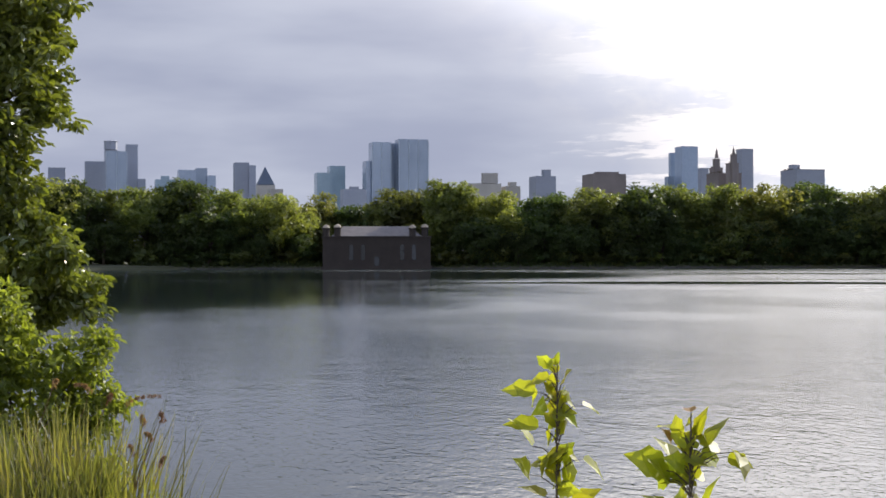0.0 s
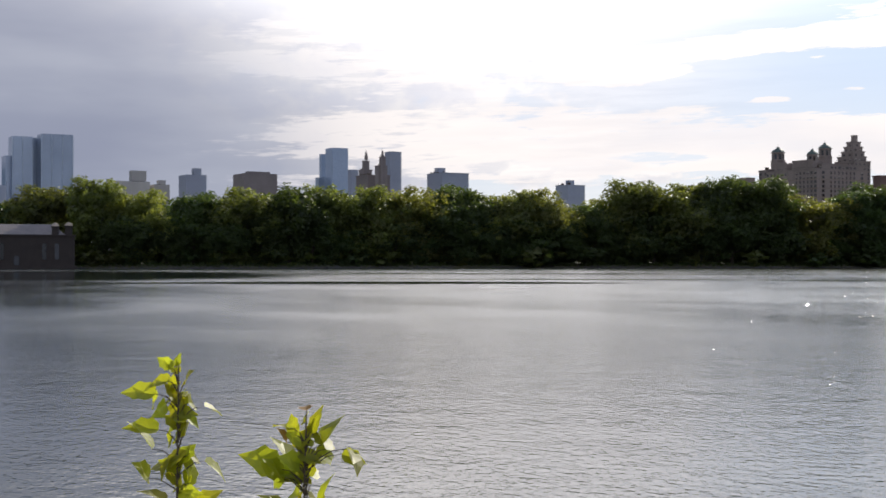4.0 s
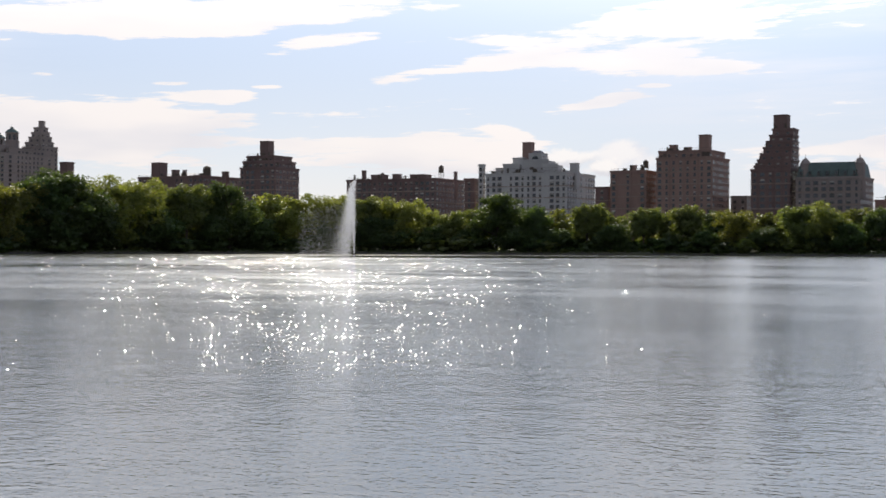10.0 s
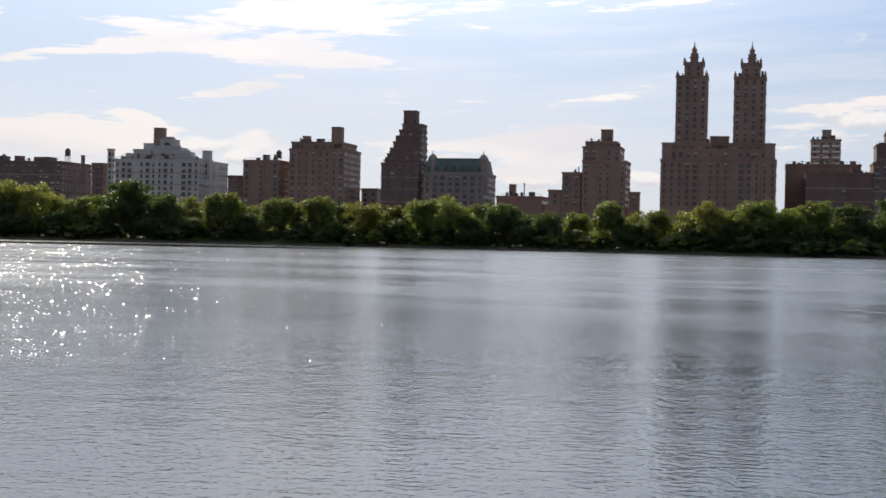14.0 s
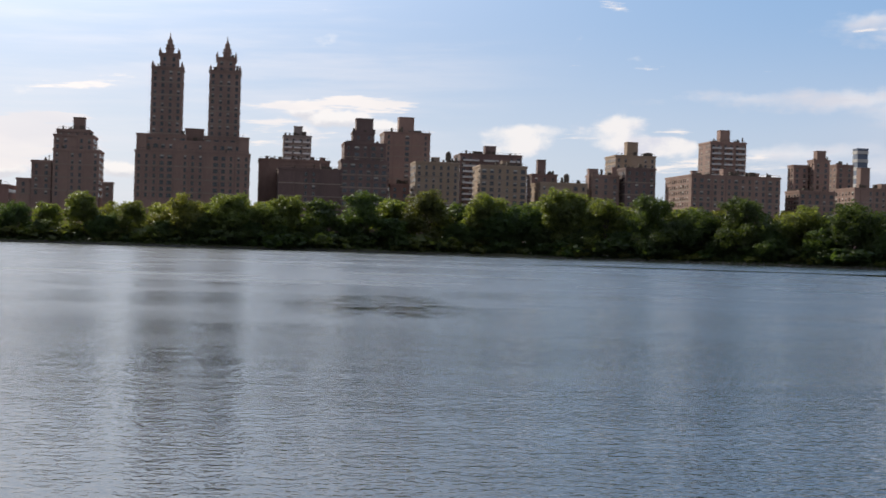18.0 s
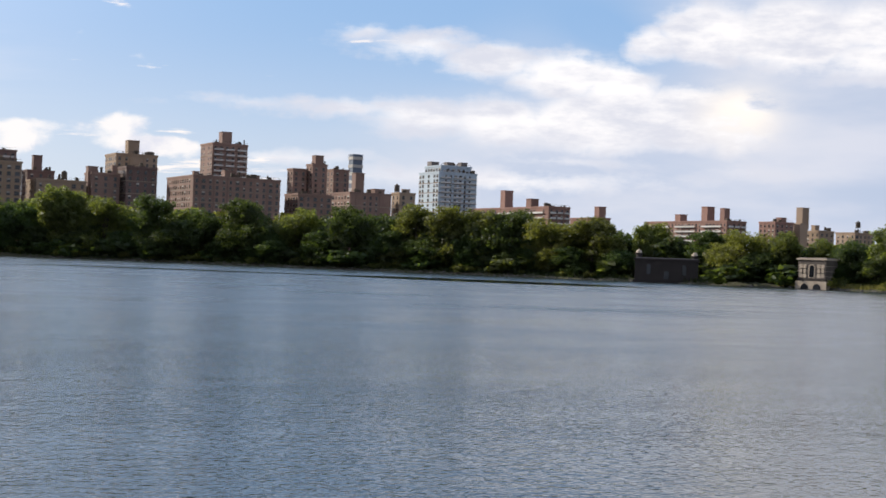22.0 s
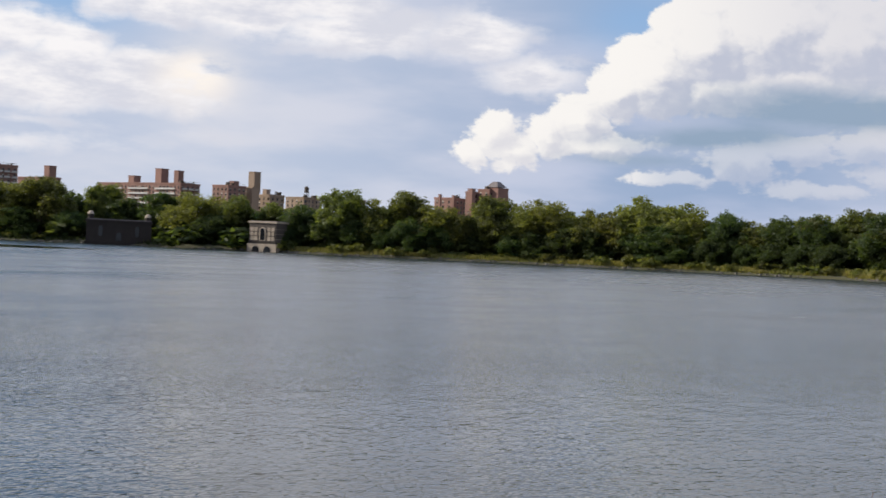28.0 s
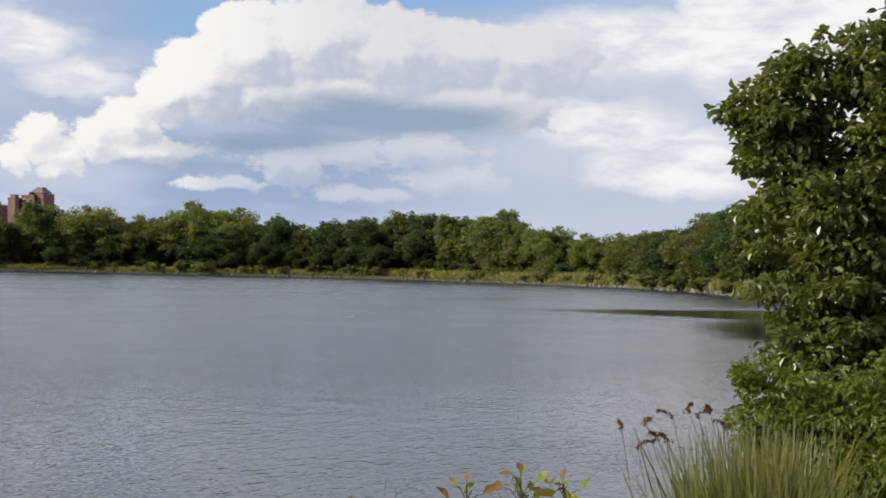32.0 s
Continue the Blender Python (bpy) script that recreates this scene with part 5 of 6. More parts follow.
building("dark stepped apartment tower rising like a stair", BROWN, [(-196.9, -177.1, 690, 709.4, 42.4, "wall"), (-195.6, -177.3, 691, 708.9, 44.2, "wall"), (-194.2, -177.3, 691.8, 708.5, 47.3, "wall"), (-192.9, -177.3, 692.6, 708, 50.4, "wall"), (-191.6, -177.2, 693.4, 707.5, 53.6, "wall"), (-190.2, -177.2, 694.2, 707.1, 56.7, "wall"), (-188.9, -177.2, 695, 706.6, 59.8, "wall"), (-187.6, -177.1, 695.8, 706.1, 62.9, "wall"), (-188.2, -181.4, 700, 706.7, 70.4, "bulkhead")])
building("grey stone apartment house with a green copper mansard roof", GREY, [(-174.2, -142.8, 690, 720.6, 37.8, "wall"), (-174.1, -143.8, 691, 720.5, 45.6, "mansard"), (-172.9, -167.9, 691, 696, 47.8, "dome"), (-146.4, -141.4, 691, 696.1, 47.7, "dome")])
building("low red brick house with chimneys", RED, [(-136.1, -113.1, 690, 712.5, 26.2, "wall"), (-131.2, -128, 698, 701.2, 33, "chimney"), (-123.6, -123.1, 698, 698.5, 33.4, "chimney"), (-120.9, -118.5, 698, 700.5, 28.6, "bulkhead")])
building("tan brick stepped apartment tower", TAN, [(-92.9, -71.1, 690, 711.4, 44.4, "wall"), (-93.1, -74.3, 692, 710.5, 51.5, "wall"), (-103, -93.6, 691, 700.3, 38.5, "wall"), (-110, -103.3, 692, 698.6, 29.7, "wall"), (-69.6, -64.6, 692, 697, 29.1, "wall"), (-92, -76.5, 694, 709.4, 54.2, "wall"), (-85.1, -79.6, 700, 705.5, 60.8, "bulkhead")])
building("tall tan stone apartment house with two spired towers", TAN, [(-54.3, 1.1, 690, 743.4, 45.4, "wall"), (-53.6, -0, 692, 742, 50.7, "wall"), (-47.9, -32.8, 694, 708.9, 86.8, "wall"), (-44.2, -35.2, 697, 705.9, 93.8, "wall"), (-47.4, -33.3, 694.5, 708.4, 89.4, "pinnacles"), (-44.2, -35.2, 697, 705.9, 96.2, "pinnacles"), (-41.5, -37.9, 700, 703.6, 98.6, "bulkhead"), (-40.6, -38.8, 700, 701.8, 105.2, "spire"), (-19.9, -4.6, 694, 709.1, 86.2, "wall"), (-16.5, -7.4, 697, 706, 93.1, "wall"), (-19.4, -5.1, 694.5, 708.6, 88.8, "pinnacles"), (-16.5, -7.4, 697, 706, 95.5, "pinnacles"), (-13.5, -9.9, 700, 703.6, 97.9, "bulkhead"), (-53.9, -49, 691, 700, 53.2, "terrace"), (-4.6, 0.4, 691, 700, 53.0, "terrace"), (-12.6, -10.8, 700, 701.8, 104.5, "spire"), (-31, -22, 698, 707, 57.5, "bulkhead"), (-49.4, -29.9, 693, 712.2, 53.7, "wall"), (-21.5, -1.7, 693, 712.5, 53.6, "wall")])
building("plain grey-brown brick apartment slab", TAN, [(5.7, 42.1, 720, 750, 45.3, "wall"), (37.2, 40, 728, 730.7, 47.5, "bulkhead")], windows=False)
building("round-cornered apartment tower with balconies", GREY, [(19.6, 35.3, 790, 805.6, 63.1, "wall"), (25.5, 30.3, 794, 798.8, 68.8, "bulkhead")], balconies=True)
building("dark brick apartment house with many windows", BROWN, [(15, 46.2, 690, 718, 39.4, "wall"), (36.1, 39.2, 698, 701.1, 42.6, "bulkhead")])
building("brown brick apartment tower stepping up to a square top", BROWN, [(45.9, 69.3, 690, 713, 44.6, "wall"), (47.4, 68.2, 692, 712.5, 53.4, "wall"), (51.6, 62.5, 695, 705.8, 58.9, "wall"), (53.4, 61.9, 697, 705.5, 66.1, "bulkhead")])
building("tall pale brick apartment slab with a roof house", TAN, [(75.6, 101.8, 780, 805, 66.7, "wall"), (84.2, 92.8, 784, 792.6, 75.7, "bulkhead")], step=4.2)
building("low red brick house", RED, [(71.6, 81.4, 700, 709.7, 33.9, "wall")])
building("buff apartment house with a rooftop water tank", BUFF, [(83.1, 105.2, 690, 711.7, 45.1, "wall"), (99.4, 102.2, 698, 700.8, 51.8, "tank"), (92.4, 96.2, 698, 701.8, 48.1, "bulkhead")])
building("broad brown slab with white balcony bands", BROWN, [(117.8, 152.9, 770, 795, 55.5, "wall"), (132.5, 138.8, 775, 781.3, 60.7, "bulkhead")], balconies=True)
building("orange-tan brick apartment house", BUFF, [(115.9, 139.8, 690, 713.5, 44.6, "wall"), (128.3, 132.2, 698, 702, 47.8, "bulkhead")])
building("dark brick house with a tall roof house", BROWN, [(152.8, 166.7, 740, 753.7, 43.9, "wall"), (156.6, 161.1, 744, 748.4, 52.1, "bulkhead")])
building("buff brick apartment house with a rooftop tank", BUFF, [(147, 171.3, 690, 713.8, 37.1, "wall"), (161.1, 163.8, 698, 700.7, 42.9, "tank")])
building("brown gabled apartment house", TAN, [(175, 189.3, 695, 709.1, 42.2, "wall"), (173.7, 178.5, 697, 701.8, 45.4, "bulkhead"), (186.1, 188.5, 698, 700.4, 46.7, "bulkhead")])
building("pale apartment tower with a square roof house", BUFF, [(204.4, 227.7, 760, 782.9, 57.4, "wall"), (212, 218.3, 764, 770.3, 65.4, "bulkhead")])
building("dark brick apartment block", BROWN, [(191.1, 206.9, 690, 705.5, 46.1, "wall")])
building("wide brown stone apartment house with a heavy cornice", TAN, [(226, 273.9, 690, 735, 44, "wall"), (228.8, 231.7, 698, 700.8, 46.5, "bulkhead"), (245.6, 251.4, 698, 703.8, 48, "bulkhead"), (260.5, 265.2, 698, 702.6, 46.4, "bulkhead")])
building("tall apartment tower with stacked balconies", TAN, [(266.3, 288, 780, 801.4, 69, "wall"), (273.7, 279.7, 785, 791, 76.4, "bulkhead")], balconies=True)
building("buff hotel with a brown stepped tower", TAN, [(301.1, 309.6, 740, 748.5, 54.5, "wall"), (310.9, 320.1, 735, 744.1, 57.5, "wall"), (313.4, 318.5, 737, 742.1, 62.8, "bulkhead"), (328.5, 338.6, 745, 754.9, 56.1, "wall"), (284.3, 303.9, 690, 709.2, 37.8, "wall")])
building("slim blue and white striped tower", BLUE_SLATE, [(379.6, 386.4, 830, 836.7, 72.8, "wall"), (379.6, 386.4, 830, 836.7, 72.8, "bands")], windows=False)
building("brown brick apartment house with a square roof house", TAN, [(314.5, 339.5, 690, 714.3, 40.4, "wall"), (322.2, 327.4, 700, 705.2, 51.8, "bulkhead"), (333.2, 339.3, 698, 704.1, 43.5, "bulkhead")])
building("buff house with a rooftop water tank", BUFF, [(347.1, 357, 695, 704.8, 42.1, "wall"), (347.2, 349.9, 700, 702.7, 47.7, "tank"), (351.5, 355.1, 698, 701.6, 44.4, "bulkhead")])
building("white and blue apartment block with three dark roof houses", PALE_BLUE, [(427.7, 456.3, 800, 827.9, 63.5, "wall"), (433.3, 456.4, 808, 830.6, 68.4, "wall"), (433.4, 439.2, 822, 827.8, 71.5, "dark_bulkhead"), (445.4, 450.1, 822, 826.7, 71.9, "dark_bulkhead"), (456.3, 461, 822, 826.7, 72.4, "dark_bulkhead")], balconies=True)
building("long red brick housing block", RED, deepened([(413.5, 457.9, 690, 732.3, 39.5, "wall"), (418.8, 424.2, 700, 705.3, 47.8, "bulkhead"), (436.7, 442.1, 700, 705.4, 44, "bulkhead"), (384.2, 387.6, 700, 703.3, 42.8, "bulkhead")], 15), balconies=True)
building("red brick housing block with a roof house", RED, deepened([(469.6, 487.1, 690, 707.1, 34.6, "wall"), (485.8, 490.8, 700, 705, 41.9, "bulkhead")], 9), balconies=True)
building("long red brick housing block with roof houses", RED, deepened([(546.1, 592.9, 690, 734.2, 37.6, "wall"), (569.3, 575.2, 700, 705.9, 46.4, "bulkhead"), (583.2, 587.6, 700, 704.4, 46.5, "chimney"), (547.8, 553.2, 700, 705.4, 40.4, "bulkhead")], 16), balconies=True)
building("brown brick apartment block beyond the trees", RED, [(617.1, 632.8, 690, 705.4, 38.9, "wall"), (629.1, 633.8, 698, 702.7, 42.4, "bulkhead")])
building("slim tan chimney tower with a brown top", BUFF, [(638.6, 645, 690, 696.3, 38.8, "wall"), (643.8, 649.6, 694, 699.8, 49.7, "bulkhead")], windows=False)
building("low buff apartment house", BUFF, [(655.6, 668.5, 690, 702.7, 34.8, "wall"), (659.1, 662.9, 698, 701.7, 38.7, "bulkhead")])
building("low buff school with a rooftop tank", BUFF, [(687.3, 705.5, 690, 707.7, 35, "wall"), (699.8, 703.1, 700, 703.3, 44, "tank")])
building("small red brick roof house among trees", RED, [(746, 750.9, 690, 694.9, 36.1, "wall")], windows=False)
building("large red brick apartment house stepping up to a round top", RED, [(690.9, 705.9, 560, 574.6, 36.2, "wall"), (693.3, 699.5, 545, 551.1, 40.4, "wall"), (697.1, 706.4, 535, 544.1, 42.2, "wall"), (699.6, 710.5, 530, 540.7, 43.4, "bulkhead"), (700.4, 710.3, 531, 540.7, 47.8, "hipped"), (669.2, 670.7, 552, 553.5, 37.7, "chimney"), (683, 684.8, 552, 553.8, 37.8, "chimney"), (685.9, 689.4, 540, 543.5, 42, "bulkhead")])


# ---- gatehouses ----
def gatehouse(label, at, turn, w, dp, eaves, ridge, mat, turrets, arches, trim, base=0.9):
    """A stone pumping house at the water; its front looks towards -y before it is turned."""
    root = thing("gatehouse", label, "gatehouse", at=at)
    root.rotation_euler = (0, 0, radians(turn))
    bm = bmesh.new()
    box_into(bm, -w / 2, w / 2, 0, dp, base, eaves)
    part("wall", bm, mat, root)
    bm = bmesh.new()
    box_into(bm, -w / 2 - 0.5, w / 2 + 0.5, -0.5, dp + 0.5, -1.2, base)
    part("plinth", bm, trim, root)
    bm = bmesh.new()
    box_into(bm, -w / 2 - 0.35, w / 2 + 0.35, -0.35, dp + 0.35, eaves, eaves + 0.55)
    part("cornice", bm, trim, root)
    bm = bmesh.new()
    if ridge > eaves + 1:
        v = [bm.verts.new(q) for q in ((-w / 2 + 2.8, 0.6, eaves + 0.55), (w / 2 - 2.8, 0.6, eaves + 0.55), (w / 2 - 2.8, dp - 0.6, eaves + 0.55), (-w / 2 + 2.8, dp - 0.6, eaves + 0.55), (-w / 2 + 6.6, dp / 2, ridge), (w / 2 - 6.6, dp / 2, ridge))]
        for q in ((0, 1, 5, 4), (1, 2, 5), (2, 3, 4, 5), (3, 0, 4), (3, 2, 1, 0)):
            bm.faces.new([v[i] for i in q])
    else:
        box_into(bm, -w / 2 + 0.2, w / 2 - 0.2, 0.2, dp - 0.2, eaves + 0.55, ridge)
    part("roof", bm, SLATE, root)
    for x, top, r in turrets:
        bm = bmesh.new()
        ring_into(bm, [(r, eaves - 0.5), (r, top - 1.6), (r * 1.2, top - 1.5), (r * 1.2, top - 1.1)], 10, (x, r + 0.2))
        turret = part("turret", bm, mat, root)
        bm = bmesh.new()
        ring_into(bm, [(r * 1.1, top - 1.1), (r * 0.95, top - 0.6), (r * 0.5, top - 0.15), (0.1, top)], 10, (x, r + 0.2))
        part("turret_cap", bm, PALE_STONE, turret, "pale stone turret cap")
    for x, z0, aw, ah in arches:
        bm = bmesh.new()
        arch_into(bm, x, -0.14, z0 - 0.15, aw + 0.6, ah + 0.45, 0.3)
        frame_ob = part("window_surround", bm, trim, root)
        bm = bmesh.new()
        arch_into(bm, x, -0.18, z0, aw, ah, 0.12)
        part("window_pane", bm, PANE, frame_ob, "dark arched window")
    # courses of masonry proud of the wall
    for k in range(1, int((eaves - base) / 1.5)):
        bm = bmesh.new()
        box_into(bm, -w / 2 - 0.06, w / 2 + 0.06, -0.06, dp + 0.06, base + 1.5 * k - 0.09, base + 1.5 * k)
        part("string_course", bm, trim, root)
    return root


gatehouse("large dark stone gatehouse with a hipped slate roof and capped turrets", (-439.5, 93.2, 0), 90 - 11.5 + 0, 34.8, 15, 10.2, 14.1, GRANITE,
          [(-16.3, 14.5, 1.1), (-12.6, 14.7, 1.1), (11.6, 14.5, 1.1), (15.6, 14.7, 1.1)], [(-8.2, 3.0, 1.3, 5.0), (-4.4, 3.0, 1.3, 5.0), (8.2, 3.0, 1.3, 5.0), (12.0, 3.0, 1.3, 5.0), (0.0, 1.2, 1.6, 3.0)], GRANITE, 1.0)
gatehouse("dark stone gatehouse with two capped turrets on the bank", (268.0, 348.5, 0), -37.6, 19.6, 11, 7.0, 7.9, GRANITE,
          [(-8.6, 10.3, 0.9), (8.6, 9.9, 0.9)], [(-5.5, 2.6, 1.2, 3.2), (5.5, 2.6, 1.2, 3.2), (0.0, 1.2, 1.6, 2.6)], GRANITE, 0.9)
small = gatehouse("small pale stone gatehouse with arched niches over the water", (288.6, 306.4, 0), -74, 9.2, 6.6, 8.6, 9.3, WEATHERED,
                  [], [(0.0, 3.5, 1.5, 3.6)], PALE_STONE, 2.4)
for x in (-3.6, -2.3, 2.3, 3.6):
    for k, z in enumerate((3.4, 4.8, 6.2)):
        bm = bmesh.new()
        box_into(bm, x - 0.52 + 0.1 * (k % 2), x + 0.52 - 0.1 * (k % 2), -0.16, 0.05, z, z + 1.15)
        part("pale_block", bm, PALE_STONE, small, "pale dressed stone block")
bm = bmesh.new()
box_into(bm, -4.75, 4.75, -0.3, 0.05, 2.42, 3.1)
part("dark_course", bm, GRANITE, small, "dark granite course")
# dark panels stand in for the shade inside the inlets
for x in (-2.0, 2.0):
    bm = bmesh.new()
    arch_into(bm, x, -0.62, 0.0, 2.4, 1.7, 0.2)
    part("culvert_mouth", bm, PANE, small, "dark panel for a shaded arched water inlet")

# ---- fountain ----
frng = np.random.RandomState(5)
FOUNT = bearing(-32.05, 500.0)
fountain = thing("fountain", "tall white water jet blown aside into spray", "fountain", at=FOUNT)


def drops(name, pts, sizes, label=""):
    """Small three-sided flakes of water."""
    n_ = len(pts)
    d = frng.normal(size=(n_, 3, 3))
    d /= np.linalg.norm(d, axis=2)[:, :, None]
    d[:, :, 2] *= 1.7
    v = (np.array(pts)[:, None, :] + d * np.array(sizes)[:, None, None]).reshape(-1, 3)
    return part(name, raw_mesh(name, v.tolist(), np.arange(3 * n_).reshape(-1, 3).tolist()), SPRAY, fountain, label)


TOP = 26.6
across, along = bearing(-32.05 + 90, 1.0), bearing(-32.05, 1.0)


def blown(off, depth, z):
    q = across * off + along * depth
    return (q.x, q.y, z)


pts, sz = [], []
for i in range(2400):
    z = (TOP - 0.6) * frng.random() ** 0.8
    o = frng.normal(size=2) * (0.10 + 0.022 * z)
    pts.append(blown(-0.0012 * z * z + o[0], o[1], z))
    sz.append(0.12 + 0.09 * frng.random())
drops("jet", pts, sz, "dense white jet of water")
pts, sz = [], []
for i in range(30000):
    # the column breaks at its head and falls in a leaning sheet
    s_ = frng.random() ** 0.72
    u = 1.0 - frng.random() * (1.0 if s_ < 0.78 else 0.78)
    pts.append(blown(0.25 - 8.2 * s_ ** 1.2 * u * (0.25 + 0.75 * frng.random()) - 2.0 * min(1, s_ * 5) * frng.random() + frng.normal() * 0.25, frng.normal() * (0.4 + 1.4 * s_), TOP * (1 - s_ ** 1.15) + 0.15))
    sz.append((0.07 + 0.10 * frng.random()) * (1.15 - 0.45 * s_))
drops("falling_sheet", pts, sz, "falling white water")
pts, sz = [], []
for i in range(13000):
    # fine spray carried off by the wind, thinning upwards and away
    away = frng.random() ** 1.2
    pts.append(blown(-3.5 - 16.0 * away + frng.normal() * 0.7, frng.normal() * 2.5, (19.0 - 4.0 * away) * frng.random() ** 1.5 + 0.2))
    sz.append(0.04 + 0.06 * frng.random())
drops("spray", pts, sz, "drifting veil of fine spray")
bm = bmesh.new()
ring_into(bm, [(0.9, -0.6), (0.9, 0.12), (0.5, 0.2), (0.16, 0.5)], 10)
part("nozzle", bm, GRANITE, fountain)

# ---- near plants ----
def leaf_outline(kind):
    if kind == "lobed":
        return [(0, 0), (0.24, 0.06), (0.36, 0.24), (0.33, 0.42), (0.38, 0.60), (0.20, 0.78), (0.02, 1.10), (-0.20, 0.76), (-0.36, 0.58), (-0.31, 0.42), (-0.35, 0.22), (-0.22, 0.06)]
    return [(0, 0), (0.24, 0.28), (0.27, 0.55), (0, 1.0), (-0.27, 0.55), (-0.24, 0.28)]


def leaves_at(name, rng, lobes, count, size, outward=0.55, droop=0.35):
    """Real leaves, folded along the midrib, spread over the lobes of a crown; one mesh."""
    big = np.array(lobes)
    w_ = big[:, 3] ** 1.0
    # each bough carries flat sprays of leaves with dark hollows between them
    own = rng.choice(len(big), 60 * len(big), p=w_ / w_.sum())
    q = rng.normal(size=(len(own), 3))
    q /= np.linalg.norm(q, axis=1)[:, None]
    lob = np.concatenate([big[own, :3] + q * (big[own, 3] * (0.35 + 0.65 * rng.random(len(own))))[:, None], (big[own, 3] * (0.16 + 0.20 * rng.random(len(own))))[:, None]], 1)
    w_ = lob[:, 3] ** 1.3
    pick = rng.choice(len(lob), count, p=w_ / w_.sum())
    d = rng.normal(size=(count, 3))
    d /= np.linalg.norm(d, axis=1)[:, None]
    # leaves sit in clusters along twigs
    c = lob[pick, :3] + d * (lob[pick, 3] * (0.25 + 0.9 * rng.random(count)))[:, None] * np.array([1.25, 1.25, 0.6])
    nrm = d * outward + rng.normal(size=(count, 3)) * 0.55 + np.array([0, 0, 0.5])
    nrm /= np.linalg.norm(nrm, axis=1)[:, None]
    t = d + rng.normal(size=(count, 3)) * 0.7 - np.array([0, 0, droop])
    t -= nrm * (t * nrm).sum(1)[:, None]
    t /= np.linalg.norm(t, axis=1)[:, None]
    s_ = np.cross(nrm, t)
    L = size * (0.55 + 0.9 * rng.random(count))[:, None]
    fold = nrm * L * 0.13
    vs = [c, c + t * L * 0.3 + s_ * L * 0.25 + fold, c + t * L * 0.62 + s_ * L * 0.24 + fold, c + t * L - nrm * L * 0.12, c + t * L * 0.62 - s_ * L * 0.24 + fold, c + t * L * 0.3 - s_ * L * 0.25 + fold]
    v = np.stack(vs, 1).reshape(-1, 3)
    i0 = np.arange(count) * 6
    f = np.concatenate([np.stack([i0, i0 + 1, i0 + 2, i0 + 3], 1), np.stack([i0, i0 + 3, i0 + 4, i0 + 5], 1)])
    return raw_mesh(name, v.tolist(), f.tolist())


def near_tree(label, root_at, trunk_top, r, lobes, count, size, mat, seed, category="tree", name="tree"):
    rng = np.random.RandomState(seed)
    x, y = root_at
    z = height(x, y) - 0.1
    root = thing(name, label, category, at=(x, y, z))
    local = [(a - x, b - y, c - z, q) for a, b, c, q in lobes]
    bm = bmesh.new()
    top = Vector((trunk_top[0] - x, trunk_top[1] - y, trunk_top[2] - z))
    tube_into(bm, [(0, 0, -0.1), top * 0.35 + Vector((0.03, 0.02, 0)), top * 0.7, top], (r, r * 0.8, r * 0.55, r * 0.3), 9)
    part("trunk", bm, BARK, root)
    for a, b, c, q in local:
        s0 = top * min(0.9, max(0.2, 0.75 * c / max(top.z, 0.1)))
        e = Vector((a, b, c))
        bm = bmesh.new()
        tube_into(bm, [s0, s0.lerp(e, 0.55) + Vector((0, 0, -0.06)), e], (r * 0.3, r * 0.18, r * 0.05), 6)
        part("branch", bm, BARK, root)
    part("crown", leaves_at("crown", rng, local, count, size), mat, root)
    return root


near_tree("leafy tree overhanging the bank with glossy green leaves", (-9.94, -2.21), (-9.84, -1.81, 6.2), 0.13,
          [(-9.34, -0.25, 4.50, 0.36), (-9.44, -0.21, 4.08, 0.33), (-9.24, -0.47, 3.72, 0.36), (-9.34, -0.43, 3.40, 0.30), (-9.24, -0.17, 3.05, 0.31), (-9.44, 0.03, 2.78, 0.25), (-9.34, -0.33, 2.68, 0.30), (-9.64, -1.11, 5.2, 0.8),
           (-9.54, -1.31, 4.1, 0.8), (-9.34, -1.11, 3.1, 0.6), (-9.54, -0.46, 5.1, 0.5), (-9.94, -1.91, 6.2, 1.1), (-9.84, -2.51, 4.8, 0.9)], 130000, 0.058, LEAF, 31)
near_tree("leafy tree overhanging the bank, sunlit dark green leaves", (9.63, -1.47), (9.53, -1.07, 6.0), 0.14,
          [(9.23, 1.35, 3.98, 0.33), (9.33, 1.31, 3.70, 0.34), (9.33, 1.11, 4.22, 0.32), (9.33, 0.95, 3.40, 0.50), (9.33, 1.0, 2.98, 0.46), (9.33, 0.55, 4.22, 0.44), (9.43, 0.33, 3.7, 0.6), (9.43, 0.85, 2.55, 0.48), (9.40, 0.75, 2.15, 0.5), (9.53, -0.27, 4.0, 0.8), (9.53, -0.37, 3.1, 0.8),
           (9.33, 0.47, 5.02, 0.24), (9.53, -0.47, 5.4, 0.8), (9.73, -1.27, 6.2, 1.0)], 150000, 0.058, LEAF, 32)
near_tree("light green leafy shrub at the water's edge", (-7.44, -0.21), (-7.34, -0.16, 2.2), 0.03,
          [(-7.34, 0.11, 2.52, 0.17), (-7.34, -0.13, 2.42, 0.26), (-7.44, 0.15, 2.28, 0.18), (-7.24, -0.33, 2.05, 0.32), (-7.34, -0.03, 1.95, 0.28), (-7.34, -0.41, 2.5, 0.25), (-7.44, -0.61, 2.2, 0.4), (-7.34, 0.19, 1.7, 0.25), (-7.24, -0.41, 1.6, 0.3), (-7.14, -0.3, 1.4, 0.4), (-7.1, 0.0, 1.45, 0.32), (-7.34, -0.3, 2.7, 0.2)], 34000, 0.037, SHRUB_LEAF, 33, "shrub", "shrub")
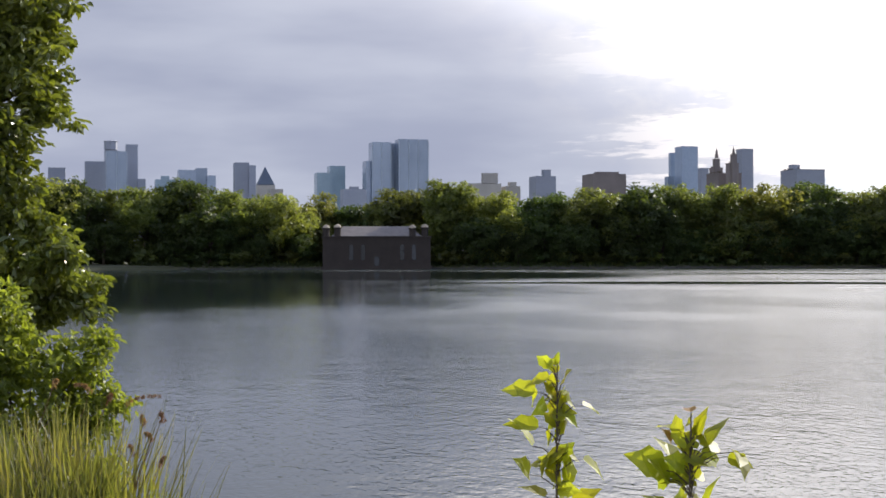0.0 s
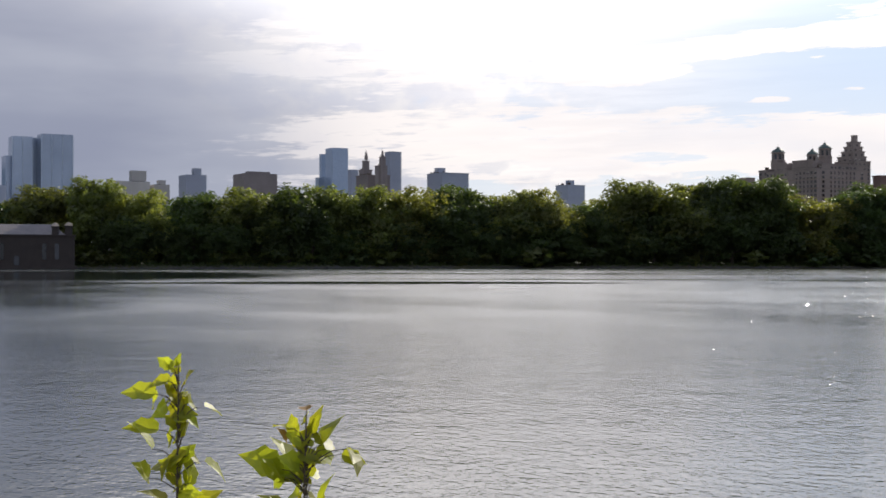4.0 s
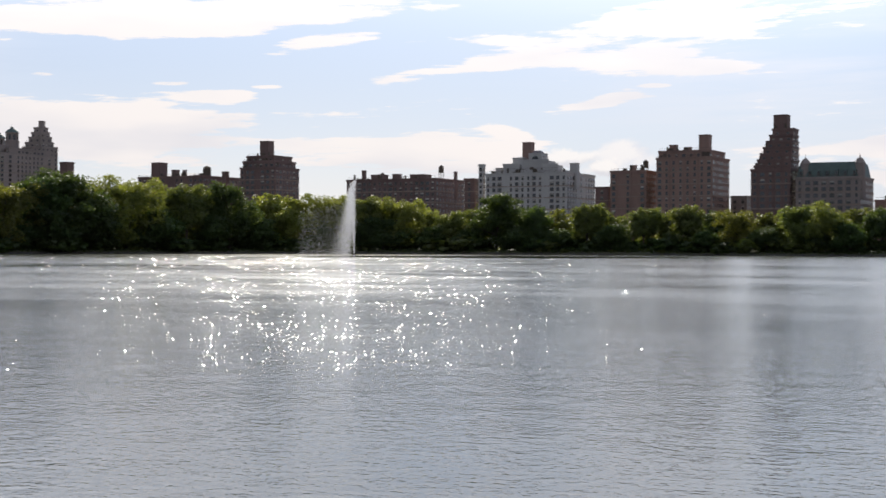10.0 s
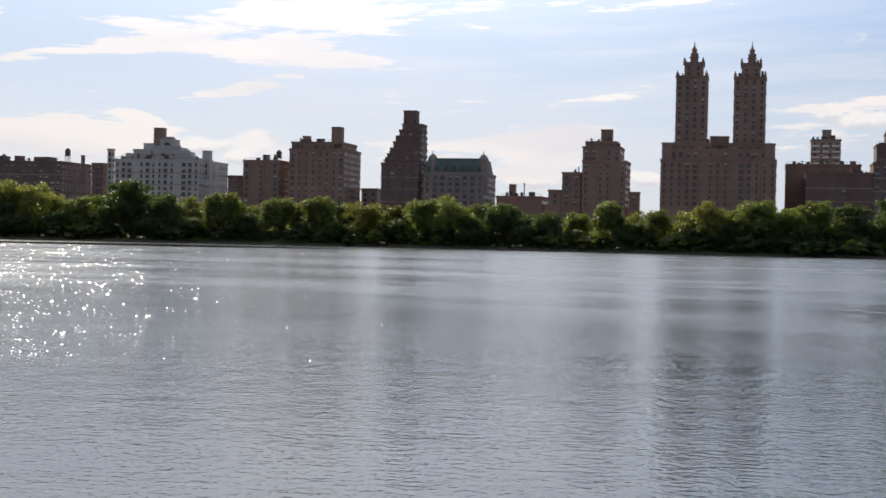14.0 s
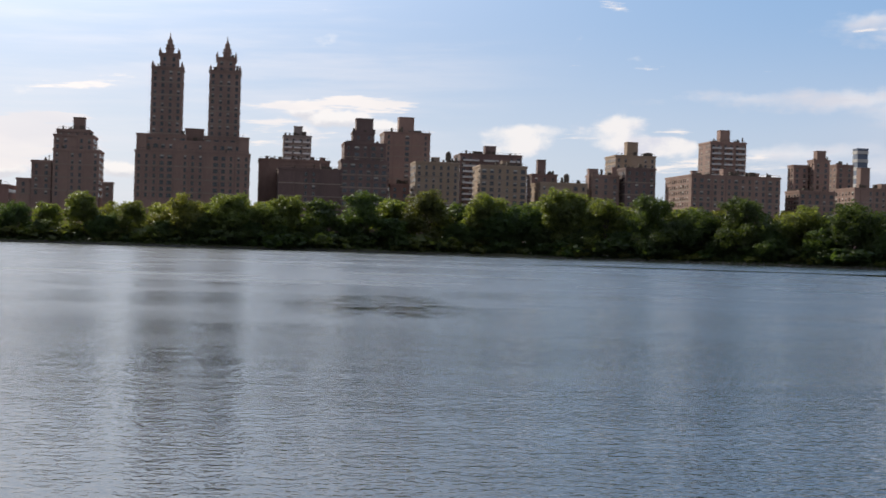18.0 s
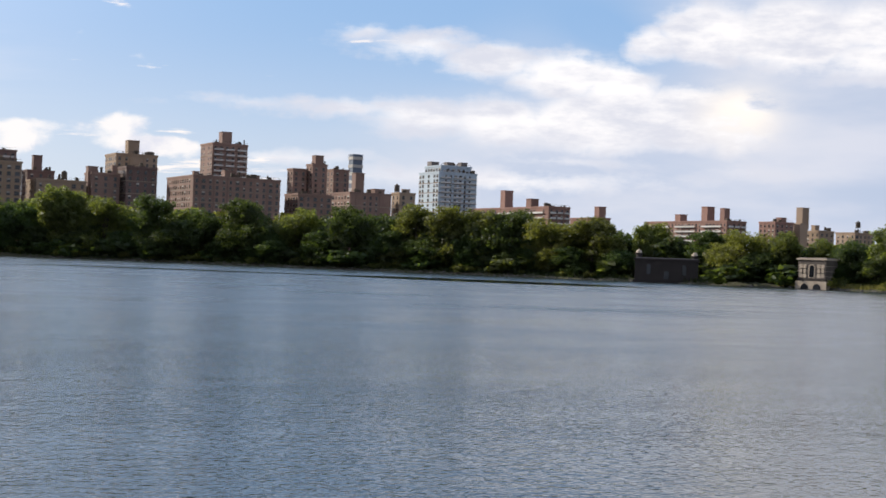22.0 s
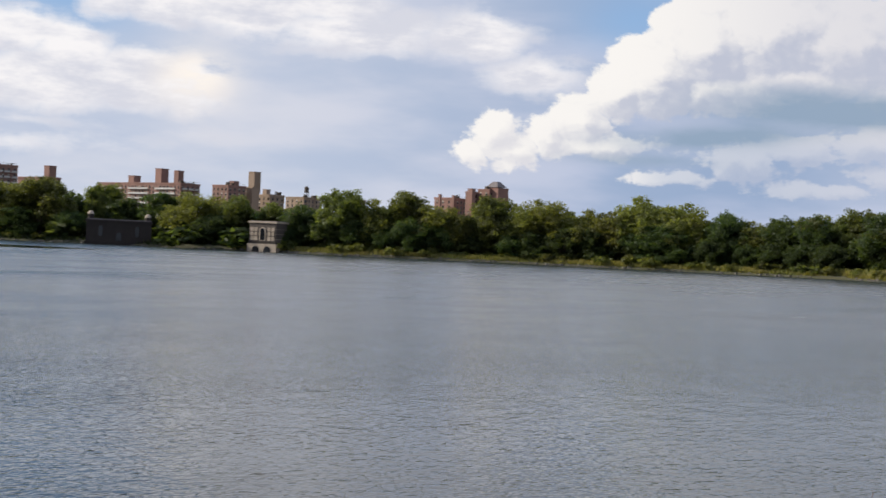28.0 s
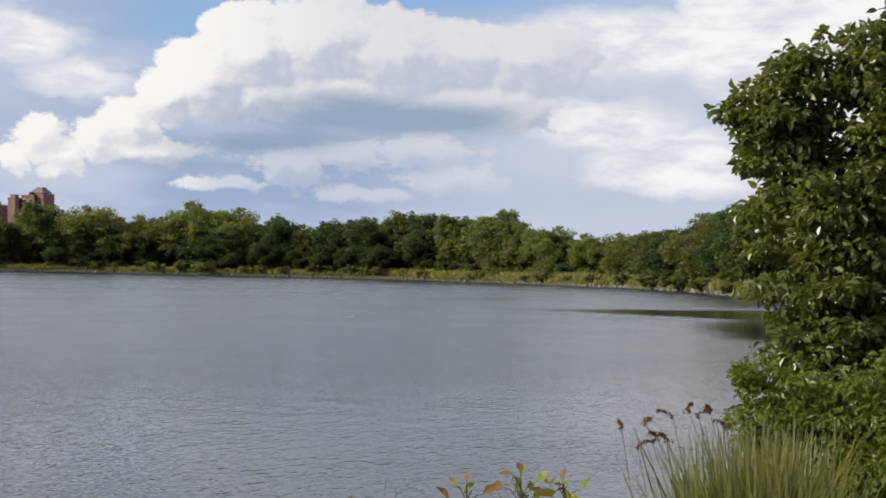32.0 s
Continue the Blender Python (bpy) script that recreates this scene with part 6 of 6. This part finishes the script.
near_tree("light green leafy shrub under the tree", (7.43, 0.63), (7.33, 0.73, 2.2), 0.03,
          [(7.28, 1.15, 2.50, 0.13), (7.28, 0.99, 2.40, 0.18), (7.33, 1.1, 2.24, 0.16), (7.33, 0.75, 2.28, 0.28), (7.33, 0.91, 2.0, 0.28), (7.33, 0.43, 2.45, 0.3), (7.33, 0.55, 1.95, 0.34), (7.33, 0.99, 1.75, 0.25), (7.43, 0.23, 2.1, 0.4), (7.23, 0.68, 1.6, 0.32), (7.18, 0.80, 1.38, 0.36), (7.2, 0.52, 1.3, 0.42), (7.15, 1.0, 1.45, 0.22)], 36000, 0.037, SHRUB_LEAF, 34, "shrub", "shrub")


def reed_bed(label, spots, plumes, seed, dry):
    """A clump of reeds: blades rooted on the bank, and plumes on thin stems."""
    rng = np.random.RandomState(seed)
    cx, cy = spots[0][0], spots[0][1]
    z = height(cx, cy) - 0.1
    root = thing("reed_clump", label, "reeds", at=(cx, cy, z))
    v, f = [], []
    for x, y, spread, top, count in spots:
        for _ in range(int(count * 1.5)):
            bx, by = x - cx + rng.normal() * spread, y - cy + rng.normal() * spread
            g = height(bx + cx, by + cy) - 0.1 - z
            h = (top + 0.22 - z - g) * (0.72 + 0.38 * rng.random())
            a, lean = rng.random() * 6.28, (0.03 + 0.26 * rng.random() ** 1.5) * h
            wv = Vector((math.cos(a + 1.3), math.sin(a + 1.3), 0)) * (0.010 + 0.011 * rng.random())
            n0 = len(v)
            for s_ in (0, 0.4, 0.75, 1.0):
                p = Vector((bx + math.cos(a) * lean * s_ * s_, by + math.sin(a) * lean * s_ * s_, g + h * s_ * (1 - 0.12 * s_)))
                v += [tuple(p - wv * (1.05 - s_)), tuple(p + wv * (1.05 - s_))]
            for q in range(3):
                f.append((n0 + 2 * q, n0 + 2 * q + 1, n0 + 2 * q + 3, n0 + 2 * q + 2))
    tagged(part("foliage", raw_mesh("foliage", v, f), dry, root), kind="stuff")
    for x, y, top in plumes:
        bm = bmesh.new()
        px, py = x - cx, y - cy
        g = height(x, y) - 0.1 - z
        t_ = top - z
        bx, by = px + rng.normal() * 0.08, py - 0.22 + rng.normal() * 0.08
        tube_into(bm, [(bx, by, g), (px * 0.3 + bx * 0.7, py * 0.3 + by * 0.7, g + (t_ - g) * 0.55), (px * 0.7 + bx * 0.3, py * 0.7 + by * 0.3, g + (t_ - g) * 0.84), (px, py, t_)], (0.0028, 0.0022, 0.0016, 0.0012), 4)
        stem = part("stem", bm, REED_DRY, root)
        bm = bmesh.new()
        droop = Vector((rng.normal() * 0.03, rng.normal() * 0.05, 0))
        for k in range(60):
            s_ = rng.random()
            nod = droop * s_ ** 1.5
            c = Vector((px + nod.x + rng.normal() * 0.007 * (1.1 - s_), py + nod.y + rng.normal() * 0.007 * (1.1 - s_), t_ - 0.02 + 0.09 * s_ - 0.055 * s_ * s_))
            d = Vector((rng.normal() * 0.6, rng.normal() * 0.6, 1)).normalized() * 0.013
            s2 = d.cross(Vector((rng.normal(), rng.normal(), rng.normal()))).normalized() * 0.0030
            bm.faces.new([bm.verts.new(c - d), bm.verts.new(c + s2), bm.verts.new(c + d), bm.verts.new(c - s2)])
        part("plume", bm, REED_DRY, stem)
    return root


reed_bed("green reeds with reddish plumes on the bank", [(-6.34, 0.10, 0.15, 2.25, 420), (-6.44, -0.21, 0.2, 2.2, 420), (-6.24, 0.24, 0.09, 2.05, 240), (-5.94, -0.11, 0.2, 2.0, 260)],
         [(-6.34, 0.21, 2.42), (-6.44, 0.29, 2.40), (-6.29, 0.35, 2.33), (-6.34, 0.39, 2.25), (-6.39, 0.14, 2.46), (-6.44, -0.01, 2.48), (-6.34, 0.31, 2.2), (-6.24, 0.42, 2.16), (-6.28, 0.43, 2.34)], 41, REED)
reed_bed("pale reeds with brown plumes beside the shrub", [(6.28, 1.04, 0.10, 2.20, 700), (6.33, 0.90, 0.11, 2.24, 520), (6.22, 1.16, 0.06, 2.05, 180), (6.23, 0.76, 0.14, 2.05, 300)],
         [(6.21, 1.33, 2.40), (6.18, 1.44, 2.37), (6.16, 1.54, 2.35), (6.23, 1.27, 2.43), (6.23, 1.23, 2.41), (6.25, 1.18, 2.43), (6.19, 1.39, 2.31), (6.17, 1.47, 2.27), (6.28, 1.11, 2.36), (6.21, 1.35, 2.30)], 42, REED)
reed_bed("dry tan grass plumes on the near bank", [(3.95, 1.75, 0.05, 2.2, 40)], [(3.96, 1.8, 2.32), (3.94, 1.84, 2.24), (3.99, 1.73, 2.24)], 43, REED_DRY)


def sapling(label, foot, top, leaves, mat, seed, kind="lobed", size=0.105):
    """A young stem; each leaf: how far up, how far aside along the bank, size, spin, tint."""
    rng = random.Random(seed)
    g = height(foot[0], foot[1]) - 0.05
    root = thing("sapling", label, "sapling", at=(foot[0], foot[1], g))
    rise = Vector((top[0] - foot[0], top[1] - foot[1], top[2] - g))
    bm = bmesh.new()
    tube_into(bm, [(0, 0, 0), rise * 0.5 + Vector((0.012, 0.008, 0)), rise], (0.007, 0.005, 0.002), 6)
    part("stem", bm, BARK, root)
    side = Vector((top[1], -top[0], 0)).normalized()
    away = Vector((top[0], top[1], 0)).normalized()
    more = [(up + rng.uniform(0.0, 0.03), aside * rng.uniform(-0.6, 0.9), sc * 0.75, spin + rng.uniform(-70, 70), 0) for up, aside, sc, spin, tint in leaves + leaves]
    for up, aside, sc, spin, tint in leaves + more:
        at = Vector((0, 0, 0)) + rise + Vector((0, 0, -up))
        tip = at + side * aside + Vector((0, 0, 0.012))
        bm = bmesh.new()
        tube_into(bm, [at + Vector((0, 0, -0.03)), at.lerp(tip, 0.6), tip], (0.002, 0.0015, 0.001), 4)
        stalk = part("leaf_stalk", bm, BARK, root)
        bm = bmesh.new()
        out_ = [Vector((x, y, 0.28 * abs(x) - 0.22 * y * y)) for x, y in leaf_outline(kind)]
        mid = [bm.verts.new(q) for q in (Vector((0, 0.3, -0.03)), Vector((0, 0.62, -0.05)))]
        ring = [bm.verts.new(q) for q in out_]
        half = len(ring) // 2
        bm.faces.new(ring[:half // 2 + 1] + [mid[0]])
        bm.faces.new(ring[half // 2:half + 1] + [mid[1], mid[0]])
        bm.faces.new(ring[half:half + half // 2 + 1] + [mid[0], mid[1]])
        bm.faces.new(ring[half + half // 2:] + [ring[0], mid[0]])
        m = Matrix.Translation(tip) @ Matrix.Rotation(math.atan2(side.y, side.x), 4, "Z") @ Matrix.Rotation(radians(8 + 72 * rng.random()), 4, "X") @ Matrix.Rotation(radians(rng.uniform(-75, 75)), 4, "Y") @ Matrix.Rotation(radians(spin), 4, "Z") @ Matrix.Scale(size * sc, 4)
        bm.transform(m)
        part("leaf", bm, (LEAF_RED if tint else mat), stalk)
    return root


sapling("young sapling with bright yellow-green lobed leaves", (-4.46, 1.49), (-4.49, 1.55, 2.66),
        [(0.0, 0.0, 0.5, 10, 0), (0.01, -0.02, 0.55, 50, 0), (0.05, -0.03, 0.8, 60, 0), (0.06, 0.02, 0.7, -20, 0), (0.09, -0.07, 1.0, 75, 0), (0.10, -0.02, 0.9, 30, 0), (0.12, 0.03, 0.8, -40, 0), (0.13, 0.08, 0.7, -60, 0), (0.17, 0.01, 0.9, 20, 0),
         (0.20, -0.06, 1.0, 80, 0), (0.22, 0.02, 0.9, -20, 0), (0.26, -0.08, 1.0, 70, 0), (0.28, 0.03, 0.9, -50, 0), (0.30, 0.08, 0.9, -85, 0), (0.32, -0.03, 0.9, 40, 0), (0.35, -0.09, 0.9, 80, 0), (0.37, 0.02, 0.9, -30, 0), (0.42, -0.04, 0.9, 60, 0), (0.45, 0.05, 0.9, -60, 0)], LEAF_BRIGHT, 54)
sapling("young sapling with broad yellow-green leaves and brown tips", (-3.59, 1.51), (-3.61, 1.6, 2.60),
        [(0.0, 0.0, 0.45, 10, 1), (0.05, -0.03, 0.8, 40, 0), (0.06, 0.02, 0.7, -10, 0), (0.08, -0.05, 0.45, 70, 1), (0.09, 0.04, 1.0, -30, 0), (0.10, 0.05, 0.9, 10, 0), (0.10, 0.11, 0.8, -150, 0), (0.13, -0.04, 0.95, 30, 0), (0.15, -0.07, 1.1, 80, 0), (0.17, -0.03, 1.1, 60, 0), (0.17, 0.01, 0.9, 0, 0), (0.22, -0.02, 0.8, 30, 0), (0.23, 0.04, 0.7, -30, 0), (0.26, -0.05, 0.8, 60, 0)], LEAF_BRIGHT, 52)
for k, (fx, fy, tx, ty, tz) in enumerate(((4.23, 1.28, 4.23, 1.37, 2.4), (4.19, 1.43, 4.18, 1.52, 2.36), (4.25, 1.15, 4.27, 1.25, 2.38), (4.21, 1.33, 4.21, 1.44, 2.3))):
    sapling("low sprig with small reddish and yellow leaves on the bank", (fx, fy), (tx, ty, tz),
            [(0.0, 0.0, 0.5, 10, 1), (0.01, -0.03, 0.5, 60, 1), (0.03, 0.05, 0.6, -50, k % 2), (0.05, -0.05, 0.7, 70, 1), (0.07, 0.06, 0.7, -60, 0), (0.08, 0.02, 0.7, 20, 0), (0.10, -0.05, 0.7, 50, 0), (0.12, 0.06, 0.7, -70, 0), (0.14, 0.0, 0.8, 0, 0), (0.16, -0.05, 0.7, 60, 0)], LEAF_BRIGHT, 60 + k, "plain", 0.082)

# ---- path and its edge ----
pv, pf = [], []
for i in range(121):
    x = -60 + i
    y = float(np.interp(x, (-60, -20, 0, 14, 60), (-8.6, -3.0, -0.55, 0.6, 0.5)))
    for o in (-3.6, -1.8, 0.0):
        pv.append((x, y + o, height(x, y + o) + (0.09 if o > -1 else 0.06)))
    if i:
        for q in range(2):
            a = 3 * (i - 1) + q
            pf.append((a, a + 3, a + 4, a + 1))
path = part("path", raw_mesh("path", pv, pf), GRAVEL)
tagged(path, "pale gravel walking track along the bank", "path", kind="structure")
for i in range(100):
    x = -25 + i * 0.5
    y = float(np.interp(x, (-60, -20, 0, 14, 60), (-8.6, -3.0, -0.55, 0.6, 0.5)))
    bm = bmesh.new() if i == 0 else None
    if i == 0:
        box_into(bm, -0.235, 0.235, 0.0, 0.12, -0.2, 0.14, 0.96)
        KERB = bpy.data.meshes.new("kerb_stone")
        bm.to_mesh(KERB)
        bm.free()
        KERB.materials.append(PALE_STONE)
    ob = new("kerb_stone", KERB)
    ob.parent = path
    ob.location, ob.rotation_euler = (x, y + 0.02, height(x, y) + 0.02), (0, 0, 0.06)

# ---- grass ----
def grass(name, label, spots, mat, tall):
    rng = np.random.RandomState(77)
    v, f = [], []
    for x, y, s_ in spots:
        z = height(x, y) - 0.03
        for _ in range(3):
            a, h = rng.random() * 6.28, tall * s_ * (0.5 + 0.8 * rng.random())
            dx, dy = math.cos(a) * 0.03 * s_, math.sin(a) * 0.03 * s_
            l2 = 0.35 * h * rng.random()
            n0 = len(v)
            v += [(x - dx, y - dy, z), (x + dx, y + dy, z), (x + l2 * math.cos(a + 1.5), y + l2 * math.sin(a + 1.5), z + h)]
            f.append((n0, n0 + 1, n0 + 2))
    ob = part(name, raw_mesh(name, v, f), mat)
    return tagged(ob, label, "grass", kind="stuff")


grng = random.Random(9)
spots = []
for i in range(9000):
    x = grng.uniform(-14, 14)
    y0 = float(np.interp(x, (-20, 0, 14), (-2.9, -0.4, 0.75)))
    y1 = float(np.interp(x, (-18, -8, 0, 8, 20), (-0.4, 2.0, 2.6, 2.4, 2.8)))
    y = grng.uniform(y0, y1)
    if math.hypot(x, y) > 2.2:
        spots.append((x, y, grng.uniform(0.5, 1.2)))
grass("grass", "rough grass on the near bank", spots, REED, 0.28)
spots = []
for i in range(14000):
    b = grng.uniform(42, 82.5)
    p = bearing(b, shore(b) + 0.8 + 5.5 * grng.random())
    spots.append((p.x, p.y, grng.uniform(4, 9)))
for i in range(7000):
    b = grng.uniform(65, 82.5)
    p = bearing(b, shore(b) + 1.0 + 13 * grng.random())
    spots.append((p.x, p.y, grng.uniform(7, 14)))
grass("bank_grass", "tall dry and yellow-green grass on the far bank", spots, TAN_GRASS, 0.11)
# dark tufts added over the west bank, standing in for tree shade
spots = []
for i in range(9000):
    b = grng.uniform(-88, 40)
    p = bearing(b, shore(b) + 0.9 + 4.5 * grng.random())
    spots.append((p.x, p.y, grng.uniform(4, 10)))
grass("bank_ivy", "dark green cover added to darken the shaded bank", spots, FOLIAGE[2], 0.14)

# ---- sun glitter: added facets tilted to mirror the sun into the camera ----
cv, cf = [], []
crng = np.random.RandomState(3)
to_sun = Vector((math.sin(radians(SUN_B)) * math.cos(radians(SUN_EL)), math.cos(radians(SUN_B)) * math.cos(radians(SUN_EL)), math.sin(radians(SUN_EL))))
for i in range(3400):
    d = 34 * (400 / 34) ** (crng.random() ** 0.9)
    b = -32.5 - 2.5 * crng.random() * (d / 400) + (4.0 + 2.5 * crng.random()) * crng.normal()
    if noise.noise((b * 0.5, math.log(d) * 7.0, 0.0)) < -0.08:
        continue
    p = bearing(b, d, 0.012)
    nrm = (to_sun + (Vector((0, 0, EYE)) - p).normalized()).normalized()
    nrm = (nrm + Vector(crng.normal(size=3)) * 0.035).normalized()
    u = nrm.cross(Vector((p.x, p.y, 0)).normalized()).normalized()
    w_ = nrm.cross(u)
    s_ = 0.011 + 0.00036 * d * (0.5 + 0.5 * crng.random() ** 2)
    n0 = len(cv)
    cv += [tuple(p - u * s_), tuple(p - w_ * s_ * 0.5), tuple(p + u * s_), tuple(p + w_ * s_ * 0.5)]
    cf.append((n0, n0 + 1, n0 + 2, n0 + 3))
GLINT = bpy.data.materials.new("sun_glint")
GLINT.use_nodes = True
pb = GLINT.node_tree.nodes["Principled BSDF"]
pb.inputs["Base Color"].default_value, pb.inputs["Roughness"].default_value, pb.inputs["IOR"].default_value = (0.02, 0.028, 0.028, 1), 0.15, 1.333
crests = part("sun_glints", raw_mesh("sun_glints", cv, cf), GLINT)
tagged(crests, "sun glints added as small facets tilted to mirror the sun", "ripples", kind="stuff")
